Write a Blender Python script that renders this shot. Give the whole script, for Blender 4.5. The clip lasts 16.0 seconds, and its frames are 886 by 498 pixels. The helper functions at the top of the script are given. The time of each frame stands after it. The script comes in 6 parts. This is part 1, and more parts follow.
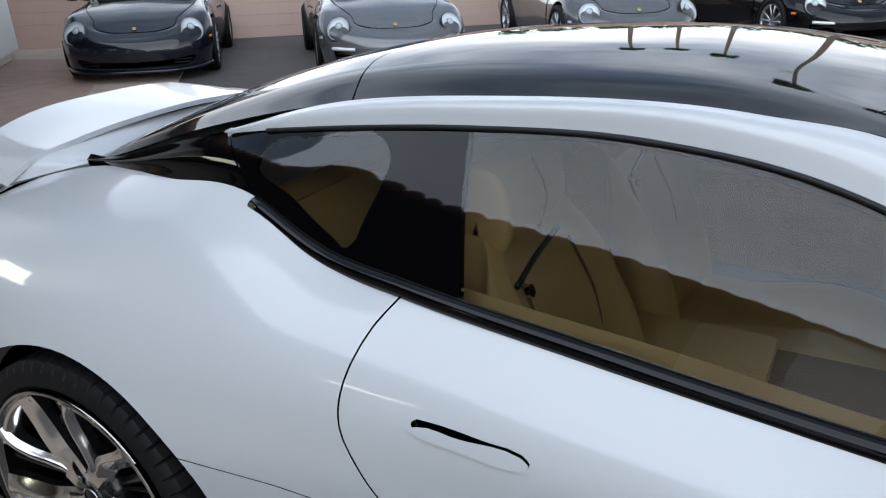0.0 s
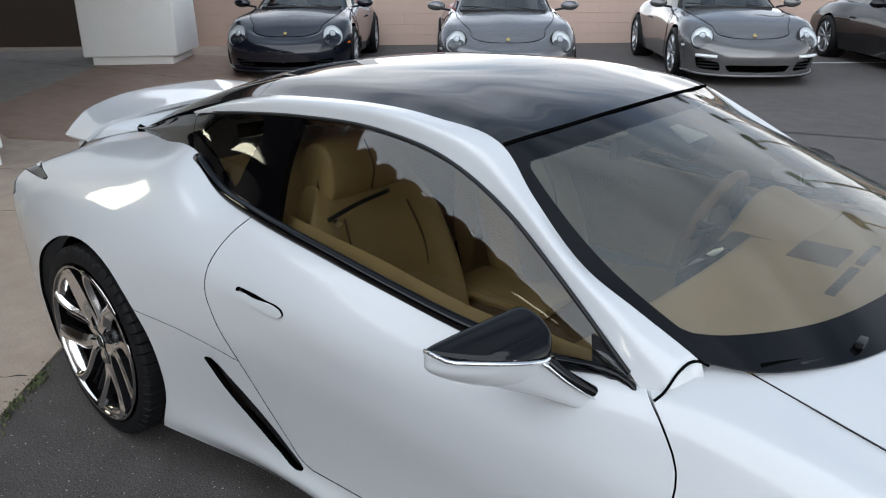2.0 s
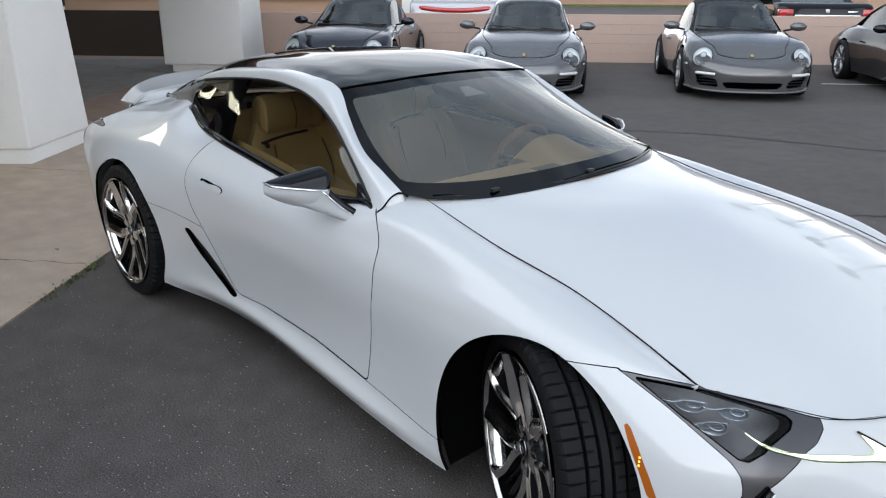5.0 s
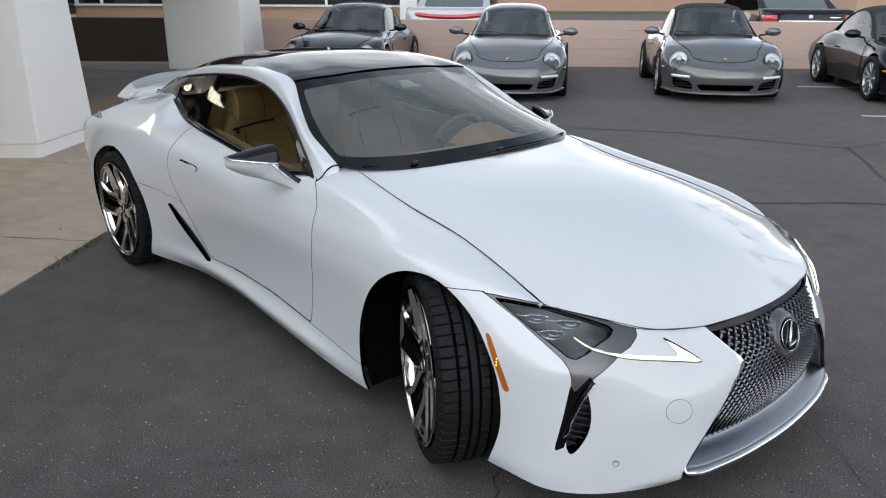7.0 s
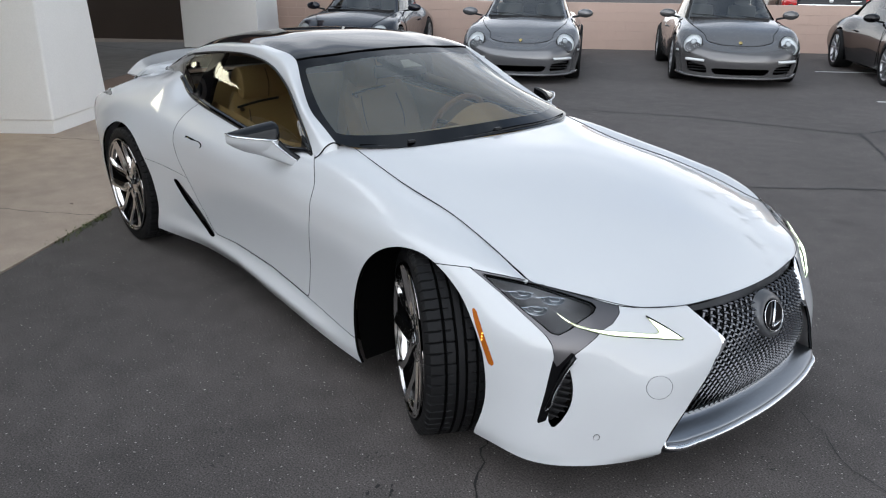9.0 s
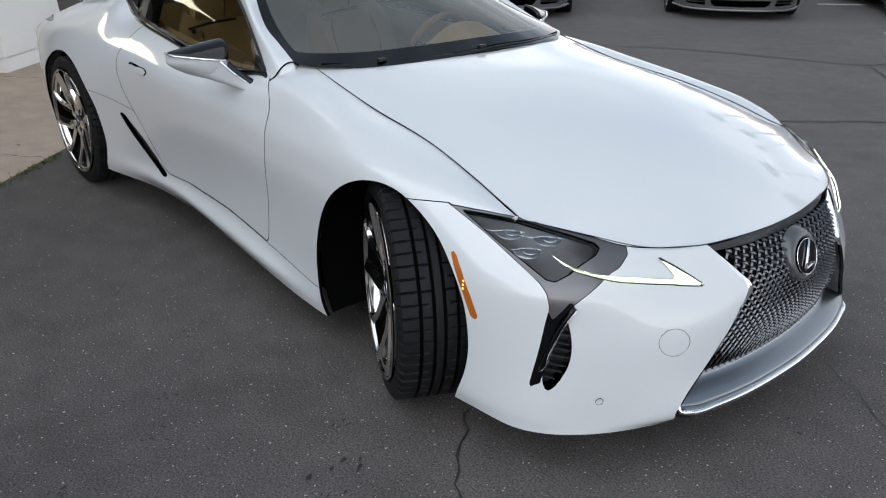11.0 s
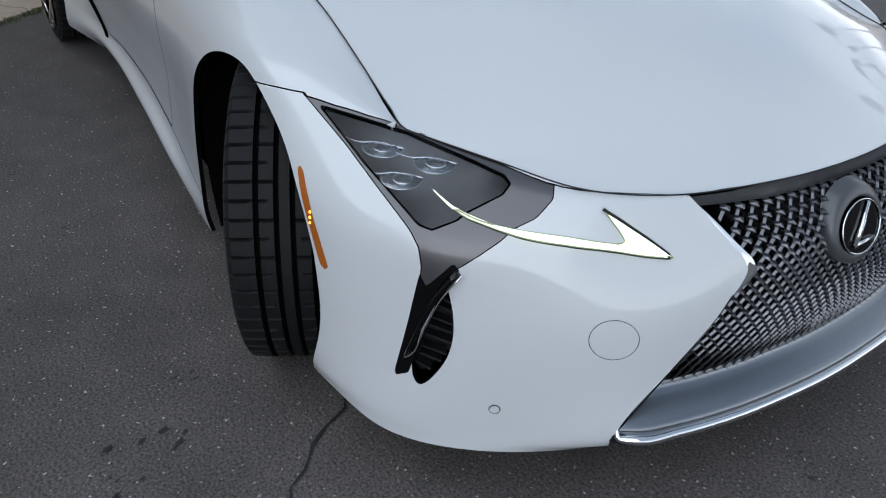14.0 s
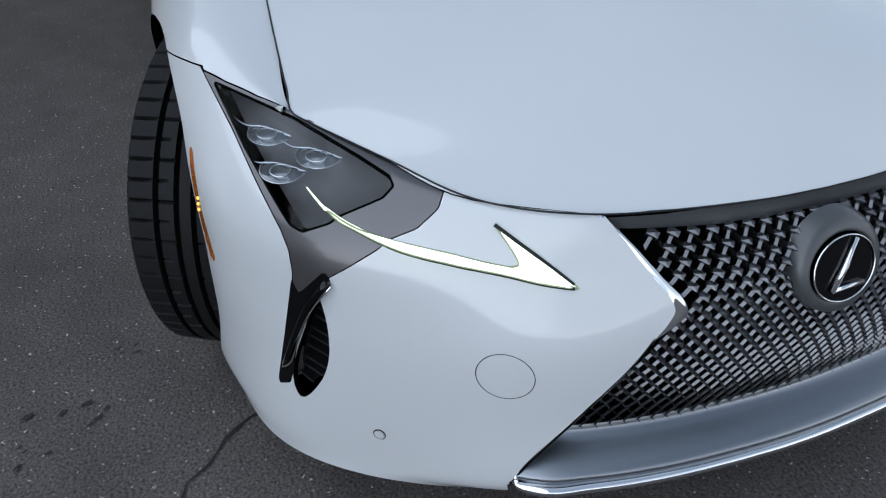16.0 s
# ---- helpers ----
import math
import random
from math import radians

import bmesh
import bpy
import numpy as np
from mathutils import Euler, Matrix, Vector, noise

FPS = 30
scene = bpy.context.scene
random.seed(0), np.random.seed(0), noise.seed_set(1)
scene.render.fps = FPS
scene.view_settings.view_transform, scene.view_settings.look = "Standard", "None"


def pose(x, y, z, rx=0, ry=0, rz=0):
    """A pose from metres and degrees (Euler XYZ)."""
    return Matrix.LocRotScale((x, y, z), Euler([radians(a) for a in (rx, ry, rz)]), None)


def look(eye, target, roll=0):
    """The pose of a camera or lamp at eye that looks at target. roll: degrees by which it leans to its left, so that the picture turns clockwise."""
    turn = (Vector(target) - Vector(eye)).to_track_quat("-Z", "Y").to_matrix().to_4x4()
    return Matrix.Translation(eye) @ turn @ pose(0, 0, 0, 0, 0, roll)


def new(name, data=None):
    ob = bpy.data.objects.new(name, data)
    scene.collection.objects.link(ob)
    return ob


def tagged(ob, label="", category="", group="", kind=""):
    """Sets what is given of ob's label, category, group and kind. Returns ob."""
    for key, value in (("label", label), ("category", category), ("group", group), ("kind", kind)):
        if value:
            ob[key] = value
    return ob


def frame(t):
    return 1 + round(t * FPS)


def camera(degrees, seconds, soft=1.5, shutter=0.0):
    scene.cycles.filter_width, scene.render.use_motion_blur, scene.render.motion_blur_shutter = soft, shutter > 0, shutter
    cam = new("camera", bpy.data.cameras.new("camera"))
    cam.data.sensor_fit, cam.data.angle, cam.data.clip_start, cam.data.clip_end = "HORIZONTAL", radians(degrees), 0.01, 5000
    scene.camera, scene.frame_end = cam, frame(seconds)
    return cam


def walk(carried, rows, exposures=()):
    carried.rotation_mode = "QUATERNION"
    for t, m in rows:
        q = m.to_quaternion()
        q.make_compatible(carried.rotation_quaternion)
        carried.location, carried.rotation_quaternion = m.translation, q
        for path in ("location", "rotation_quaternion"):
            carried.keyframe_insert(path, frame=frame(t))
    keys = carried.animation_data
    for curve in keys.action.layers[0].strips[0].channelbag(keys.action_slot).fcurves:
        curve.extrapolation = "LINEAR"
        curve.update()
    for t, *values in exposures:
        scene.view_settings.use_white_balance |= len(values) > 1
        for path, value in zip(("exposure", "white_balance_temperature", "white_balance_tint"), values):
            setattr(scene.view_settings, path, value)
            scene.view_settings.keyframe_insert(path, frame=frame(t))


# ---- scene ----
cam = camera(60.1, 16.0, soft=1.15)
PATH = [
    (0, (-1.471, -1.796, 1.549), (-2.364, -0.17, 0.799), -1.4),
    (0.5, (-1.194, -1.838, 1.582), (-2.271, -0.314, 0.864), -1.0),
    (1, (-0.908, -1.923, 1.597), (-2.059, -0.451, 0.883), -0.5),
    (1.5, (-0.613, -1.961, 1.644), (-1.809, -0.528, 0.925), -0.2),
    (2, (-0.323, -1.956, 1.671), (-1.561, -0.56, 0.95), -0.2),
    (2.5, (-0.063, -2.026, 1.673), (-1.342, -0.666, 0.955), -0.1),
    (3, (0.199, -2.089, 1.685), (-1.116, -0.764, 0.97), -0.1),
    (3.5, (0.471, -2.095, 1.682), (-0.876, -0.797, 0.973), -0.1),
    (4, (0.723, -2.171, 1.688), (-0.647, -0.895, 0.984), -0.2),
    (4.2, (0.823, -2.224, 1.684), (-0.555, -0.953, 0.988), 0.1),
    (6.3, (1.721, -2.5, 1.698), (0.32, -1.232, 1.042), 0.2),
    (6.5, (1.77, -2.519, 1.701), (0.366, -1.253, 1.046), 0.2),
    (7, (1.89, -2.51, 1.698), (0.48, -1.251, 1.045), 0.2),
    (7.5, (1.98, -2.491, 1.69), (0.559, -1.245, 1.036), 0.2),
    (8, (1.981, -2.481, 1.685), (0.55, -1.251, 1.023), 0.2),
    (8.5, (1.987, -2.482, 1.685), (0.55, -1.264, 1.015), 0.2),
    (8.7, (1.996, -2.491, 1.702), (0.562, -1.275, 1.022), 0.5),
    (10.8, (1.798, -2.234, 1.544), (0.417, -1.036, 0.734), 0.0),
    (11, (1.738, -2.197, 1.509), (0.368, -0.993, 0.687), 0.3),
    (11.5, (1.687, -2.055, 1.45), (0.326, -0.863, 0.598), 0.8),
    (12, (1.674, -1.871, 1.396), (0.315, -0.703, 0.509), 1.6),
    (12.5, (1.647, -1.734, 1.349), (0.278, -0.611, 0.42), 2.0),
    (13, (1.579, -1.586, 1.302), (0.199, -0.517, 0.326), 2.3),
    (13.5, (1.54, -1.493, 1.282), (0.146, -0.488, 0.258), 2.4),
    (14, (1.53, -1.376, 1.27), (0.112, -0.45, 0.206), 2.3),
    (14.5, (1.556, -1.242, 1.265), (0.115, -0.394, 0.169), 2.2),
    (15, (1.561, -1.151, 1.269), (0.097, -0.385, 0.142), 1.8),
    (15.5, (1.551, -1.049, 1.254), (0.06, -0.363, 0.112), 1.3),
    (16, (1.545, -0.928, 1.252), (0.029, -0.328, 0.093), 0.7),
]
walk(cam, [(t, look(eye, target, roll)) for t, eye, target, roll in PATH], exposures=[(0.0, 0.6, 5780, 9), (1.5, 0.68, 6000, 9), (3.5, 0.64, 5960, 9), (7.0, 0.6, 6080, 10), (11.0, 0.57, 6060, 9), (12.5, 0.42, 5920, 8), (14.0, 0.28, 5770, 8), (16.0, 0.24, 5640, 8)])

# ---- world and sun ----
world = bpy.data.worlds.new("world")
scene.world = world
world.use_nodes = True
wn, wl = world.node_tree.nodes, world.node_tree.links
wn.clear()
w_out, w_bg = wn.new("ShaderNodeOutputWorld"), wn.new("ShaderNodeBackground")
w_sky = wn.new("ShaderNodeTexSky")
w_sky.sky_type, w_sky.sun_disc = "NISHITA", False
w_sky.sun_elevation, w_sky.sun_rotation = radians(44), radians(157)
w_sky.air_density, w_sky.dust_density = 1.0, 2.0
w_co, w_map = wn.new("ShaderNodeTexCoord"), wn.new("ShaderNodeMapping")
w_map.inputs["Scale"].default_value = (1.4, 1.0, 4.5)
w_map.inputs["Rotation"].default_value = (0, 0, radians(40))
w_no = wn.new("ShaderNodeTexNoise")
w_no.inputs["Scale"].default_value, w_no.inputs["Detail"].default_value, w_no.inputs["Roughness"].default_value = 1.9, 7, 0.55
w_ramp = wn.new("ShaderNodeValToRGB")
w_ramp.color_ramp.elements[0].position, w_ramp.color_ramp.elements[1].position = 0.14, 0.40
w_sep = wn.new("ShaderNodeSeparateXYZ")
w_tone = wn.new("ShaderNodeValToRGB")
w_tone.color_ramp.elements[0].position, w_tone.color_ramp.elements[0].color = 0.0, (14.5, 13.8, 12.7, 1)
w_tone.color_ramp.elements[1].position, w_tone.color_ramp.elements[1].color = 0.65, (2.5, 2.85, 3.28, 1)
w_tone.color_ramp.elements.new(0.28).color = (7.2, 7.3, 7.5, 1)
w_dark = wn.new("ShaderNodeMix")
w_dark.data_type, w_dark.blend_type = "RGBA", "MULTIPLY"
w_dark.inputs[0].default_value = 1.0
w_shade = wn.new("ShaderNodeValToRGB")
w_shade.color_ramp.elements[0].position, w_shade.color_ramp.elements[0].color = 0.38, (0.53, 0.575, 0.635, 1)
w_shade.color_ramp.elements[1].position, w_shade.color_ramp.elements[1].color = 0.62, (1.18, 1.155, 1.12, 1)
w_mix = wn.new("ShaderNodeMix")
w_mix.data_type = "RGBA"
wl.new(w_co.outputs["Generated"], w_map.inputs["Vector"])
wl.new(w_map.outputs["Vector"], w_no.inputs["Vector"])
wl.new(w_no.outputs["Fac"], w_ramp.inputs["Fac"])
wl.new(w_no.outputs["Fac"], w_shade.inputs["Fac"])
wl.new(w_co.outputs["Generated"], w_sep.inputs["Vector"])
wl.new(w_sep.outputs["Z"], w_tone.inputs["Fac"])
wl.new(w_tone.outputs["Color"], w_dark.inputs[6])
wl.new(w_shade.outputs["Color"], w_dark.inputs[7])
wl.new(w_ramp.outputs["Color"], w_mix.inputs[0])
wl.new(w_sky.outputs["Color"], w_mix.inputs[6])
wl.new(w_dark.outputs[2], w_mix.inputs[7])
wl.new(w_mix.outputs[2], w_bg.inputs["Color"])
w_bg.inputs["Strength"].default_value = 0.13
wl.new(w_bg.outputs[0], w_out.inputs["Surface"])

sun = new("sun", bpy.data.lights.new("sun", "SUN"))
sun.data.energy, sun.data.angle, sun.data.color = 2.7, radians(125), (0.99, 0.99, 0.98)
sun.matrix_world = look((1.5, -12, 5.0), (0, 0, 0))

# ---- materials ----
def material(name, color, rough=0.5, metal=0.0, coat=0.0, vary=0.0, scale=8.0, bump=0.0, fine=60.0, spec=0.5, random_tone=0.0):
    """A principled material: colour with two scales of variation, roughness that varies with it, and a fine relief."""
    m = bpy.data.materials.new(name)
    m.use_nodes = True
    n, l = m.node_tree.nodes, m.node_tree.links
    p = n["Principled BSDF"]
    p.inputs["Base Color"].default_value = (*color, 1)
    p.inputs["Roughness"].default_value, p.inputs["Metallic"].default_value = rough, metal
    p.inputs["Coat Weight"].default_value, p.inputs["Coat Roughness"].default_value = coat, 0.03
    p.inputs["Specular IOR Level"].default_value = spec
    if vary or bump or random_tone:
        co = n.new("ShaderNodeTexCoord")
        big, small = n.new("ShaderNodeTexNoise"), n.new("ShaderNodeTexNoise")
        big.inputs["Scale"].default_value, big.inputs["Detail"].default_value = scale, 5
        small.inputs["Scale"].default_value, small.inputs["Detail"].default_value = fine, 4
        for t in (big, small):
            l.new(co.outputs["Object"], t.inputs["Vector"])
        add = n.new("ShaderNodeMath")
        add.operation = "MULTIPLY_ADD"
        l.new(small.outputs["Fac"], add.inputs[0])
        add.inputs[1].default_value = 0.5
        half = n.new("ShaderNodeMath")
        half.operation = "MULTIPLY"
        half.inputs[1].default_value = 0.5
        l.new(big.outputs["Fac"], half.inputs[0])
        l.new(half.outputs[0], add.inputs[2])
        value = add.outputs[0]
        if random_tone:
            info, mad = n.new("ShaderNodeObjectInfo"), n.new("ShaderNodeMath")
            mad.operation = "MULTIPLY_ADD"
            l.new(info.outputs["Random"], mad.inputs[0])
            mad.inputs[1].default_value = random_tone
            l.new(value, mad.inputs[2])
            value = mad.outputs[0]
        mr = n.new("ShaderNodeMapRange")
        mr.inputs["From Min"].default_value, mr.inputs["From Max"].default_value = 0.25, 0.75 + random_tone
        mr.inputs["To Min"].default_value, mr.inputs["To Max"].default_value = 1 - vary, 1 + vary
        l.new(value, mr.inputs["Value"])
        mul = n.new("ShaderNodeMix")
        mul.data_type, mul.blend_type = "RGBA", "MULTIPLY"
        mul.inputs[0].default_value = 1.0
        mul.inputs[6].default_value = (*color, 1)
        l.new(mr.outputs[0], mul.inputs[7])
        l.new(mul.outputs[2], p.inputs["Base Color"])
        if bump:
            b = n.new("ShaderNodeBump")
            b.inputs["Strength"].default_value, b.inputs["Distance"].default_value = min(1, bump), 0.004
            l.new(small.outputs["Fac"], b.inputs["Height"])
            l.new(b.outputs["Normal"], p.inputs["Normal"])
    return m


def glass(name, tint, ior=1.45, rough=0.0, haze=0.0):
    """A thin pane: tinted see-through with mirror gloss by Fresnel, under a faint painted haze if asked."""
    m = bpy.data.materials.new(name)
    m.use_nodes = True
    n, l = m.node_tree.nodes, m.node_tree.links
    n.remove(n["Principled BSDF"])
    out = n["Material Output"]
    tr, gl, mx, fr = n.new("ShaderNodeBsdfTransparent"), n.new("ShaderNodeBsdfGlossy"), n.new("ShaderNodeMixShader"), n.new("ShaderNodeFresnel")
    tr.inputs["Color"].default_value = (*tint, 1)
    gl.inputs["Roughness"].default_value = rough
    fr.inputs["IOR"].default_value = ior
    l.new(fr.outputs[0], mx.inputs[0])
    l.new(tr.outputs[0], mx.inputs[1])
    l.new(gl.outputs[0], mx.inputs[2])
    l.new(mx.outputs[0], out.inputs["Surface"])
    if haze:
        # a pale diffuse share paints in the haze of reflected sky
        veil, both_ = n.new("ShaderNodeBsdfDiffuse"), n.new("ShaderNodeMixShader")
        veil.inputs["Color"].default_value = (0.62, 0.64, 0.56, 1)
        co, noise, amount = n.new("ShaderNodeTexCoord"), n.new("ShaderNodeTexNoise"), n.new("ShaderNodeMapRange")
        noise.inputs["Scale"].default_value, noise.inputs["Detail"].default_value = 3.0, 3
        amount.inputs["To Min"].default_value, amount.inputs["To Max"].default_value = haze * 0.75, haze * 1.25
        l.new(co.outputs["Object"], noise.inputs["Vector"])
        l.new(noise.outputs["Fac"], amount.inputs["Value"])
        l.new(amount.outputs[0], both_.inputs[0])
        l.new(mx.outputs[0], both_.inputs[1])
        l.new(veil.outputs[0], both_.inputs[2])
        l.new(both_.outputs[0], out.inputs["Surface"])
    return m


def glow(name, color, strength):
    m = material(name, color, 0.3)
    p = m.node_tree.nodes["Principled BSDF"]
    p.inputs["Emission Color"].default_value, p.inputs["Emission Strength"].default_value = (*color, 1), strength
    return m


WHITE = material("white_pearl_paint", (0.53, 0.54, 0.55), 0.3, 0.0, 1.0)
BLACK = material("gloss_black", (0.0015, 0.0015, 0.002), 0.05, 0, 0.0, spec=0.32)
SATIN = material("satin_black", (0.010, 0.010, 0.011), 0.4, vary=0.15, spec=0.3)
ROOF = material("dark_roof", (0.008, 0.008, 0.009), 0.03, 0, 0.0)
GREY = material("smoked_grey_metallic", (0.11, 0.105, 0.11), 0.3, 0.7, 0.5)
CHROME = material("chrome", (0.82, 0.83, 0.85), 0.06, 1.0)
SILVER = material("satin_silver", (0.27, 0.285, 0.31), 0.3, 1.0, vary=0.05)
RIMMETAL = material("polished_rim", (0.82, 0.80, 0.78), 0.17, 1.0, vary=0.08, scale=6)
RIMLIP = material("rim_edge", (0.50, 0.49, 0.48), 0.15, 1.0)
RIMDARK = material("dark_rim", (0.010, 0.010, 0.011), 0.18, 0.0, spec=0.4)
RUBBER = material("tyre_rubber", (0.008, 0.008, 0.0085), 0.6, vary=0.25, scale=20, bump=0.15, fine=300, spec=0.17)
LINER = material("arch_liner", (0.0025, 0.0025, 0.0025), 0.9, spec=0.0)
WINDOW = glass("side_window_glass", (0.68, 0.70, 0.62), 1.72)
SCREEN = glass("windscreen_glass", (0.90, 0.92, 0.86), 2.02, haze=0.056)
TAN = material("tan_leather", (0.42, 0.28, 0.13), 0.5, vary=0.12, scale=6, bump=0.25, fine=500)
TANDARK = material("brown_leather", (0.11, 0.065, 0.032), 0.55, vary=0.15, scale=6, bump=0.25, fine=500)
HEADLINING = material("headlining_cloth", (0.24, 0.20, 0.16), 0.9, vary=0.1, scale=8)
AMBER = material("amber_lens", (0.36, 0.095, 0.005), 0.15, 0, 1.0)
AMBERLED = glow("amber_bulb", (1.0, 0.50, 0.06), 1.2)
PLASTIC = material("black_plastic", (0.015, 0.015, 0.016), 0.5, vary=0.1)
WHEELLEATHER = material("wheel_leather", (0.22, 0.12, 0.06), 0.45, vary=0.12, scale=6, bump=0.2, fine=500)
CLOTHGREY = material("sensor_cover", (0.34, 0.35, 0.33), 0.5, vary=0.05)
DISC = material("brake_metal", (0.09, 0.085, 0.08), 0.4, 1.0, vary=0.1)

# ---- building blocks ----
def link(name, verts, faces, mat, parent=None, label="", smooth=True, data=None):
    """One mesh object from vertices and faces."""
    if data is None:
        data = bpy.data.meshes.new(name)
        data.from_pydata([tuple(map(float, v)) for v in verts], [], [tuple(map(int, f)) for f in faces])
        if mat:
            data.materials.append(mat)
        if smooth:
            data.polygons.foreach_set("use_smooth", [True] * len(data.polygons))
    ob = new(name, data)
    if parent:
        ob.parent = parent
    if label:
        ob["label"] = label
    return ob


def part(name, bm, mat, parent, label="", smooth=True):
    data = bpy.data.meshes.new(name)
    bmesh.ops.recalc_face_normals(bm, faces=bm.faces[:])
    bm.to_mesh(data)
    bm.free()
    data.materials.append(mat)
    data.polygons.foreach_set("use_smooth", [smooth] * len(data.polygons))
    if smooth:
        data.set_sharp_from_angle(angle=radians(38))
    return link(name, None, None, None, parent, label, data=data)


def empty(name, m=None):
    ob = new(name)
    if m is not None:
        ob.matrix_world = m
    return ob


def hermite(knots, at):
    """The matrix that takes values at the knots to values at the given places, by a smooth cubic curve."""
    t, n = np.asarray(knots, float), len(knots)
    h = np.diff(t)
    D = np.zeros((n, n))
    for i in range(n):
        if i == 0:
            D[0, 0], D[0, 1] = -1 / h[0], 1 / h[0]
        elif i == n - 1:
            D[i, i - 1], D[i, i] = -1 / h[-1], 1 / h[-1]
        else:
            a, b = h[i - 1], h[i]
            D[i, i - 1] += -b / (a * (a + b))
            D[i, i] += b / (a * (a + b)) - a / (b * (a + b))
            D[i, i + 1] += a / (b * (a + b))
    at = np.asarray(at, float)
    k = np.clip(np.searchsorted(t, at, side="right") - 1, 0, n - 2)
    s = ((at - t[k]) / h[k])[:, None]
    I = np.eye(n)
    return ((2 * s**3 - 3 * s**2 + 1) * I[k] + (s**3 - 2 * s**2 + s) * h[k][:, None] * D[k]
            + (3 * s**2 - 2 * s**3) * I[k + 1] + (s**3 - s**2) * h[k][:, None] * D[k + 1])


def even(knots, step, finer={}):
    out = [knots[0]]
    for n, (a, b) in enumerate(zip(knots, knots[1:])):
        m = max(1, int(math.ceil((b - a) / finer.get(n, step))))
        out += [a + (b - a) * (i + 1) / m for i in range(m)]
    return out


def curve(points, step=0.03):
    """A smooth curve through the points."""
    p = np.array(points, float)
    t = np.r_[0, np.cumsum(np.linalg.norm(np.diff(p, axis=0), axis=1))]
    return hermite(t, even(t, step)) @ p


def net(rails, step=0.025, across=10, finer={}, knots=None):
    """A smooth surface through rails (each a list of stations). Gives vertices and quads."""
    P = np.array(rails, float)
    mean = P.mean(0)
    s = np.r_[0, np.cumsum(np.maximum(np.linalg.norm(np.diff(mean, axis=0), axis=1), 0.02))]
    us = even(s, step, finer)
    knots = list(range(len(P))) if knots is None else knots
    vs = np.linspace(0, knots[-1], knots[-1] * across + 1)
    Q = np.einsum("vk,kuc->vuc", hermite(knots, vs), np.einsum("us,ksc->kuc", hermite(s, us), P))
    a, b = Q.shape[:2]
    i = np.arange(a * b).reshape(a, b)
    F = np.stack([i[:-1, :-1], i[:-1, 1:], i[1:, 1:], i[1:, :-1]], -1).reshape(-1, 4)
    return Q.reshape(-1, 3), [tuple(f) for f in F.tolist()]


def right(m):
    """From half-widths to the car's right side."""
    V = np.array(m[0])
    V[:, 1] *= -1
    return V, m[1]


def whole(columns):
    """Columns from the middle line outwards, with their mirror images."""
    return [[(x, -y, z) for x, y, z in c] for c in columns[:0:-1]] + [list(c) for c in columns]


def mirror(m):
    V = np.array(m[0])
    V[:, 1] *= -1
    return V, [f[::-1] for f in m[1]]


def outward(m, centre):
    """Turns all faces the same way if most of them look at the centre."""
    V, F = m
    s = 0.0
    for f in F[:: max(1, len(F) // 400)]:
        a, b, c = V[f[0]], V[f[1]], V[f[2]]
        s += np.dot(np.cross(b - a, c - a), a - centre)
    return (V, [f[::-1] for f in F]) if s < 0 else m


def clip(m, g):
    """What of a surface lies where g (one value a vertex) is below zero, cut cleanly along g = 0."""
    V, F = m
    out, used, made, faces = [], {}, {}, []

    def keep(i):
        if i not in used:
            used[i] = len(out)
            out.append(V[i])
        return used[i]

    def cut(i, j):
        key = (i, j) if i < j else (j, i)
        if key not in made:
            a, b = key
            t = g[a] / (g[a] - g[b])
            made[key] = len(out)
            out.append(V[a] + (V[b] - V[a]) * t)
        return made[key]

    for f in F:
        inside = [g[i] <= 0 for i in f]
        if all(inside):
            faces.append(tuple(keep(i) for i in f))
        elif any(inside):
            face = []
            for n, i in enumerate(f):
                j = f[(n + 1) % len(f)]
                if g[i] <= 0:
                    face.append(keep(i))
                if (g[i] <= 0) != (g[j] <= 0):
                    face.append(cut(i, j))
            if len(face) > 2:
                faces.append(tuple(face))
    return np.array(out).reshape(-1, 3), faces


def sdf(P, poly):
    """Signed distance of points in a plane to a closed outline, negative inside."""
    poly = np.array(poly, float)
    d, inside = np.full(len(P), 1e9), np.zeros(len(P), bool)
    for a, b in zip(poly, np.roll(poly, -1, 0)):
        e, w = b - a, P - a
        t = np.clip(w @ e / max(e @ e, 1e-12), 0, 1)
        d = np.minimum(d, ((w - t[:, None] * e) ** 2).sum(1))
        c = (a[1] > P[:, 1]) != (b[1] > P[:, 1])
        if abs(e[1]) > 1e-12:
            inside ^= c & (P[:, 0] < e[0] * (P[:, 1] - a[1]) / e[1] + a[0])
    return np.where(inside, -1, 1) * np.sqrt(d)


def flat(P, way):
    """Places seen along a direction, as plane coordinates."""
    way = Vector(way).normalized()
    e1 = way.cross((0, 0, 1)).normalized()
    e2 = e1.cross(way)
    return np.asarray(P, float) @ np.array([e1, e2]).T


def region(m, outline, way, smooth=False):
    """Signed distance of a surface's vertices to an outline of places, seen along a direction."""
    o = np.array(outline, float)
    if smooth:
        o = curve(np.vstack([o, o[:1]]), 0.02)[:-1]
    return sdf(flat(m[0], way), flat(o, way))


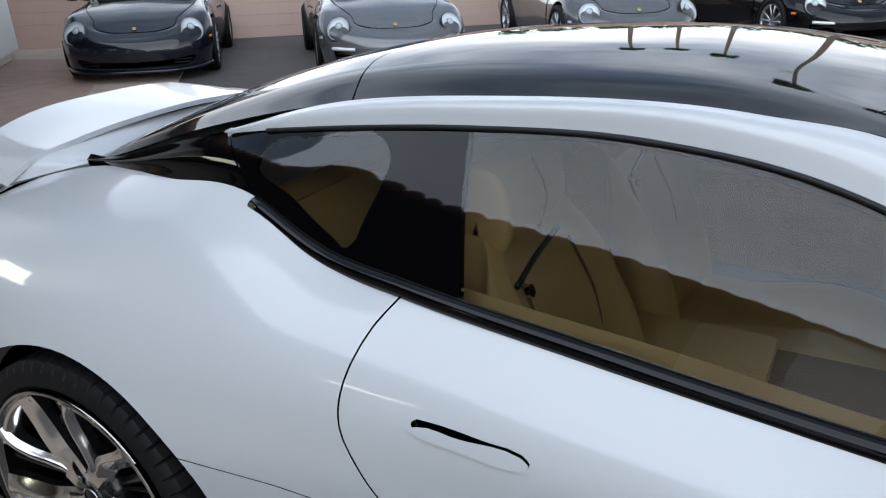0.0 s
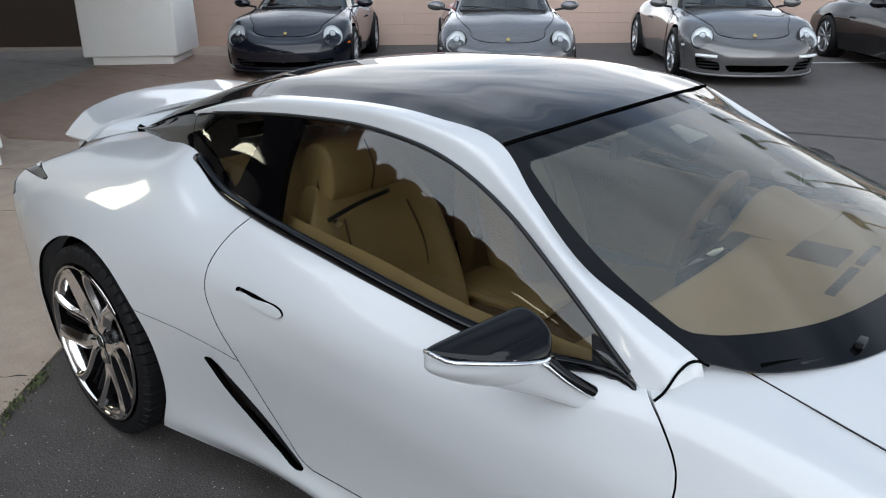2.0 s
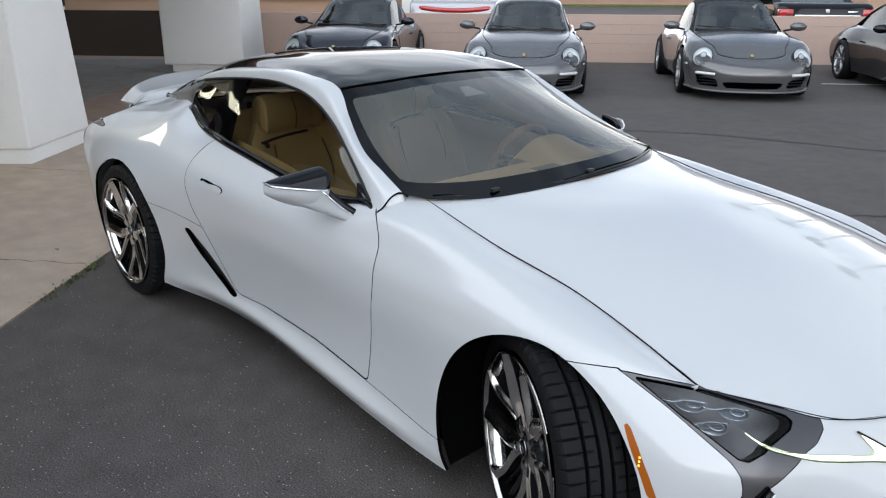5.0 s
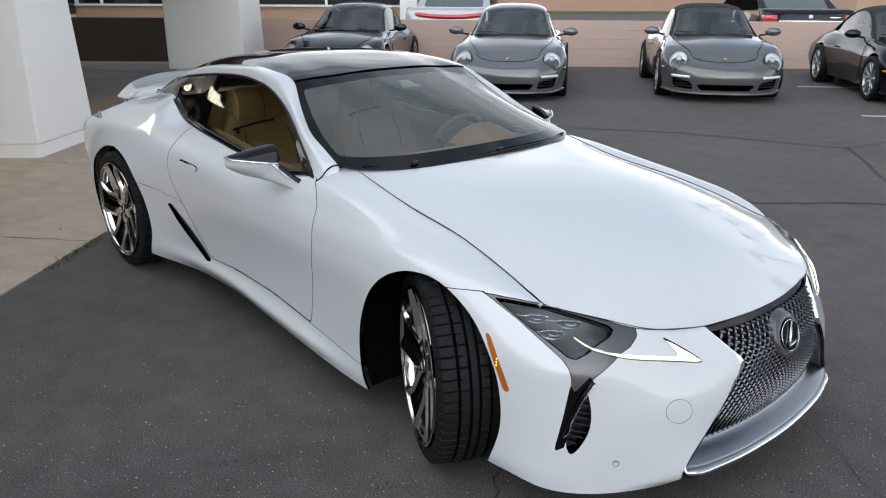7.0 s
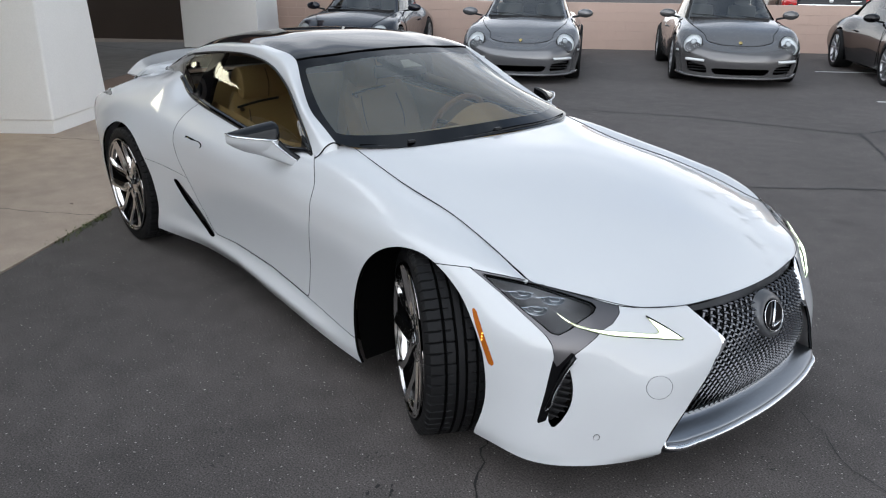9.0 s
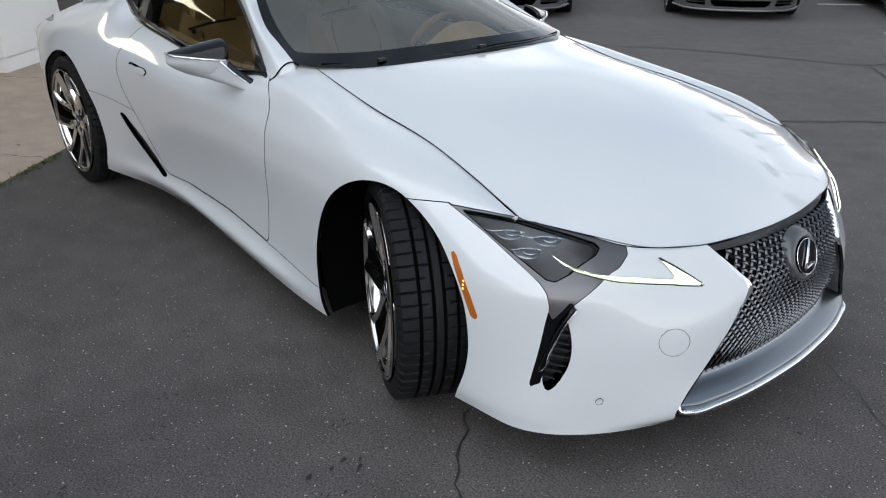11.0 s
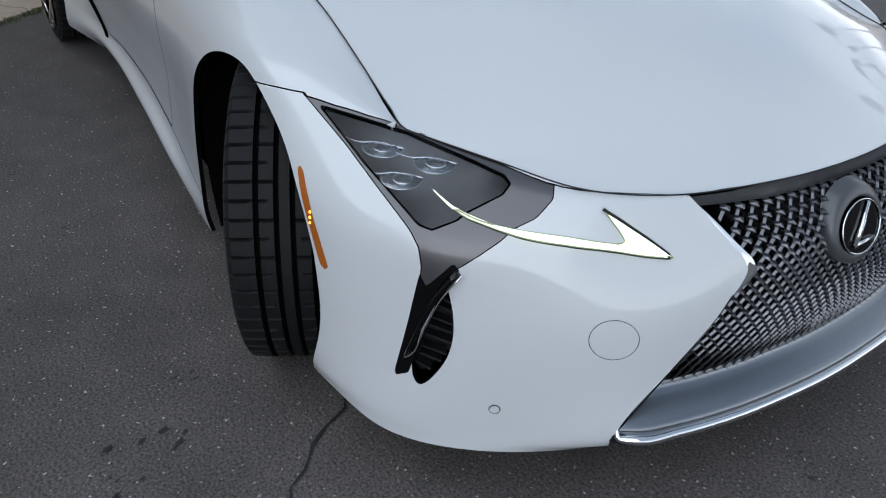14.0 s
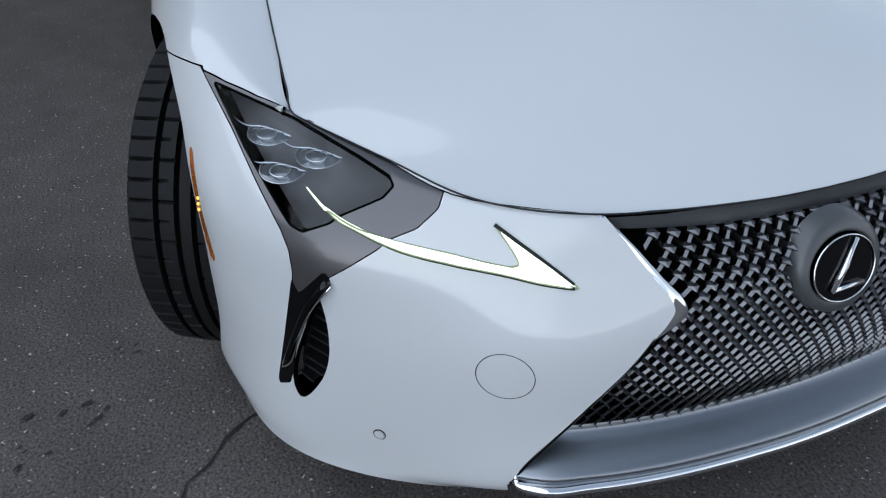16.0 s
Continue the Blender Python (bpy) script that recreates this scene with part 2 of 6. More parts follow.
def fix(ob, thick=0.0, bevel=0.0, dark_rim=False):
    if thick:
        s = ob.modifiers.new("thickness", "SOLIDIFY")
        s.thickness, s.offset = thick, -1
        # edge faces turn black to paint the shade in the gaps between panels
        if dark_rim:
            ob.data.materials.append(LINER)
            s.material_offset_rim = 1
        e = ob.modifiers.new("crisp", "EDGE_SPLIT")
        e.split_angle = radians(42)
    if bevel:
        s = ob.modifiers.new("edge", "BEVEL")
        s.width, s.segments, s.limit_method, s.angle_limit = bevel, 2, "ANGLE", radians(30)
    return ob


def join(*ms):
    V, F, n = [], [], 0
    for v, f in ms:
        V.append(np.asarray(v, float).reshape(-1, 3))
        F += [tuple(i + n for i in face) for face in f]
        n += len(V[-1])
    return np.vstack(V), F


def tube(path, radius, sides=8, closed=False, flatten=1.0):
    """A round bar along a path; radius may be one value a point."""
    p = np.array(path, float)
    n = len(p)
    r = np.broadcast_to(np.asarray(radius, float), (n,))
    tan = np.gradient(p, axis=0) if not closed else np.roll(p, -1, 0) - np.roll(p, 1, 0)
    tan /= np.linalg.norm(tan, axis=1)[:, None] + 1e-12
    V = []
    up = np.array([0, 0, 1.0])
    for i in range(n):
        u = up if abs(tan[i] @ up) < 0.95 else np.array([1.0, 0, 0])
        a = np.cross(tan[i], u)
        a /= np.linalg.norm(a)
        b = np.cross(a, tan[i])
        for k in range(sides):
            w = 2 * math.pi * k / sides
            V.append(p[i] + r[i] * (math.cos(w) * a + flatten * math.sin(w) * b))
    F = []
    for i in range(n if closed else n - 1):
        j = (i + 1) % n
        for k in range(sides):
            q = (k + 1) % sides
            F.append((i * sides + k, j * sides + k, j * sides + q, i * sides + q))
    if not closed:
        F.append(tuple(range(sides)))
        F.append(tuple(reversed(range((n - 1) * sides, n * sides))))
    return np.array(V), F


def lathe(profile, segs, axis="y"):
    """A turned body round the y axis from (radius, y) pairs."""
    V, F, n = [], [], len(profile)
    for k in range(segs):
        c, s = math.cos(2 * math.pi * k / segs), math.sin(2 * math.pi * k / segs)
        V += [(r * c, y, r * s) for r, y in profile]
    for k in range(segs):
        q = (k + 1) % segs
        F += [(k * n + i, q * n + i, q * n + i + 1, k * n + i + 1) for i in range(n - 1)]
    return np.array(V, float), F


def box(x0, x1, y0, y1, z0, z1, bevel=0.0, segments=2):
    bm = bmesh.new()
    bmesh.ops.create_cube(bm, size=1, matrix=Matrix.LocRotScale(((x0 + x1) / 2, (y0 + y1) / 2, (z0 + z1) / 2), None, (x1 - x0, y1 - y0, z1 - z0)))
    if bevel:
        bmesh.ops.bevel(bm, geom=bm.edges[:], offset=bevel, segments=segments, affect="EDGES", profile=0.6)
    return bm


def prism(outline, z0, z1, top=1.0, bevel=0.0):
    """An upright solid on a plan outline, drawn in towards its middle at the top."""
    bm = bmesh.new()
    c = np.mean(outline, 0)
    lo = [bm.verts.new((x, y, z0)) for x, y in outline]
    hi = [bm.verts.new((c[0] + (x - c[0]) * top, c[1] + (y - c[1]) * top, z1)) for x, y in outline]
    n = len(lo)
    bm.faces.new(lo[::-1])
    bm.faces.new(hi)
    for i in range(n):
        bm.faces.new((lo[i], lo[(i + 1) % n], hi[(i + 1) % n], hi[i]))
    if bevel:
        bmesh.ops.bevel(bm, geom=bm.edges[:], offset=bevel, segments=2, affect="EDGES", profile=0.6)
    return bm

# ---- the white coupe: front axle at the origin, nose towards +x ----
coupe = tagged(empty("sports_coupe"), "pearl white two-door sports coupe parked on dark asphalt", "car")
CENTRE = np.array([-1.4, 0, 0.6])

# Rails run from the middle of the tail round the side to the middle of the nose: (x, half-width, height).
R0 = [(-3.72, 0, .24), (-3.70, .42, .24), (-3.62, .74, .22), (-3.42, .87, .19), (-3.2, .92, .17), (-2.87, .94, .165), (-2.5, .918, .165), (-2.32, .885, .165),
      (-2.1, .845, .165), (-1.7, .828, .165), (-1.2, .865, .165), (-.7, .908, .163), (-.38, .925, .163), (0, .92, .17), (.25, .92, .172),
      (.40, .905, .168), (.55, .86, .15), (.69, .73, .146), (.81, .50, .15), (.855, .25, .15), (.865, 0, .15)]
R1 = [(-3.77, 0, .27), (-3.75, .42, .27), (-3.67, .76, .25), (-3.46, .885, .24), (-3.2, .945, .22), (-2.87, .962, .215), (-2.5, .927, .215), (-2.32, .902, .218),
      (-2.1, .880, .228), (-1.7, .874, .238), (-1.2, .893, .225), (-.7, .920, .212), (-.38, .930, .212), (0, .932, .22), (.25, .93, .225),
      (.41, .912, .215), (.575, .845, .20), (.715, .69, .195), (.848, .50, .198), (.905, .25, .20), (.92, 0, .20)]
R2 = [(-3.80, 0, .35), (-3.78, .42, .35), (-3.70, .78, .34), (-3.48, .898, .33), (-3.2, .955, .33), (-2.87, .968, .33), (-2.5, .928, .32), (-2.32, .90, .315),
      (-2.1, .872, .31), (-1.7, .856, .31), (-1.2, .864, .298), (-.7, .895, .28), (-.38, .924, .30), (0, .936, .33), (.25, .93, .33),
      (.415, .905, .32), (.58, .825, .31), (.725, .665, .31), (.845, .47, .31), (.905, .24, .31), (.92, 0, .31)]
R3 = [(-3.82, 0, .50), (-3.80, .42, .50), (-3.72, .80, .50), (-3.50, .91, .50), (-3.2, .965, .50), (-2.87, .972, .50), (-2.5, .937, .49), (-2.32, .912, .485),
      (-2.1, .888, .48), (-1.7, .868, .47), (-1.2, .866, .46), (-.7, .886, .46), (-.38, .918, .48), (0, .938, .50), (.25, .926, .48),
      (.425, .897, .46), (.585, .80, .45), (.725, .635, .45), (.835, .445, .46), (.895, .22, .46), (.91, 0, .46)]
R4 = [(-3.79, 0, .72), (-3.77, .42, .72), (-3.73, .83, .72), (-3.52, .90, .70), (-3.2, .95, .69), (-2.87, .963, .69), (-2.5, .938, .68), (-2.32, .92, .68),
      (-2.1, .903, .68), (-1.7, .891, .67), (-1.2, .888, .66), (-.7, .893, .66), (-.38, .912, .67), (0, .930, .67), (.24, .918, .63),
      (.42, .875, .60), (.575, .77, .59), (.70, .595, .585), (.80, .40, .575), (.875, .21, .565), (.89, 0, .56)]
R5 = [(-3.77, 0, .865), (-3.76, .42, .855), (-3.715, .785, .825), (-3.49, .815, .850), (-3.2, .835, .888), (-2.87, .858, .895), (-2.5, .868, .88), (-2.32, .87, .86),
      (-2.1, .872, .84), (-1.7, .874, .825), (-1.2, .868, .805), (-.7, .862, .805), (-.38, .868, .80), (0, .875, .785), (.2, .862, .757),
      (.34, .80, .733), (.50, .69, .695), (.645, .555, .664), (.757, .385, .653), (.805, .2, .648), (.82, 0, .645)]
R6 = [(-3.66, 0, .92), (-3.64, .36, .92), (-3.56, .60, .908), (-3.40, .550, .972), (-3.2, .505, 1.016), (-2.87, .588, 1.046), (-2.53, .658, 1.064), (-2.33, .697, .994),
      (-2.1, .735, .973), (-1.7, .757, .943), (-1.2, .777, .910), (-.712, .670, .951), (-.38, .68, .878), (0, .703, .823), (.22, .725, .770),
      (.415, .739, .713), (.47, .64, .68), (.58, .50, .64), (.70, .34, .635), (.75, .17, .63), (.765, 0, .625)]
# between the shoulder and the top edge the rear quarter is nearly flat
R_all = np.array([R0, R1, R2, R3, R4, R5, R6])
# one more station on the fender, where the top rail follows the bonnet seam
between = np.einsum("k,rkc->rc", hermite(range(21), [11.5])[0], R_all)
between[6] = (-.546, .673, .913)
R_all = np.insert(R_all, 12, between, 1)
flat_w = np.clip((-2.0 - R_all[5, :, 0]) / .5, 0, 1)[:, None] * np.clip((R_all[5, :, 0] + 3.72) / .2, 0, 1)[:, None]
R55 = np.einsum("k,ksc->sc", hermite(range(7), [5.5])[0], R_all) * (1 - flat_w) + ((R_all[5] + R_all[6]) / 2 + np.array((0, .011, .014))) * flat_w
# the front fender is full above the wheel, higher than the bonnet seam beside it
for k, p in ((11, (-.705, .797, .908)), (12, (-.55, .795, .899)), (13, (-.39, .796, .878)), (14, (-.005, .803, .822)), (15, (.205, .803, .780))):
    R55[k] = p
side = outward(right(net([*R_all[:6].tolist(), R55.tolist(), R_all[6].tolist()], 0.024, 26, {15: .012, 16: .006, 17: .006, 18: .006, 19: .010}, [0, 1, 2, 3, 4, 5, 5.5, 6])), CENTRE)


def keep_out(m, g, gap=0.0):
    return clip(m, gap - g)


XZ, YZ = (0, 1, 0), (-1, 0, 0)


def circle_xz(m, x, z, r, y=0):
    return np.hypot(m[0][:, 0] - x, m[0][:, 2] - z) - r


# wheel arches
ARCH = 0.386
side = keep_out(side, np.hypot((side[0][:, 0] + 2.893) / 1.075, side[0][:, 2] - .363) - ARCH - .012)
side = keep_out(side, circle_xz(side, 0, .363, ARCH))

belt_in = abs(side[0][:, 1]) - np.interp(side[0][:, 0], [-1.25, -1.2, -.90, -.865, -.855], [0, .768, .774, .765, 0])
side = clip(side, -belt_in)

# panel outlines, in the plane of x and z or of x and y
def P3(pts, y=-0.9):
    return [(x, y, z) for x, z in pts]


door_line = [(x, z) for x, _, z in curve([(-2.10, 0, 1.1), (-2.122, 0, .979), (-2.160, 0, .92), (-2.181, 0, .837), (-2.178, 0, .764), (-2.142, 0, .691), (-2.064, 0, .591), (-1.94, 0, .43), (-1.85, 0, .322)])]
door_line += [(-1.80, .305), (-1.57, .317), (-1.18, .312), (-.80, .285)]
door_line += [(x, z) for x, _, z in curve([(-.80, 0, .30), (-.772, 0, .53), (-.75, 0, .715), (-.755, 0, .82), (-.81, 0, .885), (-.87, 0, .925), (-.95, 0, 1.1)])]
d_door = region(side, P3(door_line), XZ)


door_m = clip(side, d_door + .002)
rest = keep_out(side, d_door, .002)

# sill below the door, fender ahead, quarter behind, bumper in front
sill_line = [(-2.62, .0), (-2.62, .603), (-2.45, .601), (-2.33, .598), (-2.2, .588), (-2.02, .572), (-1.8, .42), (-1.57, .313), (-1.18, .308), (-.79, .281), (-.405, .262), (-.30, .262), (-.3, 0)]
vent_line = [(-2.230, .530), (-2.205, .540), (-2.11, .492), (-1.97, .398), (-1.89, .335), (-1.832, .286), (-1.855, .277), (-1.945, .303), (-2.06, .374), (-2.155, .448)]
d_vent = region(rest, P3(vent_line), XZ, True)
vent_hole = clip(rest, d_vent)
rest = keep_out(rest, d_vent, 0)
d_sill = region(rest, P3(sill_line), XZ)
sill_m = clip(rest, d_sill + .0012)
rest = keep_out(rest, d_sill, .0012)
# the seam between fender and bumper rises from the arch to the lamp
seam = [(.06, .0), (.06, .735), (.109, .733), (.18, .742), (.243, .746), (.34, .742), (.41, .716), (.45, .80), (2, .85), (2, 0)]
rx_, ry_ = rest[0][:, 0], abs(rest[0][:, 1])
lamp_top = np.minimum(np.interp(rx_, [.22, .245, .30, .36, .41, .5], [.876, .857, .826, .785, .742, .69]) - ry_, .432 - rx_)
d_bump = np.where(rx_ < .243, region(rest, P3(seam), XZ), lamp_top)
bumper_m = clip(rest, d_bump + .0012)
rest = keep_out(rest, d_bump, .0012)
fender_m = clip(rest, np.maximum(-(rest[0][:, 0] + 1.4), rest[0][:, 0] - .400))
quarter_m = clip(rest, rest[0][:, 0] + 1.4)

# bonnet: from the windscreen to the nose, half-width columns
def hood_row(x, z0, w, z1, xs, crown):
    """Points from the middle line (x, z0) to the seam (xs, w, z1)."""
    out = []
    for f in (0, .25, .5, .75, 1):
        out.append((x + (xs - x) * f**2, w * f, z0 + (z1 - z0) * (f**2 * (1 - crown) + crown * f**4)))
    return out


hood_rows = [hood_row(-.485, .969, .670, .952, -.712, .35), hood_row(-.17, .945, .680, .880, -.38, .45), hood_row(.12, .890, .704, .825, 0, .45), hood_row(.33, .840, .726, .773, .22, .42), hood_row(.455, .804, .737, .733, .355, .30),
             hood_row(.507, .787, .740, .7165, .418, .18), hood_row(.524, .781, .727, .7125, .437, .20), hood_row(.58, .761, .697, .704, .474, .28), hood_row(.67, .723, .634, .686, .548, .2), hood_row(.755, .680, .535, .662, .672, .1), hood_row(.81, .648, .375, .654, .763, 0)]
hood_m = outward(right(net(whole(list(zip(*hood_rows))), 0.02, 6)), CENTRE)
lh = link("bonnet", *hood_m, WHITE, coupe, "white bonnet with a raised middle")
fix(lh, .006, dark_rim=True)

edge_r = [hood_rows[k][-1] for k in range(len(hood_rows))]
edge_f = [(hood_rows[-1][k][0], hood_rows[-1][k][1], hood_rows[-1][k][2]) for k in (3, 2, 1, 0)]
rim_line = curve([(x, -y, z + .0012) for x, y, z in edge_r + edge_f], .02)
rim_line = np.vstack([rim_line, (rim_line * (1, -1, 1))[::-1][1:]])
link("bonnet_seal", *tube(rim_line, .0015, 6), SATIN, coupe, "thin black bonnet seal")


def both(name, m, mat, label="", thick=.012, parents=(coupe, coupe)):
    """The same part on the right and, mirrored, on the left."""
    return [fix(link(name, *s, mat, p, label), thick, dark_rim=mat is WHITE) for s, p in zip((m, mirror(m)), parents)]


def shifted(m, by):
    return m[0] + np.array(by), m[1]


# door with its flush pull handle in a recess
handle_hole = P3([(-2.043, .806), (-2.035, .8138), (-2.01, .8150), (-1.90, .8100), (-1.838, .8055), (-1.8235, .797), (-1.83, .785), (-1.86, .780), (-1.95, .786), (-2.03, .792)])
handle_bar = P3([(-2.041, .797), (-2.03, .8025), (-1.95, .803), (-1.845, .8035), (-1.825, .797), (-1.832, .787), (-1.865, .782), (-1.95, .787), (-2.03, .793)])
d_handle, d_bar = region(door_m, handle_hole, XZ, True), region(door_m, handle_bar, XZ, True)
doors = both("door", keep_out(door_m, d_handle), WHITE, "long white coupe door")
both("handle_recess", shifted(clip(door_m, d_handle - .004), (0, .022, 0)), LINER, "dark recess behind the handle", .002, doors)
both("door_handle", shifted(clip(door_m, d_bar - .0022), (0, -.006, 0)), WHITE, "white flush pull handle", .014, doors)
both("side_sill", sill_m, WHITE)
both("front_fender", fender_m, WHITE)
tail_line = P3([(-3.95, .85), (-3.75, .842), (-3.70, .825), (-3.62, .768), (-3.645, .750), (-3.72, .757), (-3.95, .76)])
lamp_line = [(-3.55, -.812, .925), (-3.55, -.783, .915), (-3.55, -.776, .891), (-3.55, -.768, .857), (-3.55, -.746, .815), (-3.55, -.758, .806), (-3.55, -.789, .826), (-3.55, -.822, .852), (-3.55, -.86, .885)]
lamp_way = (-.8905, .3814, -.2479)
d_tail = np.minimum(region(quarter_m, tail_line, XZ), region(quarter_m, lamp_line, lamp_way))
d_tail = np.where((abs(quarter_m[0][:, 1]) > .3) & (quarter_m[0][:, 0] < -3.2), d_tail, 1)
quarters = both("rear_quarter", keep_out(quarter_m, d_tail), WHITE)
both("tail_lamp", clip(quarter_m, d_tail + .003), BLACK, "dark tail lamp with a bright edge", .01, quarters)
chrome_line = [(-3.55, -.806, .922), (-3.55, -.786, .914), (-3.55, -.779, .888), (-3.55, -.772, .862), (-3.55, -.784, .868), (-3.55, -.803, .89)]
d_chrome = np.where((quarter_m[0][:, 0] < -3.2) & (abs(quarter_m[0][:, 1]) > .3), region(quarter_m, chrome_line, lamp_way), 1)
both("tail_lamp_trim", shifted(clip(quarter_m, d_chrome), (-.002, -.003, .004)), CHROME, "bright trim of the tail lamp", .003, quarters)
both("side_intake", shifted(vent_hole, (0, .022, 0)), SATIN, "dark slanting side intake", .003)

# nose openings: grille and lamps
grille_line = [(.2, .0, .70), (.2, -.20, .655), (.2, -.372, .658), (.2, -.345, .615), (.2, -.292, .545), (.2, -.288, .525), (.2, -.345, .45), (.2, -.45, .31), (.2, -.50, .245), (.2, -.528, .20), (.2, -.52, .165), (.2, -.50, .12), (.2, .05, .10), (.2, .05, .70)]
d_gr = region(bumper_m, grille_line, YZ)
bumper_m = keep_out(bumper_m, np.where(bumper_m[0][:, 0] > .5, d_gr, 1.0))

# greenhouse: screen, roof and rear glass share one skin; columns from the middle to the edge
TOP = [
    [(-.491, 0, .975), (-.507, .25, .970), (-.567, .48, .962), (-.682, .655, .962), (-.785, .716, .970)],
    [(-.80, 0, 1.118), (-.83, .23, 1.113), (-.90, .43, 1.098), (-.990, .577, 1.077), (-1.072, .667, 1.062)],
    [(-1.10, 0, 1.225), (-1.115, .22, 1.22), (-1.155, .38, 1.20), (-1.205, .521, 1.177), (-1.249, .605, 1.164)],
    [(-1.30, 0, 1.288), (-1.31, .2, 1.284), (-1.335, .35, 1.272), (-1.355, .475, 1.264), (-1.376, .554, 1.254)],
    [(-1.60, 0, 1.335), (-1.60, .2, 1.332), (-1.60, .34, 1.322), (-1.60, .46, 1.31), (-1.60, .545, 1.289)],
    [(-2.05, 0, 1.345), (-2.05, .2, 1.341), (-2.05, .33, 1.33), (-2.05, .44, 1.314), (-2.05, .532, 1.284)],
    [(-2.45, 0, 1.312), (-2.45, .19, 1.307), (-2.45, .33, 1.293), (-2.45, .43, 1.276), (-2.45, .527, 1.236)],
    [(-2.80, 0, 1.235), (-2.80, .19, 1.228), (-2.80, .33, 1.21), (-2.80, .43, 1.19), (-2.80, .515, 1.155)],
    [(-3.15, 0, 1.105), (-3.15, .19, 1.10), (-3.15, .31, 1.092), (-3.15, .41, 1.076), (-3.14, .492, 1.050)],
    [(-3.42, 0, .985), (-3.42, .17, .985), (-3.40, .29, .986), (-3.37, .38, .990), (-3.33, .445, 1.0)],
]
top_net = outward(right(net(whole(list(zip(*TOP))), 0.025, 8)), CENTRE)
roof_front = lambda m: m[0][:, 0] - np.interp(abs(m[0][:, 1]), [0, .2, .35, .47, .553, .8], [-1.30, -1.308, -1.328, -1.352, -1.37, -1.43])
roof_rear = lambda m: m[0][:, 0] - np.interp(abs(m[0][:, 1]), [0, .3, .6], [-2.50, -2.46, -2.34])
screen_m = clip(top_net, .002 - roof_front(top_net))
roof_all = clip(top_net, roof_front(top_net) + .002)
rearglass_m = clip(roof_all, roof_rear(roof_all) + .002)
roof_m = clip(roof_all, .002 - roof_rear(roof_all))
P_s = np.array(whole(list(zip(*TOP[:4]))), float)
screen_v, screen_f = outward(right(net(P_s, 0.025, 8)), CENTRE)
rows_n = len(screen_v) // 65
f_col = np.repeat(abs(np.linspace(-1, 1, 65)), rows_n)
f_row = np.tile(np.linspace(0, 1, rows_n), 65)
frit = np.maximum(np.maximum(f_col - .905, (.115 - f_row) * .9 + .03 * f_col**4), f_row - .905)
screen_m = clip((screen_v, screen_f), frit)
link("windscreen", *screen_m, SCREEN, coupe, "clear windscreen glass").visible_shadow = False
fix(link("windscreen_border", *keep_out((screen_v, screen_f), frit), BLACK, coupe, "black border of the windscreen"), .004)
fix(link("roof_panel", *roof_m, ROOF, coupe, "dark gloss roof panel"), .01)
fix(link("rear_window", *rearglass_m, ROOF, coupe, "dark tinted rear window"), .005)

# white roof rail from the foot of the screen pillar to its tip behind the side window
RAIL_IN = [(-.700, .735, .900), (-.745, .722, .945), (-.790, .718, .970), (-.926, .693, 1.014), (-1.071, .667, 1.062), (-1.249, .607, 1.165), (-1.379, .556, 1.254), (-1.60, .547, 1.290), (-2.05, .534, 1.285), (-2.45, .529, 1.237), (-2.68, .565, 1.172)]
RAIL_OUT = [(-.745, .812, .838), (-.80, .800, .872), (-.87, .784, .912), (-.98, .745, .975), (-1.12, .704, 1.055), (-1.30, .652, 1.148), (-1.45, .622, 1.200), (-1.68, .597, 1.242), (-2.09, .585, 1.237), (-2.45, .574, 1.198), (-2.685, .570, 1.166)]
RAIL_MID = [tuple((np.array(a) + b) / 2 + np.array((.012, .016, .014)) * f) for a, b, f in zip(RAIL_IN, RAIL_OUT, (0, .2, .6, .8, 1, 1.2, 1.2, 1.2, 1.2, 1.0, .2))]
rail_m = outward(right(net([RAIL_OUT, RAIL_MID, RAIL_IN], 0.012, 6)), CENTRE)
# ahead of its foot the rail dips under the fender
rail_m[0][:, 2] -= 2.5 * np.clip(rail_m[0][:, 0] + np.interp(abs(rail_m[0][:, 1]), [.715, .724, .755, .784, .79], [.778, .800, .815, .823, .843]), 0, .05)
for s in (rail_m, mirror(rail_m)):
    fix(link("roof_rail", *s, WHITE, coupe, "white curved roof rail and screen pillar"), .02)

    link("pillar_trim", *((s[0] + np.array((0, .028 if s is rail_m else -.028, -.026))), s[1]), TANDARK, coupe, "brown inner pillar trim")

# the dark seam at the foot of the pillar lies on whatever skin is outermost there
skins = np.vstack([rail_m[0], fender_m[0], door_m[0]]) * (1, -1, 1)
seam_way = np.array((.1, .62, .78))
foot = []
for p in curve([(-.778, .715, .974), (-.800, .724, .969), (-.815, .755, .950), (-.824, .784, .922), (-.836, .793, .898)], .012):
    by = skins - p
    rise = by @ seam_way
    lying = np.linalg.norm(by - rise[:, None] * seam_way, axis=1) < .012
    foot.append(p + seam_way * float(np.clip(rise[lying].max() if lying.any() else 0, -.02, .03)))
foot = np.array(foot)
for _ in range(2):
    foot[1:-1] = (foot[:-2] + foot[1:-1] * 2 + foot[2:]) / 4
for s in (-1, 1):
    link("pillar_seam", *tube(foot * (1, s, 1), .0030, 6), LINER, coupe, "thin dark seam at the foot of the pillar")

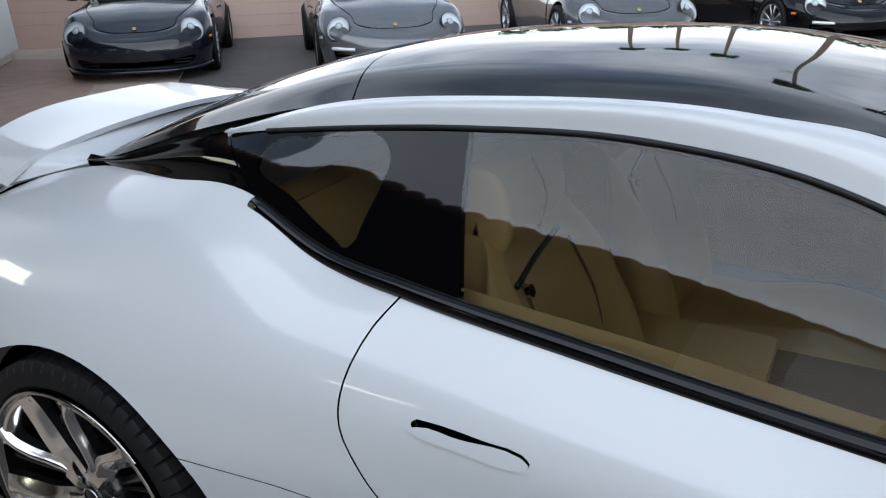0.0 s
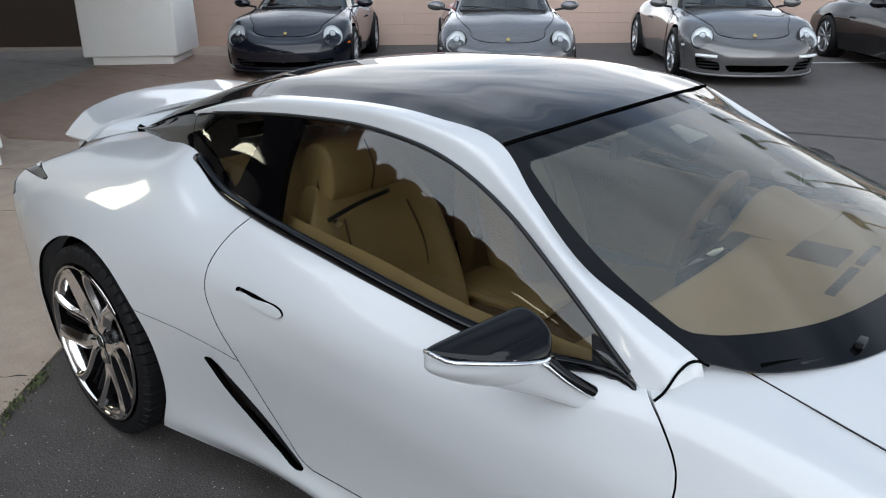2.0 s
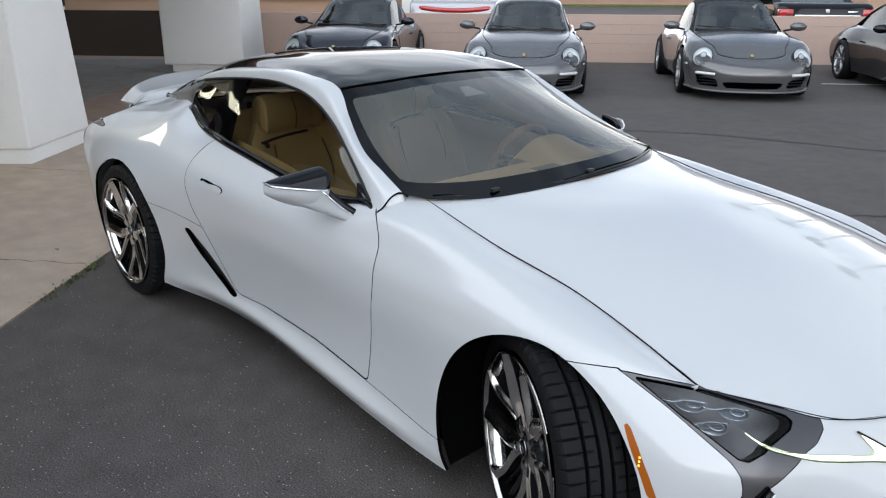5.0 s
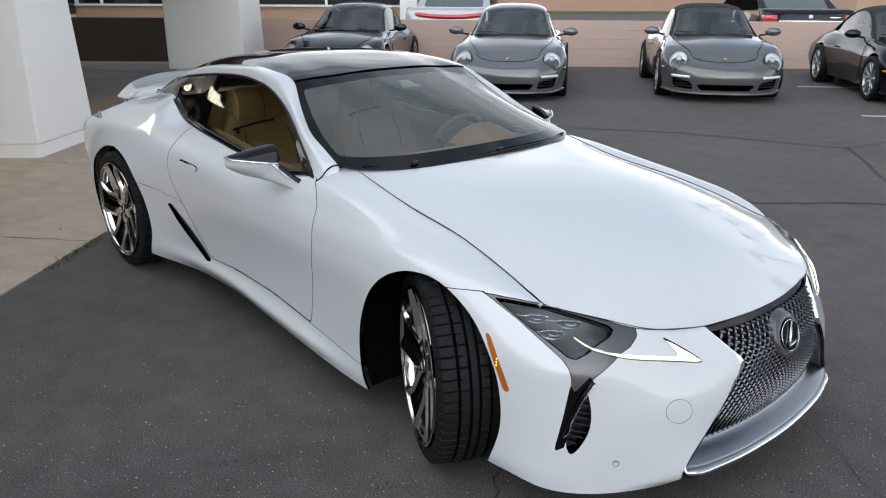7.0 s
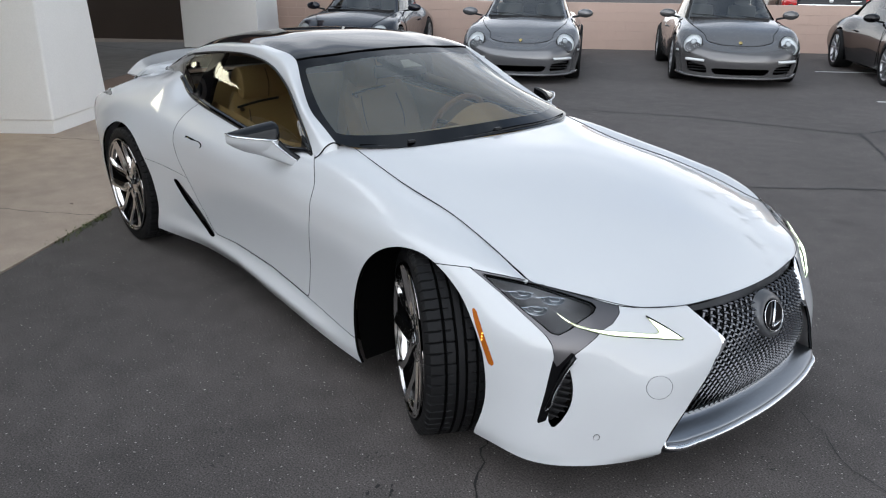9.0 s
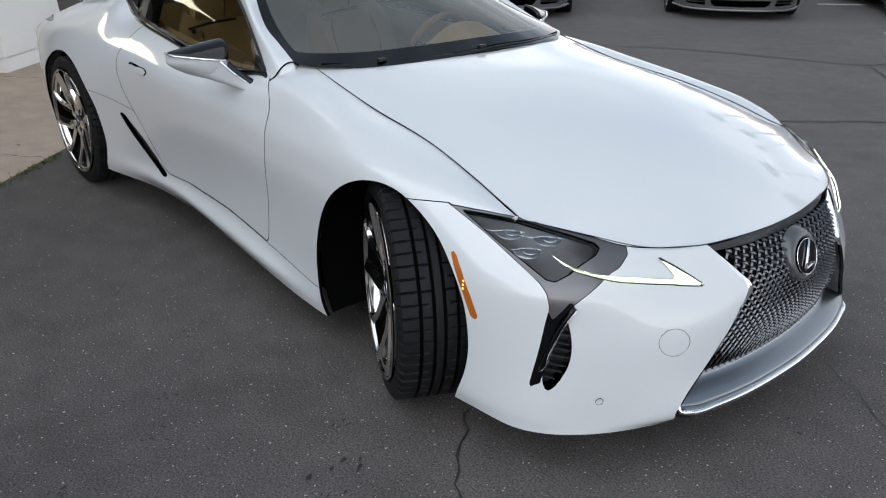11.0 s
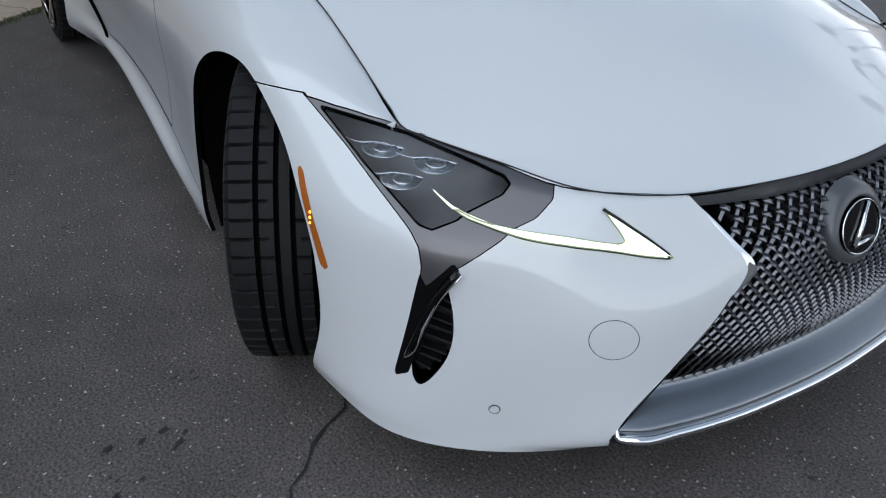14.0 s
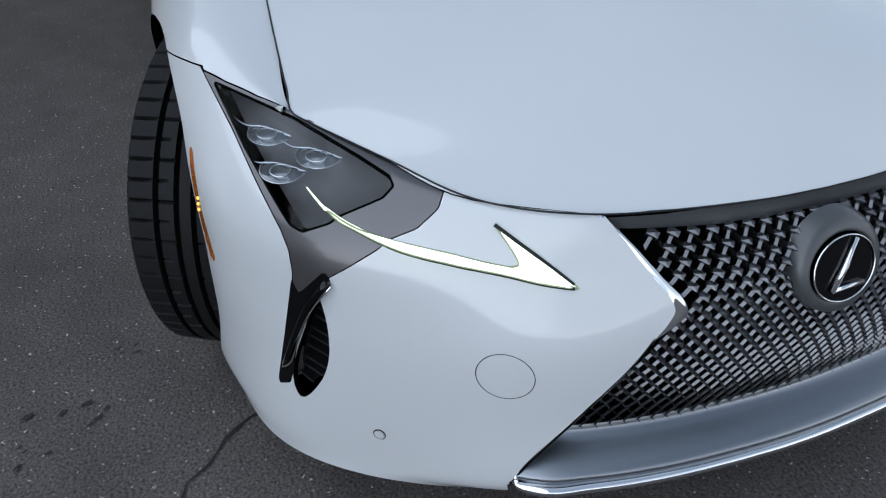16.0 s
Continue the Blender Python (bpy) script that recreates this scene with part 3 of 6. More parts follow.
# side glass from the belt to the rail
BELT = [(-.87, .782, .912), (-1.10, .780, .908), (-1.30, .778, .912), (-1.53, .768, .928), (-1.77, .757, .950), (-2.12, .735, .981), (-2.34, .697, .998), (-2.535, .656, 1.064), (-2.83, .592, 1.048), (-3.10, .525, 1.026), (-3.30, .468, 1.008)]
HEAD = [(-.90, .776, .930), (-1.10, .714, 1.045), (-1.30, .655, 1.146), (-1.50, .615, 1.212), (-1.77, .592, 1.243), (-2.09, .583, 1.233), (-2.36, .575, 1.207), (-2.56, .569, 1.182), (-2.80, .548, 1.138), (-3.10, .508, 1.056), (-3.30, .456, 1.014)]
SMID = [tuple((np.array(a) + b) / 2 + np.array((0, .012, .004))) for a, b in zip(BELT, HEAD)]
glass_net = outward(right(net([BELT, SMID, HEAD], 0.008, 26)), CENTRE)
gx, gz = glass_net[0][:, 0], glass_net[0][:, 2]
pillar = gx - np.interp(gz, [.96, 1.236], [-2.03, -2.088])
door_glass = clip(glass_net, .012 - pillar)
behind = clip(glass_net, pillar + .012)
b_post = clip(glass_net, abs(pillar) - .012)
qd = behind[0][:, 0] - np.interp(behind[0][:, 2], [1.06, 1.166], [-2.532, -2.68])
quarter_glass = clip(behind, .002 - qd)
c_cover = clip(behind, qd + .002)
pane_line = P3([(-2.262, 1.03), (-2.235, 1.185), (-2.27, 1.205), (-2.42, 1.186), (-2.54, 1.155), (-2.552, 1.13), (-2.45, 1.08), (-2.34, 1.025), (-2.285, 1.008)], -.6)
dq = region(quarter_glass, pane_line, XZ, True)
for flip in (False, True):
    f = mirror if flip else (lambda m: m)
    link("door_window", *f(door_glass), WINDOW, coupe, "tinted frameless door glass").visible_shadow = False
    fix(link("door_post", *f(b_post), BLACK, coupe, "gloss black upright trim"), .02)
    fix(link("quarter_frit", *f(keep_out(quarter_glass, dq)), BLACK, coupe, "black painted glass border"), .01)
    link("quarter_window", *f(clip(quarter_glass, dq)), WINDOW, coupe, "tinted rear quarter glass").visible_shadow = False
    fix(link("pillar_cover", *f(c_cover), BLACK, coupe, "gloss black rear pillar cover"), .02)
    belt = np.array([(x, -(w + .006), z - .012) for x, w, z in [(-.840, .795, .884)] + BELT[:8]])
    belt = curve(belt, .03)
    if flip:
        belt = belt * (1, -1, 1)
    fix(link("belt_moulding", *tube(belt, np.interp(belt[:, 0], [-1.10, -.98, -.842], [.019, .013, .005]), 10, flatten=.95), BLACK, coupe, "gloss black belt moulding"))

    seal_ = curve(np.array([(x, (y + .003) * (1 if flip else -1), z + .001) for x, y, z in HEAD[:8]]), .03)
    link("window_seal", *tube(seal_, .0055, 6), SATIN, coupe, "black window seal")
seam_r = [TOP[3][k] for k in (4, 3, 2, 1, 0)]
link("roof_seam", *tube(curve([(x, -y, z + .002) for x, y, z in seam_r] + [(x, y, z + .002) for x, y, z in seam_r[-2::-1]], .03), .0045, 6), LINER, coupe, "black joint ahead of the roof")

# deck behind the rear glass and under the wing
DECK = [[(-3.40, 0, .988), (-3.47, 0, 1.046), (-3.70, 0, .95)], [(-3.39, .25, .988), (-3.47, .25, 1.041), (-3.69, .25, .945)], [(-3.345, .42, .995), (-3.47, .44, 1.025), (-3.67, .44, .935)], [(-3.31, .462, 1.003), (-3.475, .530, 1.004), (-3.62, .57, .93)], [(-3.30, .474, 1.003), (-3.48, .572, .955), (-3.57, .600, .918)]]
deck_m = outward(right(net(whole(DECK), .03, 8)), CENTRE)
fix(link("boot_lid", *deck_m, WHITE, coupe), .01)
WING = [[(-3.42, 0, 1.070), (-3.60, 0, 1.078), (-3.77, 0, 1.086)], [(-3.435, .25, 1.057), (-3.61, .25, 1.064), (-3.78, .25, 1.075)], [(-3.437, .44, 1.036), (-3.60, .44, 1.036), (-3.762, .44, 1.037)], [(-3.448, .53, 1.018), (-3.59, .535, 1.005), (-3.729, .534, .992)], [(-3.492, .606, .958), (-3.60, .604, .953), (-3.708, .595, .947)]]
wing_m = outward(right(net(whole(WING), .03, 8)), np.array([-3.5, 0, .5]))
wing = fix(link("rear_wing", *wing_m, WHITE, coupe, "raised white rear wing"), .016)
# a black strip is added to stand for the shaded gap under the wing
w_front = [c[0] for c in WING[::-1]] + [(x, -y, z) for x, y, z in [c[0] for c in WING[1:]]]
w_rows = [[(x - .014 - .02 * k, -y, z - .012 - .012 * k) for x, y, z in w_front] for k in range(4)]
fix(link("wing_gap_shade", *outward(net(w_rows, .03, 2), np.array([-3.6, 0, .9])), SATIN, wing, "black base below the wing"), .004)

# underbody and arch liners
part("underbody", prism([(-2.4, -.78), (-2.4, .78), (-.45, .82), (-.45, -.82)], .17, .20), LINER, coupe)
part("front_undertray", prism([(.42, -.85), (.42, .85), (.74, .5), (.80, 0), (.74, -.5)], .145, .16), LINER, coupe)
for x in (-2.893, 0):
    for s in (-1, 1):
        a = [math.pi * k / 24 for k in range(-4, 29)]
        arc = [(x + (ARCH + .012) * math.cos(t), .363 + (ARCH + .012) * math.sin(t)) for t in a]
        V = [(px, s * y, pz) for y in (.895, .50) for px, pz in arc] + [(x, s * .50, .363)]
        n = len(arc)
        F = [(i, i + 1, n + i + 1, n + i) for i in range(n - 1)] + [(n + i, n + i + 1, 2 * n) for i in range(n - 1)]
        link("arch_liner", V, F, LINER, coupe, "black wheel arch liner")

# ---- the coupe's nose ----
LENSGLASS = glass("lamp_lens", (0.84, 0.86, 0.88), 1.28)
LAMPIN = material("lamp_inside", (0.17, 0.165, 0.165), 0.35, 0.4, vary=0.2, scale=9)
CRYSTAL = material("projector_glass", (0.55, 0.58, 0.62), 0.06, 0.6, 1.0)
PROJECTOR = material("projector_lens", (0.20, 0.21, 0.225), 0.06, 0.5, 1.0)
DRL = glow("running_light", (0.93, 1.0, 0.74), 1.5)
DRLEDGE = glow("running_light_guide", (0.33, 0.37, 0.20), 0.08)
FLAKE = material("grille_metal", (0.13, 0.132, 0.14), 0.2, 0.85)
BEZEL = material("bezel_grey", (.085, .087, .092), .32, .4)

skin_near = right(net([R0, R1, R2, R3, R4, R5], .012, 24))[0]
skin_near = skin_near[skin_near[:, 0] > .3]


def nose(y, z, inset=0.0):
    """The place on the nose's skin at a half-width and height, set back by inset."""
    d = np.hypot(skin_near[:, 1] + abs(y), skin_near[:, 2] - z) + 1e-4
    k = np.argsort(d)[:4]
    x = float((skin_near[k, 0] / d[k]).sum() / (1 / d[k]).sum())
    return np.array([x - inset, y, z])


SEEN = (-1.06, .37, -.62)
lens_line = [(.286, -.843, .732), (.426, -.742, .714), (.531, -.669, .686), (.581, -.637, .672), (.597, -.636, .664), (.603, -.654, .652),
             (.587, -.719, .624), (.586, -.734, .614), (.567, -.772, .596), (.549, -.786, .60), (.512, -.797, .621), (.415, -.821, .669)]
surround_line = [(.245, -.862, .75), (.30, -.84, .80), (.421, -.72, .77), (.521, -.64, .73), (.606, -.58, .70), (.640, -.57, .665), (.655, -.584, .647), (.659, -.619, .622), (.649, -.657, .606),
                 (.647, -.68, .589), (.635, -.717, .562), (.623, -.742, .542), (.577, -.801, .484), (.575, -.796, .53), (.564, -.796, .564), (.541, -.801, .589), (.46, -.82, .639), (.369, -.835, .687)]
drl_top = curve([(.713, -.519, .639), (.742, -.492, .619), (.770, -.459, .593), (.801, -.419, .559)], .012)
drl_low = curve([(.799, -.426, .558), (.782, -.470, .566), (.756, -.512, .573), (.715, -.585, .584), (.667, -.655, .596), (.642, -.680, .603), (.614, -.704, .611), (.596, -.720, .617), (.572, -.735, .629)], .012)
drl_in = curve([(.580, -.730, .629), (.603, -.714, .621), (.626, -.692, .6135), (.646, -.662, .6055), (.703, -.580, .5945), (.739, -.523, .5855), (.750, -.503, .584), (.753, -.495, .588), (.745, -.497, .599), (.728, -.507, .619), (.715, -.5165, .636)], .008)
drl_lift = np.array((.0022, -.0008, .002))
drl_shade_line = np.vstack([drl_low[::-1], drl_top[::-1][1:]]) + drl_lift * .4
drl_low = drl_low + np.array((-.0005, .0002, .0034)) * np.linspace(0, 1, len(drl_low))[:, None] ** .35 * np.linspace(1, .4, len(drl_low))[:, None]
drl_ring = np.vstack([drl_top, drl_low, drl_in]) + drl_lift
trim_line = [(.574, -.799, .517), (.569, -.82, .409), (.559, -.84, .303), (.561, -.841, .29), (.583, -.824, .305), (.586, -.817, .332), (.591, -.801, .413), (.606, -.775, .484), (.622, -.747, .533), (.613, -.754, .546), (.58, -.79, .49)]
slat_line = [(.613, -.765, .50), (.626, -.76, .453), (.635, -.765, .382), (.63, -.777, .341), (.598, -.815, .286), (.589, -.819, .303), (.588, -.811, .362), (.599, -.792, .429), (.608, -.773, .485)]
amber_line = P3([(.303, .632), (.314, .628), (.345, .585), (.382, .52), (.407, .468), (.400, .461), (.390, .468), (.360, .53), (.325, .592)])
cover_line = [(.80, -.529 + .040 * math.cos(a), .418 + .040 * math.sin(a)) for a in np.linspace(0, 2 * math.pi, 33)[:-1]]

fine = bumper_m
g_sl = region(fine, slat_line, SEEN, True)
slat_m = clip(fine, g_sl)
fine = keep_out(fine, g_sl)
g_tr = region(fine, trim_line, SEEN)
trim_m = clip(fine, g_tr)
fine = keep_out(fine, g_tr)
g_su = region(fine, surround_line, SEEN)
sur_m = clip(fine, g_su + .001)
fine = keep_out(fine, g_su, .001)
g_le = region(sur_m, lens_line, SEEN)
sur_m = keep_out(sur_m, g_le)
g_le = region(sur_m, lens_line, SEEN)
lens_edge = clip(sur_m, g_le - .0036)
sur_m = keep_out(sur_m, g_le, .0036)
g_am = region(fine, amber_line, XZ) - .0035
amber_m = clip(fine, g_am)
fine = keep_out(fine, g_am)
g_co = region(fine, cover_line, YZ)
g_co = np.where(fine[0][:, 0] > .6, g_co, 1)
cover_m = clip(fine, g_co + .0009)
fine = keep_out(fine, g_co, .0003)
bumpers = both("front_bumper", fine, WHITE, "white front bumper corner")
both("tow_cover", cover_m, WHITE, "round tow eye cover", .006, bumpers)
markers = both("marker_lamp", amber_m, AMBER, "narrow amber side marker", .008, bumpers)
for s, lamp in ((-1, markers[0]), (1, markers[1])):
    for x, z in ((.3535, .561), (.3565, .550), (.360, .538)):
        near_ = amber_m[0][np.argmin(np.hypot(amber_m[0][:, 0] - x, amber_m[0][:, 2] - z))]
        bm = bmesh.new()
        bmesh.ops.create_uvsphere(bm, u_segments=8, v_segments=6, radius=.0032, matrix=Matrix.Translation((near_[0], s * abs(near_[1]), near_[2])))
        part("marker_bulb", bm, AMBERLED, lamp, "lit amber bulb")
both("vent_floor", shifted(slat_m, (-.035, .025, 0)), SATIN, "black vent floor", .002, bumpers)
both("vent_trim", shifted(trim_m, (.0, .0, 0)), BLACK, "gloss black vent trim", .012, bumpers)
for s in (-1, 1):
    blade = curve([(.622, .747, .533), (.606, .777, .484), (.591, .804, .413), (.579, .824, .35)], .02) * (1, s, 1) + (.004, s * .006, 0)
    link("vent_blade", *tube(blade, np.linspace(.007, .004, len(blade)), 8), BLACK, bumpers[0 if s < 0 else 1], "curved gloss vent blade")
    edge = curve([(.628, .742, .530), (.612, .770, .484), (.597, .797, .413), (.584, .820, .352), (.578, .826, .347)], .02) * (1, s, 1) + (.006, s * .008, 0)
    link("vent_chrome", *tube(edge, .0016, 6), CHROME, bumpers[0 if s < 0 else 1], "thin bright vent edge")
    for z in np.linspace(.466, .315, 8):
        zr, zl = [.286, .341, .382, .453, .50], [.303, .362, .429, .485]
        r_ = np.array((np.interp(z, zr, [.598, .630, .635, .626, .613]), s * np.interp(z, zr, [.815, .777, .765, .760, .765]), z - .003)) - (.010, s * .006, 0)
        l_ = np.array((np.interp(z, zl, [.589, .588, .599, .608]), s * np.interp(z, zl, [.819, .811, .792, .773]), z + .003)) - (.016, s * .010, 0)
        l_ = r_ + (l_ - r_) * .8
        bm = bmesh.new()
        q = [bm.verts.new(p) for p in (r_, l_, l_ + (-.02, -s * .014, -.004), r_ + (-.02, -s * .014, -.004))]
        bm.faces.new(q)
        fix(part("slat", bm, SATIN, bumpers[0 if s < 0 else 1]), .004)

# head lamps
lamps = both("head_lamp", shifted(sur_m, (0, 0, 0)), GREY, "smoked grey lamp surround", .012)
lens_rim = curve(np.vstack([lens_line, lens_line[:1]]), .01)[:-1]
lens_mid = lens_rim.mean(0)
lens_n = len(lens_rim)
lens_rings = [lens_mid + (lens_rim - lens_mid) * k + np.array((.010, -.006, .012)) * (1 - k * k) for k in (1.03, .8, .5, .2)]
lens_dome = outward((np.vstack(lens_rings), [(r * lens_n + i, r * lens_n + (i + 1) % lens_n, (r + 1) * lens_n + (i + 1) % lens_n, (r + 1) * lens_n + i) for r in range(3) for i in range(lens_n)] + [tuple(3 * lens_n + i for i in range(lens_n))]), lens_mid - np.array((.3, -.2, .3)))
for lens_ in both("lamp_lens", lens_dome, LENSGLASS, "clear lamp lens", 0, lamps):
    lens_.visible_shadow = False
both("lens_seal", lens_edge, LINER, "black lens edge", .006, lamps)
for s, lamp in ((-1, lamps[0]), (1, lamps[1])):
    bowl = np.array(lens_line) * (1, -s, 1)
    bowl = (bowl - bowl.mean(0)) * 1.06 + bowl.mean(0) + (-.045, -s * .03, -.034)
    link("lamp_bowl", np.vstack([bowl, bowl.mean(0) - (.02, -s * -.01, .02)]), [(k, (k + 1) % len(bowl), len(bowl)) for k in range(len(bowl))], LAMPIN, lamp, "dark lamp interior")


def resample(c, n):
    t = np.r_[0, np.cumsum(np.linalg.norm(np.diff(c, axis=0), axis=1))]
    return np.stack([np.interp(np.linspace(0, t[-1], n), t, c[:, k]) for k in range(3)], 1)


def ribbon(a, b, n=40):
    """A strip of quads between two curves."""
    a, b = resample(a, n), resample(b, n)
    return np.vstack([a, b]), [(i, i + 1, n + i + 1, n + i) for i in range(n - 1)]


notch = int(np.argmax(drl_in[:, 0]))
drl_m = join(ribbon(drl_low[::-1] + drl_lift, drl_in[:notch + 1] + drl_lift), ribbon(drl_top[::-1] + drl_lift, drl_in[notch:] + drl_lift))
drl_m = outward(drl_m, np.array((.5, -.4, .3)))
both("running_light", drl_m, DRL, "glowing pale running light", .003, lamps)
# a dark tube on the skin paints the shaded line below the light
both("running_light_shade", tube(drl_shade_line, np.linspace(.0012, .0030, len(drl_shade_line)), 6), SATIN, "dark groove below the running light", 0, lamps)
both("running_light_edge", tube(drl_ring - np.array((.001, 0, .001)), .0017, 6, True), DRLEDGE, "pale green edge of the running light", 0, lamps)
for s, lamp in ((-1, lamps[0]), (1, lamps[1])):
    for x, y, z, ex, ey in ((.412, .775, .698, .036, -.030), (.497, .716, .690, .036, -.032), (.475, .771, .664, .040, -.042)):
        c_, e_ = np.array((x, s * y, z)), np.array((ex, s * ey, -.002))
        e_ /= np.linalg.norm(e_)
        n_ = np.array((.52, -.28 * -s * -1, .80))
        n_ /= np.linalg.norm(n_)
        d_ = np.cross(e_, n_)
        d_ = d_ if d_[2] < 0 else -d_
        c_ = c_ - n_ * .018
        half_w, drop = .038, .040
        rim_ = [c_ + e_ * half_w * math.cos(a) + d_ * drop * max(0, math.sin(a)) - d_ * .010 * max(0, -math.sin(a)) ** .4 for a in np.linspace(0, 2 * math.pi, 25)[:-1]]
        dome = [c_ + d_ * .010 + n_ * .012] + [c_ + (p - c_) * .6 + n_ * .009 for p in rim_] + rim_
        k_ = len(rim_)
        F = [(0, 1 + i, 1 + (i + 1) % k_) for i in range(k_)] + [(1 + i, 1 + k_ + i, 1 + k_ + (i + 1) % k_, 1 + (i + 1) % k_) for i in range(k_)]
        proj = link("projector", dome, F, PROJECTOR, lamp, "clear half-round projector lens")
        link("projector_rim", *tube([p + n_ * .002 for p in rim_], .0013, 6, True), CRYSTAL, proj, "bright projector rim")
        lens2 = [c_ + d_ * .016 + n_ * .013 + (e_ * math.cos(a) + d_ * math.sin(a)) * .017 for a in np.linspace(0, 2 * math.pi, 21)[:-1]]
        link("projector_ring", *tube(lens2, .0014, 6, True), CRYSTAL, proj, "bright inner ring")
        brow = curve([c_ - e_ * .085 - d_ * .006 + n_ * .006, c_ - e_ * .045 + d_ * .004 + n_ * .006, c_ - e_ * .02 - d_ * .004 + n_ * .008, c_ + e_ * .04 - d_ * .005 + n_ * .006], .008)
        link("projector_brow", *tube(brow, np.linspace(.001, .0026, len(brow)), 6), CRYSTAL, proj, "bright projector brow")
    tail_ = curve([(.538, s * .752, .652), (.554, s * .744, .641), (.575, s * .7335, .6290)], .01) + (.003, s * .002, .003)
    link("running_light_tail", *tube(tail_, np.linspace(.0006, .0022, len(tail_)), 8), DRL, lamp, "thin tapering tail of the running light")

# parking sensors
for s in (-1, 1):
    p = nose(s * .704, .251)
    bm = bmesh.new()
    bmesh.ops.create_cone(bm, cap_ends=True, segments=24, radius1=.0095, radius2=.0085, depth=.004, matrix=Matrix.Translation(p) @ pose(0, 0, 0, 0, 90, s * 38))
    part("parking_sensor", bm, WHITE, bumpers[0 if s < 0 else 1])
    ring = [p + Vector((-math.sin(radians(s * 38)) * .0105 * math.cos(a), math.cos(radians(s * 38)) * .0105 * math.cos(a), .0105 * math.sin(a))) for a in np.linspace(0, 2 * math.pi, 25)[:-1]]
    link("sensor_ring", *tube([tuple(v) for v in ring], .0012, 5, True), SATIN, bumpers[0 if s < 0 else 1])

# grille
grille = tagged(new("grille"), kind="")
grille.parent = coupe
half = lambda z: float(np.interp(z, [.20, .245, .31, .45, .525, .545, .615, .658], [.505, .482, .434, .328, .274, .276, .330, .355]))
rows = []
for z in np.linspace(.655, .215, 23):
    rows.append([nose(f * (half(z) + .012), z, float(np.interp(z, [.215, .30, .45, .655], [.15, .13, .085, .058]))) for f in np.linspace(-1, 1, 25)])
G = np.array(rows)
gi = np.arange(23 * 25).reshape(23, 25)
link("grille_backing", G.reshape(-1, 3), np.stack([gi[:-1, :-1], gi[:-1, 1:], gi[1:, 1:], gi[1:, :-1]], -1).reshape(-1, 4), LINER, grille, "black behind the mesh")
cells, z, r = [], .624, 0
while z > .25:
    dz = float(np.interp(z, [.23, .30, .36, .50, .64], [.030, .024, .0175, .0165, .0190]))
    dy = float(np.interp(z, [.23, .32, .50, .64], [.0245, .0255, .0270, .0305]))
    h = half(z) - (.014 if z > .49 else .004)
    n = int(h / dy) + 1
    for k in range(-n, n + 1):
        y = (k + .5 * (r % 2)) * dy
        if abs(y) < h and (y / .080) ** 2 + ((z - .554) / .070) ** 2 > 1:
            cells.append((y, z, dy, dz))
    z -= dz * .94
    r += 1


def flake(y, z, dy, dz):
    """A knot of the mesh: a small fan that faces up, over two webs that run down to the next row."""
    deep = float(np.interp(z, [.25, .33, .42, .55, .62], [.070, .044, .026, .018, .012]))
    c = nose(y, z, deep)
    e = nose(y + .01, z, .026) - nose(y - .01, z, .026)
    e /= np.linalg.norm(e)
    u = nose(y, z + .01, .026) - nose(y, z - .01, .026)
    u /= np.linalg.norm(u)
    n = np.cross(e, u)
    n = n if n[0] > 0 else -n
    size = float(np.interp(z, [.26, .31, .36, .45, .60], [.08, .16, .42, .80, 1.0]))
    a, b = dy * .37 * size, dz * .50 * size
    V = [c + e * p + u * q + n * w for p, q, w in ((-a, .15 * b, .003), (-.45 * a, .85 * b, -.003), (.35 * a, .95 * b, -.004), (a, .1 * b, .002), (.15 * a, -.95 * b, .010), (-.05 * a, .1 * b, .008), (-.7 * a, -.1 * b, -.012), (.1 * a, -1.1 * b, -.010), (.7 * a, -.1 * b, -.012))]
    F = [(0, 5, 1), (1, 5, 2), (2, 5, 3), (0, 4, 5), (5, 4, 3), (0, 6, 7, 4), (4, 7, 8, 3)]
    step = dz * .94
    thin = float(np.interp(z, [.25, .40, .52], [.003, .005, .014]))
    for s_, wide in ((-1, .0016), (1, .0016)):
        k = len(V)
        wide = float(np.interp(z, [.25, .36, .50], [.0009, .0012, .0016])) + (.0022 * size if s_ < 0 else .0003)
        p0, p1 = c - n * .002, nose(y + s_ * dy * .5, z - step, float(np.interp(z - step, [.25, .33, .42, .55, .62], [.070, .044, .026, .018, .012]))) - n * .002
        V += [p0 + u * wide, p1 + u * wide, p1 - u * wide + n * .003, p0 - u * wide + n * .003, p1 - u * wide - n * thin, p0 - u * wide - n * thin]
        F += [(k, k + 1, k + 2, k + 3), (k + 3, k + 2, k + 4, k + 5)]
    return V, F


cells.sort(key=lambda c: c[0])
for c in cells[:300]:
    link("mesh_flake", *flake(*c), FLAKE, grille, smooth=False)
tagged(link("mesh_rest", *join(*[flake(*c) for c in cells[300:]]), FLAKE, grille, smooth=False), kind="stuff")
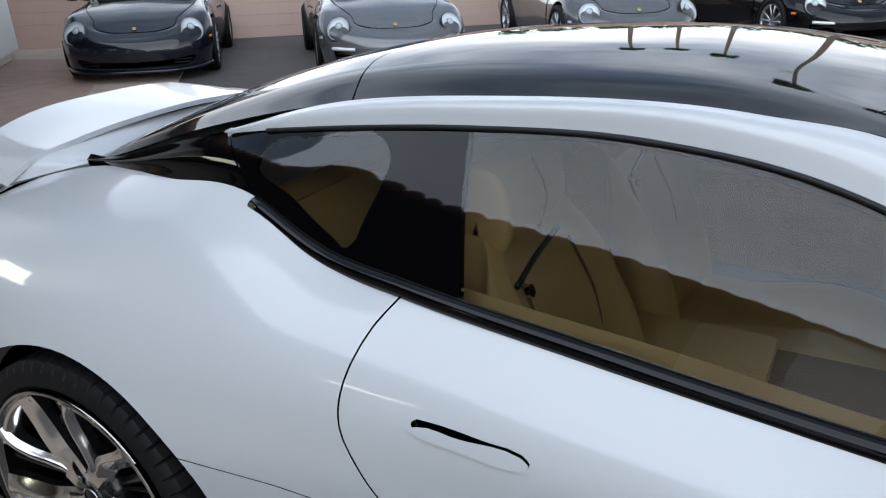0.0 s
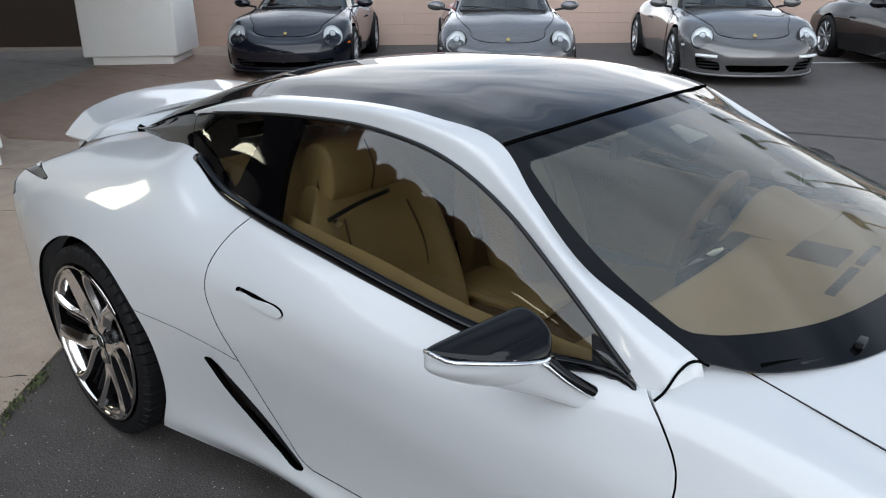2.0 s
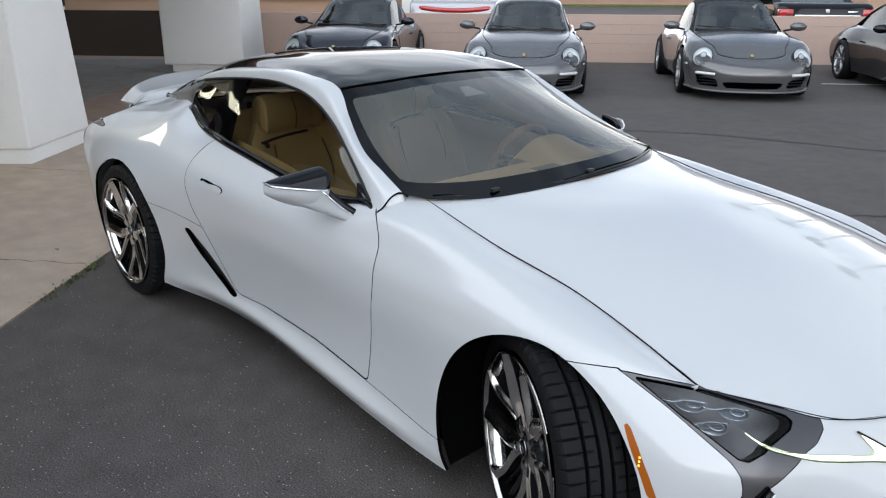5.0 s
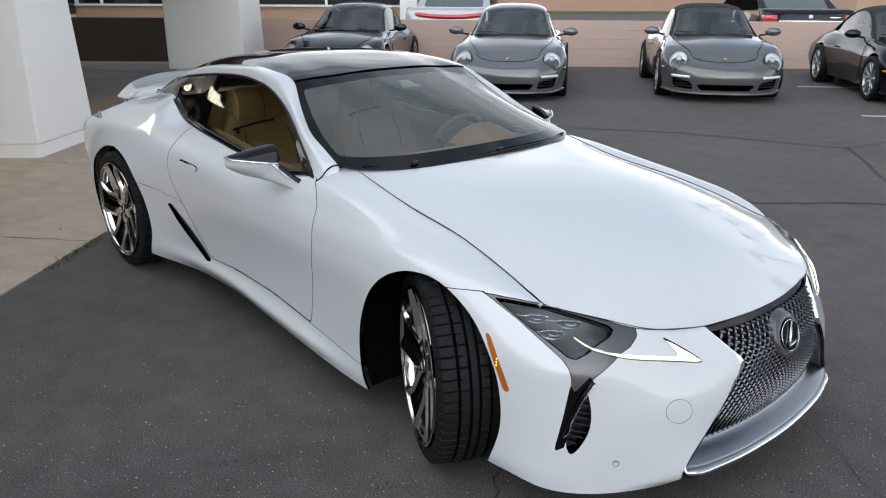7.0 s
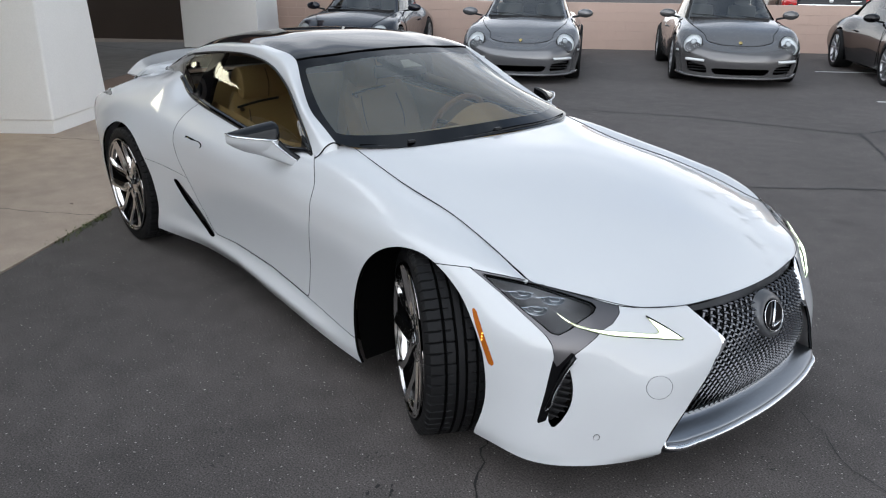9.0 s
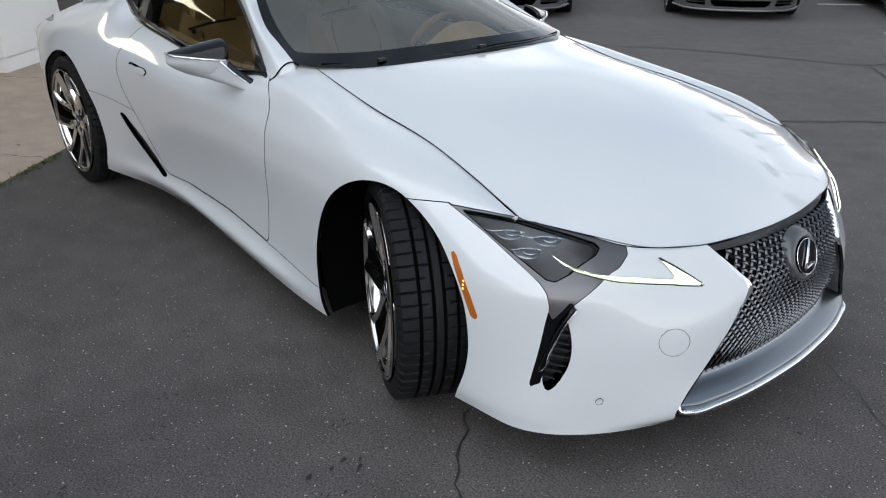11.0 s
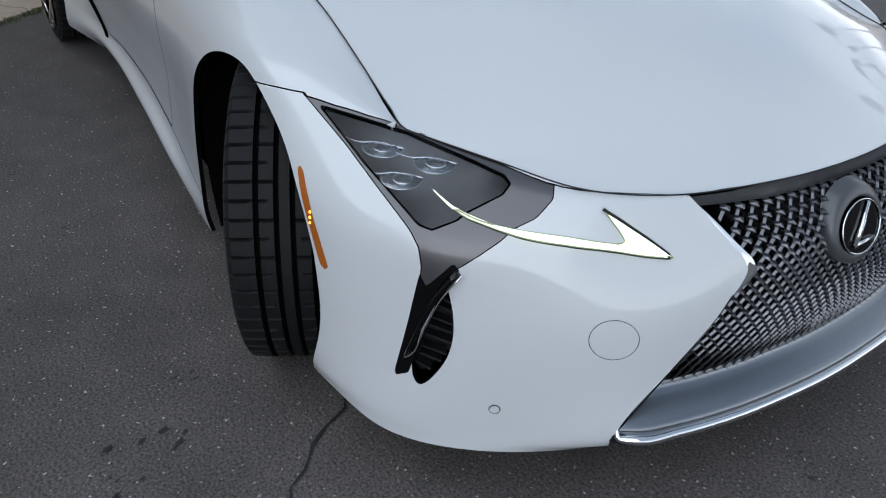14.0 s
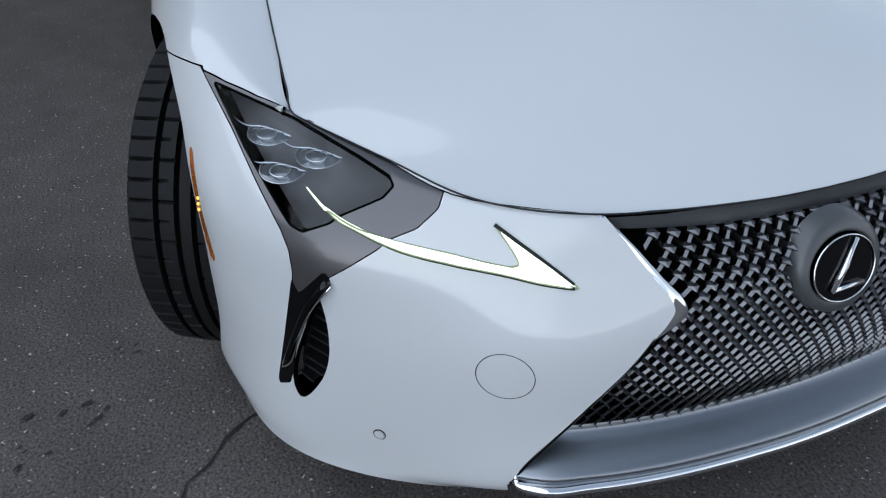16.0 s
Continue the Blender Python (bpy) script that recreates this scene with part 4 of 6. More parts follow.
# top edge strip, bright side frames, emblem
ys = np.linspace(-.362, .362, 37)
top_band = outward(net([[nose(y, .654 - .006 * (1 - abs(y) / .37), .010) for y in ys], [nose(y, .642 - .006 * (1 - abs(y) / .37), .016) for y in ys], [nose(y * .985, .624 - .006 * (1 - abs(y) / .37), .030) for y in ys]], .02, 4), np.array([.3, 0, .5]))
fix(link("grille_top_band", *top_band, BEZEL, grille, "satin grey band above the mesh"), .004)
for s in (-1, 1):
    fr_out = [nose(s * y, z, -.001) for y, z in ((.381, .655), (.350, .619), (.319, .578), (.297, .548), (.291, .532), (.300, .512), (.322, .484))]
    fr_mid = [nose(s * y, z, d) for y, z, d in ((.371, .653, .000), (.336, .615, .000), (.302, .573, .000), (.277, .543, .000), (.272, .526, .000), (.289, .506, .000), (.320, .484, .001))]
    fr_in = [nose(s * y, z, d) for y, z, d in ((.366, .651, .010), (.330, .612, .018), (.295, .570, .022), (.269, .540, .024), (.265, .523, .024), (.284, .503, .018), (.318, .484, .008))]
    fix(link("grille_frame", *outward(net([fr_out, fr_mid, fr_in], .012, 5), np.array([.3, 0, .5])), CHROME, grille, "bright upper grille frame"), .003)
    fr = [nose(s * y, z, .006) for y, z in ((.318, .486), (.345, .450), (.40, .378), (.45, .310), (.50, .245), (.522, .205))]
    link("grille_frame", *tube(curve(fr, .015), .0065, 8, flatten=.7), BLACK, grille, "black lower grille frame")
EM = nose(0, .556, .0) + np.array((.002, -.010, .001))


def oval(ry, rz, dx, a):
    """A point of the emblem's tilted oval."""
    return (EM[0] + dx - .36 * rz * math.sin(a), EM[1] + ry * math.cos(a), .556 + rz * math.sin(a))


bez = [[oval(ry, rz, dx, a) for a in np.linspace(0, 2 * math.pi, 49)] for ry, rz, dx in ((.086, .078, -.034), (.084, .075, -.016), (.078, .069, -.006), (.066, .056, -.002), (.061, .051, -.006))]
emblem = link("emblem", *outward(net(bez, .012, 4), np.array([.5, 0, .548])), BEZEL, grille, "oval emblem in a dark bezel")
disc = [oval(.060, .050, 0, a) for a in np.linspace(0, 2 * math.pi, 41)[:-1]]
bm = bmesh.new()
bm.faces.new([bm.verts.new(p) for p in disc])
part("emblem_disc", bm, BLACK, emblem)
link("emblem_ring", *tube([oval(.060, .050, .002, a) for a in np.linspace(0, 2 * math.pi, 41)[:-1]], .0014, 8, True), CHROME, emblem)
on_disc = lambda y, z: (EM[0] + .004 - .36 * (z - .556), EM[1] + y, z)
link("emblem_bar", *tube([on_disc(.020, .600), on_disc(-.002, .560), on_disc(-.026, .526)], (.004, .005, .005), 6), CHROME, emblem)
link("emblem_bar", *tube([on_disc(-.026, .527), on_disc(.036, .530)], (.005, .004), 6), CHROME, emblem)

# satin silver lower lip with a bright front edge
lip_front = [nose(y, .206 if abs(y) < .5 else .213, -.004 if abs(y) < .5 else .004) for y in (-.516, -.48, -.40, -.28, -.14, 0, .14, .28, .40, .48, .516)]
lip_top = [nose(y, .228, .0) for y in (-.512, -.475, -.397, -.278, -.14, 0, .14, .278, .397, .475, .512)]
lip_back = [nose(y, .252, .056) for y in (-.478, -.445, -.38, -.27, -.135, 0, .135, .27, .38, .445, .478)]
lip_in = [p + np.array((-.012, 0, .016)) for p in lip_back]
lip_m = outward(net([lip_front, lip_top, lip_back, lip_in], .02, 5), np.array([.5, 0, 0]))
lip = fix(link("lower_lip", *lip_m, SILVER, coupe, "satin silver lower grille lip"), .006)
low = [p + np.array((.004, 0, -.004)) for p in lip_front]
low = [lip_top[0] + np.array((-.004, 0, -.002))] + low + [lip_top[-1] + np.array((-.004, 0, -.002))]
link("lip_edge", *tube(curve(low, .012), np.interp(np.linspace(0, 1, len(curve(low, .012))), [0, .06, .94, 1], [.004, .0105, .0105, .004]), 10), CHROME, lip, "bright front edge")
skirt = outward(net([[p + np.array((-.004, 0, -.010)) for p in lip_front], [p + np.array((-.03, 0, -.045)) for p in lip_front], [p + np.array((-.12, 0, -.045)) for p in lip_front]], .03, 4), np.array([.3, 0, .3]))
fix(link("lip_skirt", *skirt, SATIN, lip), .004)

# ---- wheels, mirrors and cabin of the coupe ----
TREAD = (-.88, -.50, -.405, -.175, -.085, .085, .175, .405, .50, .88)


def tyre_mesh(width, r=.363, segs=540):
    """A tyre with ribs, deep grooves between them and sipes cut into the ribs."""
    h = width / 2
    prof = [(.288, -h * .78), (.292, -h * .90), (.304, -h * .985), (.322, -h), (.338, -h * .985), (.350, -h * .945), (.357, -h * .905)]
    tread = []
    for k in range(0, len(TREAD), 2):
        a, b = TREAD[k], TREAD[k + 1]
        zr = lambda f: r - .004 * f * f
        tread += [(zr(a + (b - a) * q), (a + (b - a) * q) * h) for q in (0, .3, .35, .65, .7, 1)]
        if k + 2 < len(TREAD):
            c = TREAD[k + 2]
            tread += [(r - .015, b * h + .0005), (r - .015, c * h - .0005)]
    prof += tread + [(a, -b) for a, b in prof[::-1]]
    V, F = lathe(prof, segs)
    n = len(prof)
    for k in range(segs):
        for i, (rr, y) in enumerate(prof):
            v = V[k * n + i]
            w = abs(y) / h
            cut = 0
            if .58 < w < .97 and rr > .345 and k % 9 == 0:
                cut = .009
            if .17 < w < .41 and rr > r - .006 and k % 18 == 0:
                cut = .007
            if .30 < w < .41 and rr > r - .006 and (k + 9) % 18 == 0:
                cut = .006
            if cut:
                f = 1 - cut / rr
                v[0] *= f
                v[2] *= f
    return V, F


def spoke(turn, angles, widths, crest):
    """One twisted arm from hub to rim on the wheel's outer side (towards -y): its polished face and its dark flanks."""
    rad = [.040, .085, .140, .200, .250, .281]
    yy = [-.050, -.060, -.068, -.078, -.087, -.092]
    edge_a, ridge, edge_b, deep_a, deep_b = [], [], [], [], []
    for k, (r, a, w, y) in enumerate(zip(rad, angles, widths, yy)):
        twist = .010 * math.sin(math.pi * k / 5)
        for side_, dst, dy in ((-1, edge_a, twist), (crest, ridge, -.011), (1, edge_b, -twist * .3), (-.75, deep_a, .034), (.75, deep_b, .034)):
            t = radians(turn + a) + side_ * w / 2 / r
            dst.append((r * math.cos(t), y + dy, r * math.sin(t)))
    c = np.array([0, .3, 0])
    face = outward(net([edge_a, ridge, edge_b], .012, 6), c)
    flank = join(net([edge_a, deep_a], .03, 3), net([edge_b, deep_b], .03, 3))
    return face, flank


def rim_foot(turn, a0, a1):
    """The polished web that joins a pair of arms along the rim."""
    rails = []
    for r, y in ((.286, -.091), (.272, -.094), (.2575, -.083), (.254, -.06)):
        rails.append([(r * math.cos(radians(turn + a)), y + (.012 * math.sin(math.pi * f) if r < .27 else 0), r * math.sin(radians(turn + a))) for f, a in ((k / 6, a0 + (a1 - a0) * k / 6) for k in range(7))])
    return outward(net(rails, .015, 4), np.array([0, .3, 0]))


def wheel(name, m, width, label, mirrored=False):
    """A wheel whose outer side is -y, at its own place; the parts are turned as one."""
    hub = new(name)
    hub.parent = coupe
    hub.matrix_local = m
    hub["label"] = label
    h = width / 2
    off = -(h - .095)
    ty = link("tyre", *tyre_mesh(width), RUBBER, hub, "black treaded tyre")
    ty.data.set_sharp_from_angle(angle=radians(30))
    # black bands just above the groove floors paint in their shade
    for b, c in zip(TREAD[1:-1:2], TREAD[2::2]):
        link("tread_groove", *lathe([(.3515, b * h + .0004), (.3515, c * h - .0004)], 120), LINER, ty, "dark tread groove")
    barrel = [(.295, -.100 + off), (.291, -.104 + off), (.2875, -.102 + off), (.283, -.088 + off), (.266, -.05 + off), (.244, .02), (.252, h * .8), (.268, h * .82)]
    link("rim_lip", *lathe(barrel[:4], 96), RIMLIP, hub, "polished rim edge")
    link("rim_barrel", *lathe(barrel[3:], 96), LINER, hub, "dark rim barrel")
    for k in range(5):
        turn = 72 * k + 90
        for angles, widths, crest in (((-11, -8, -9, -16, -20, -21), (.022, .046, .054, .050, .052, .062), .2), ((10, 9, 17, 22, 21, 18), (.022, .032, .030, .028, .034, .054), -.3)):
            face, flank = spoke(turn, angles, widths, crest)
            arm_ = fix(link("spoke", face[0] + (0, off, 0), face[1], RIMMETAL, hub), .003)
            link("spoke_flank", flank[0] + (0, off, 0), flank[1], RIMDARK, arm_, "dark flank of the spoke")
        foot_ = rim_foot(turn, -25, 24)
        fix(link("rim_foot", foot_[0] + (0, off, 0), foot_[1], RIMMETAL, hub), .006)
        tip_ = lathe([(.030, -.052), (.052, -.062), (.082, -.060), (.094, -.050)], 60)
        tip_ = clip(tip_, abs((np.degrees(np.arctan2(tip_[0][:, 2], tip_[0][:, 0])) - turn + 180) % 360 - 180) - 17)
        fix(link("spoke_root", tip_[0] + (0, off, 0), tip_[1], RIMMETAL, hub), .012)
        for d, w in ((36, .034), (28, .012)):
            face, flank = spoke(turn + d, (0, 0, 0, 0, 0, 0), (.02, w, w, w, w, w), 0)
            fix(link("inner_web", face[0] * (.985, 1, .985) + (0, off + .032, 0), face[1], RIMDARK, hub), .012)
    link("hub_plate", *lathe([(.001, -.060 + off), (.040, -.060 + off), (.062, -.050 + off), (.075, -.03 + off), (.075, 0)], 48), RIMDARK, hub, "dark hub centre")
    link("hub_cap", *lathe([(.001, -.070 + off), (.024, -.070 + off), (.030, -.066 + off), (.031, -.056 + off)], 32), BLACK, hub)
    link("hub_ring", *tube([(.026 * math.cos(a), -.071 + off, .026 * math.sin(a)) for a in np.linspace(0, 2 * math.pi, 33)[:-1]], .0016, 6, True), CHROME, hub)
    for k in range(5):
        a = radians(72 * k + 54)
        bm = bmesh.new()
        bmesh.ops.create_cone(bm, cap_ends=True, segments=6, radius1=.011, radius2=.010, depth=.02, matrix=Matrix.Translation((.054 * math.cos(a), -.052 + off, .054 * math.sin(a))) @ pose(0, 0, 0, 90))
        part("lug_nut", bm, RIMDARK, hub)
    link("brake_disc", *lathe([(.07, -.01), (.195, -.01), (.195, .015), (.07, .015)], 64), DISC, hub, "grey brake disc")
    bm = box(-.21, -.11, -.045, .04, -.075, .075, .02)
    part("brake_caliper", bm, material("caliper_brown", (.10, .06, .04), .5, .4), hub, "brown brake caliper")
    return hub


wheel("rear_wheel", pose(-2.893, -.820, .363, 0, 24, 0), .275, "polished twin-spoke rear wheel")
wheel("rear_wheel", pose(-2.893, .820, .363, 0, 24, 180), .275, "polished twin-spoke rear wheel")
wheel("front_wheel", pose(-.014, -.778, .363, 0, 24, -27.6), .245, "polished twin-spoke front wheel steered outwards")
wheel("front_wheel", pose(-.014, .778, .363, 0, 24, 180 - 27.6), .245, "polished twin-spoke front wheel steered inwards")

# door mirrors
OUT_ = [(.852, .935), (.846, .972), (.845, 1.012), (.853, 1.034), (.885, 1.030), (.945, 1.016), (1.00, 1.002), (1.042, .988), (1.046, .968), (1.040, .942), (.98, .905), (.91, .884), (.862, .885)]
def mirror_shell():
    rails = []
    for y, z in OUT_:
        st = []
        for dx, k in ((0, .97), (.010, 1.0), (.035, .96), (.062, .84), (.088, .62), (.104, .30), (.110, .02)):
            yy_ = .895 + (y - .895) * k
            st.append((-1.182 + .42 * (1.042 - yy_) + dx, yy_, .965 + (z - .965) * k))
        rails.append(st)
    rails.append(rails[0])
    return outward(right(net(rails, .010, 5)), np.array([-1.1, -.94, .96]))
shell = mirror_shell()
cut_z = shell[0][:, 2] - np.interp(-shell[0][:, 1], [.85, 1.05], [.962, .985])
for s in (0, 1):
    f = mirror if s else (lambda q: q)
    mir = link("door_mirror", *f(keep_out(shell, cut_z, .003)), BLACK, doors[s], "black cap over a white door mirror")
    link("mirror_shell", *f(clip(shell, cut_z + .003)), WHITE, mir, "white lower mirror shell")
    sh_ = shell[0][abs(cut_z) < .006]
    sh_ = sh_[np.argsort(sh_[:, 1])]
    line = []
    for y in np.linspace(-1.036, -.872, 12):
        near_ = sh_[abs(sh_[:, 1] - y) < .014]
        if len(near_):
            line.append((near_[:, 0].max() + .001, y - .002, float(np.interp(-y, [.85, 1.05], [.962, .985]))))
    line = [(-1.180, -1.043, .986)] + line
    line = curve(line, .02) * (1, -1 if s else 1, 1)
    link("mirror_strip", *tube(line, .0042, 8), CHROME, mir, "bright strip round the mirror")
    sg = -1 if s else 1
    glass_pts = [(-1.180 + .42 * (1.042 - (.945 + (y - .945) * .92)), -sg * (.945 + (y - .945) * .92), .965 + (z - .965) * .9) for y, z in OUT_]
    bm = bmesh.new()
    bm.faces.new([bm.verts.new(p) for p in glass_pts])
    part("mirror_glass", bm, CHROME, mir)
    arm = [[(-1.015, .905, .960), (-.985, .868, .918), (-.938, .805, .866)], [(-1.105, .975, .918), (-1.035, .900, .886), (-.950, .820, .842)], [(-1.135, .935, .900), (-1.075, .875, .872), (-.995, .80, .838)], [(-1.06, .86, .945), (-1.03, .835, .91), (-.975, .78, .868)]]
    arm.append(arm[0])
    link("mirror_arm", *f(outward(right(net(arm, .02, 6)), np.array([-1.02, -.868, .895]))), WHITE, mir, "white mirror arm")
    arm = curve([(-1.035, -sg * .872, .957), (-.993, -sg * .847, .918), (-.940, -sg * .795, .868)], .02)
    link("mirror_arm_trim", *tube(arm, .013, 8), BLACK, mir, "black upper arm trim")
    arm = curve([(-1.012, -sg * .905, .966), (-.980, -sg * .868, .920), (-.935, -sg * .812, .866)], .02)
    link("mirror_arm_strip", *tube(arm, np.linspace(.0045, .002, len(arm)), 8), CHROME, mir, "bright strip down the arm")
    bm = bmesh.new()
    bm.faces.new([bm.verts.new((x, -sg * (y + .004), z)) for x, y, z in ((-.868, .780, .897), (-.972, .783, .912), (-.990, .765, .978), (-.975, .768, .976))])
    fix(part("mirror_sail", bm, SATIN, doors[s], "black triangular corner trim"), .01)

# wipers lying along the foot of the screen
for pts, knee in (([(-.524, .03, .988), (-.525, -.16, .984), (-.572, -.38, .977), (-.640, -.55, .972), (-.705, -.655, .972)], (-.587, -.46, .979)), ([(-.660, .60, .975), (-.60, .46, .978), (-.545, .28, .985), (-.522, .08, .990), (-.516, -.17, .982)], (-.517, -.01, .990))):
    w_ = empty("wiper")
    w_.parent = coupe
    c_ = curve(pts, .02)
    link("wiper_blade", *tube(c_ + (.003, 0, -.005), .0045, 6), LINER, w_)
    link("wiper_arm", *tube(c_[2:-4] + (.014, 0, -.007), .005, 6, flatten=.7), SATIN, w_)
    part("wiper_joint", box(knee[0] - .006, knee[0] + .010, knee[1] - .022, knee[1] + .015, knee[2] - .006, knee[2] + .007, .003), SATIN, w_)
    w_["label"] = "black windscreen wiper"

# cabin
def tub(name, x0, x1, y0, y1, z0, z1, mat, bevel=.02, parent=None, label=""):
    return part(name, box(x0, x1, y0, y1, z0, z1, bevel), mat, parent or coupe, label)

tub("cabin_floor", -2.7, -.6, -.72, .72, .22, .27, TANDARK, .01)
tub("centre_console", -2.0, -.95, -.13, .13, .27, .56, TANDARK, .03, label="brown centre console")
tub("console_lid", -1.95, -1.55, -.11, .11, .56, .60, TAN, .02)
tub("rear_bulkhead", -2.75, -2.62, -.66, .66, .3, .98, TAN, .03)
dash_prof = [(-.60, .885), (-.70, .903), (-.85, .910), (-.97, .908), (-1.035, .898), (-1.065, .86), (-1.06, .79), (-1.01, .74), (-.98, .60), (-.9, .45)]
DN = [[(x - .06 * (abs(y) / .7) ** 2, y, z - .02 * (abs(y) / .7) ** 2) for x, z in dash_prof] for y in (-.70, -.5, -.25, 0, .25, .5, .70)]
fix(link("dashboard", *outward(net(DN, .03, 6), np.array([-.8, 0, .6])), TAN, coupe, "tan leather dashboard"), .01)
hoodb = [[(-.90, .40 + y, .904), (-1.0, .40 + y, .908 + .062 * (1 - (y / .21) ** 2)), (-1.09, .40 + y, .908 + .082 * (1 - (y / .21) ** 2)), (-1.13, .40 + y, .87)] for y in (-.21, -.14, -.06, .06, .14, .21)]
fix(link("instrument_hood", *outward(net(hoodb, .02, 5), np.array([-1.05, .40, .8])), TAN, coupe, "tan instrument hood"), .008)
part("projector_well", box(-.905, -.775, .085, .24, .905, .9125, .003), TANDARK, coupe, "dark well in the dashboard top")
for y0, y1 in ((-.10, .115), (.15, .32)):
    vent_ = part("dash_vent", box(-.752 + .02 * abs(y0), -.728 + .02 * abs(y0), y0, y1, .900, .9115, .003), TANDARK, coupe, "slotted vent near the windscreen")
    for q in range(int((y1 - y0) / .016)):
        part("vent_slot", box(-.750 + .02 * abs(y0), -.730 + .02 * abs(y0), y0 + .008 + .016 * q, y0 + .013 + .016 * q, .9115, .9125), SATIN, vent_)
bm = box(-1.10, -1.05, -.16, .12, .79, .885, .01)
part("centre_screen", bm, BLACK, coupe)
sw_c = Vector((-1.239, .385, .845))
ring = [sw_c + Vector((.185 * math.sin(a) * .36, .185 * math.cos(a), .185 * math.sin(a) * .93)) for a in np.linspace(0, 2 * math.pi, 41)[:-1]]
wheel_s = link("steering_wheel", *tube([tuple(v) for v in ring], .017, 12, True), WHEELLEATHER, coupe, "tan brown leather steering wheel")
for a in (0, math.pi, -math.pi / 2):
    link("steering_spoke", *tube([tuple(sw_c + Vector((.03, 0, 0))), tuple(sw_c + Vector((.18 * math.sin(a) * .36, .18 * math.cos(a), .18 * math.sin(a) * .93)))], (.03, .018), 8, flatten=.5), SATIN, wheel_s)
bm = bmesh.new()
bmesh.ops.create_uvsphere(bm, u_segments=20, v_segments=12, radius=.065, matrix=Matrix.Translation(sw_c + Vector((.03, 0, 0))) @ Matrix.Diagonal((.5, 1, 1, 1)))
part("airbag_cover", bm, TANDARK, wheel_s)
for q in (-1, 1):
    link("spoke_trim", *tube(curve([tuple(sw_c + Vector((.02, q * .075, .035))), tuple(sw_c + Vector((.015, q * .115, .02))), tuple(sw_c + Vector((.0, q * .135, -.03)))], .01), .003, 6), CHROME, wheel_s, "bright spoke trim")
    link("column_stalk", *tube([tuple(sw_c + Vector((.06, q * .05, .02))), tuple(sw_c + Vector((.055, q * .15, .045))), tuple(sw_c + Vector((.05, q * .19, .055)))], (.008, .010, .014), 8), SATIN, coupe, "black column stalk")


def capped(rails):
    """Rails with their two ends drawn to a point, so that the body is closed."""
    ends = [[tuple(np.mean(r, 0))] * len(r) for r in (rails[0], rails[-1])]
    return [ends[0]] + rails + [ends[1]]


def seat(y0):
    s_ = empty("seat")
    s_.parent = coupe
    s_["label"] = "tan leather front seat with bolsters"
    cush = []
    for f, up in ((-1, .0), (-.82, .055), (-.55, .02), (0, .012), (.55, .02), (.82, .055), (1, .0)):
        y = y0 + .27 * f
        cush.append([(-1.28, y, .36), (-1.27, y, .47 + up * .6), (-1.40, y, .50 + up), (-1.65, y, .47 + up), (-1.88, y, .46 + up * .6), (-1.92, y, .36)])
    fix(link("seat_cushion", *outward(net(capped(cush), .04, 4), np.array([-1.6, y0, .3])), TAN, s_), .02)
    back = []
    for f, fwd in ((-1, .0), (-.85, .075), (-.6, .025), (0, .0), (.6, .025), (.85, .075), (1, .0)):
        y = y0 + .265 * f
        back.append([(-1.86 + fwd, y, .45), (-1.90 + fwd * 1.1, y, .62), (-1.96 + fwd * .9, y, .80), (-2.02 + fwd * .5, y0 + .25 * f, .93), (-2.06, y0 + .19 * f, 1.0), (-2.12, y0 + .18 * f, .99), (-2.14, y0 + .22 * f, .80), (-2.05, y0 + .25 * f, .45)])
    fix(link("seat_back", *outward(net(capped(back), .03, 5), np.array([-2.05, y0, .75])), TAN, s_), .015)
    head = []
    for f, k in ((-1, .5), (-.85, .9), (-.4, 1), (.4, 1), (.85, .9), (1, .5)):
        y = y0 + .155 * f
        head.append([(-2.075, y, .95), (-2.02 - .02 * (1 - k), y, .99), (-2.012 - .03 * (1 - k), y, 1.06), (-2.045, y, 1.10 + .035 * k), (-2.10, y, 1.115 + .035 * k), (-2.15, y, 1.10), (-2.155, y, 1.0), (-2.12, y, .95)])
    fix(link("headrest", *outward(net(capped(head), .02, 5), np.array([-2.09, y0, 1.04])), TAN, s_), .01)
    link("headrest_seam", *tube(curve([(-2.018, y0, .985), (-2.004, y0, 1.06), (-2.042, y0, 1.138)], .03), .003, 5), TANDARK, s_)
    link("belt_strap", *tube(curve([(-1.975, y0 - .215, .945), (-1.985, y0 - .10, .962), (-1.995, y0 + .05, .972)], .03), .007, 6), SATIN, s_, "black belt guide strap")
    for f in (-.3, .3):
        seam_ = curve([(-1.895, y0 + f * .4, .60), (-1.952, y0 + f * .5, .80), (-2.01, y0 + f * .45, .92)], .03) + (.012, 0, .002)
        link("seat_seam", *tube(seam_, .004, 5), TANDARK, s_)
    bm = bmesh.new()
    bmesh.ops.create_cone(bm, cap_ends=True, segments=16, radius1=.013, radius2=.013, depth=.01, matrix=Matrix.Translation((-1.955, y0 - .20, .935)) @ pose(0, 0, 0, 0, 70))
    part("belt_guide", bm, CHROME, s_)
    return s_


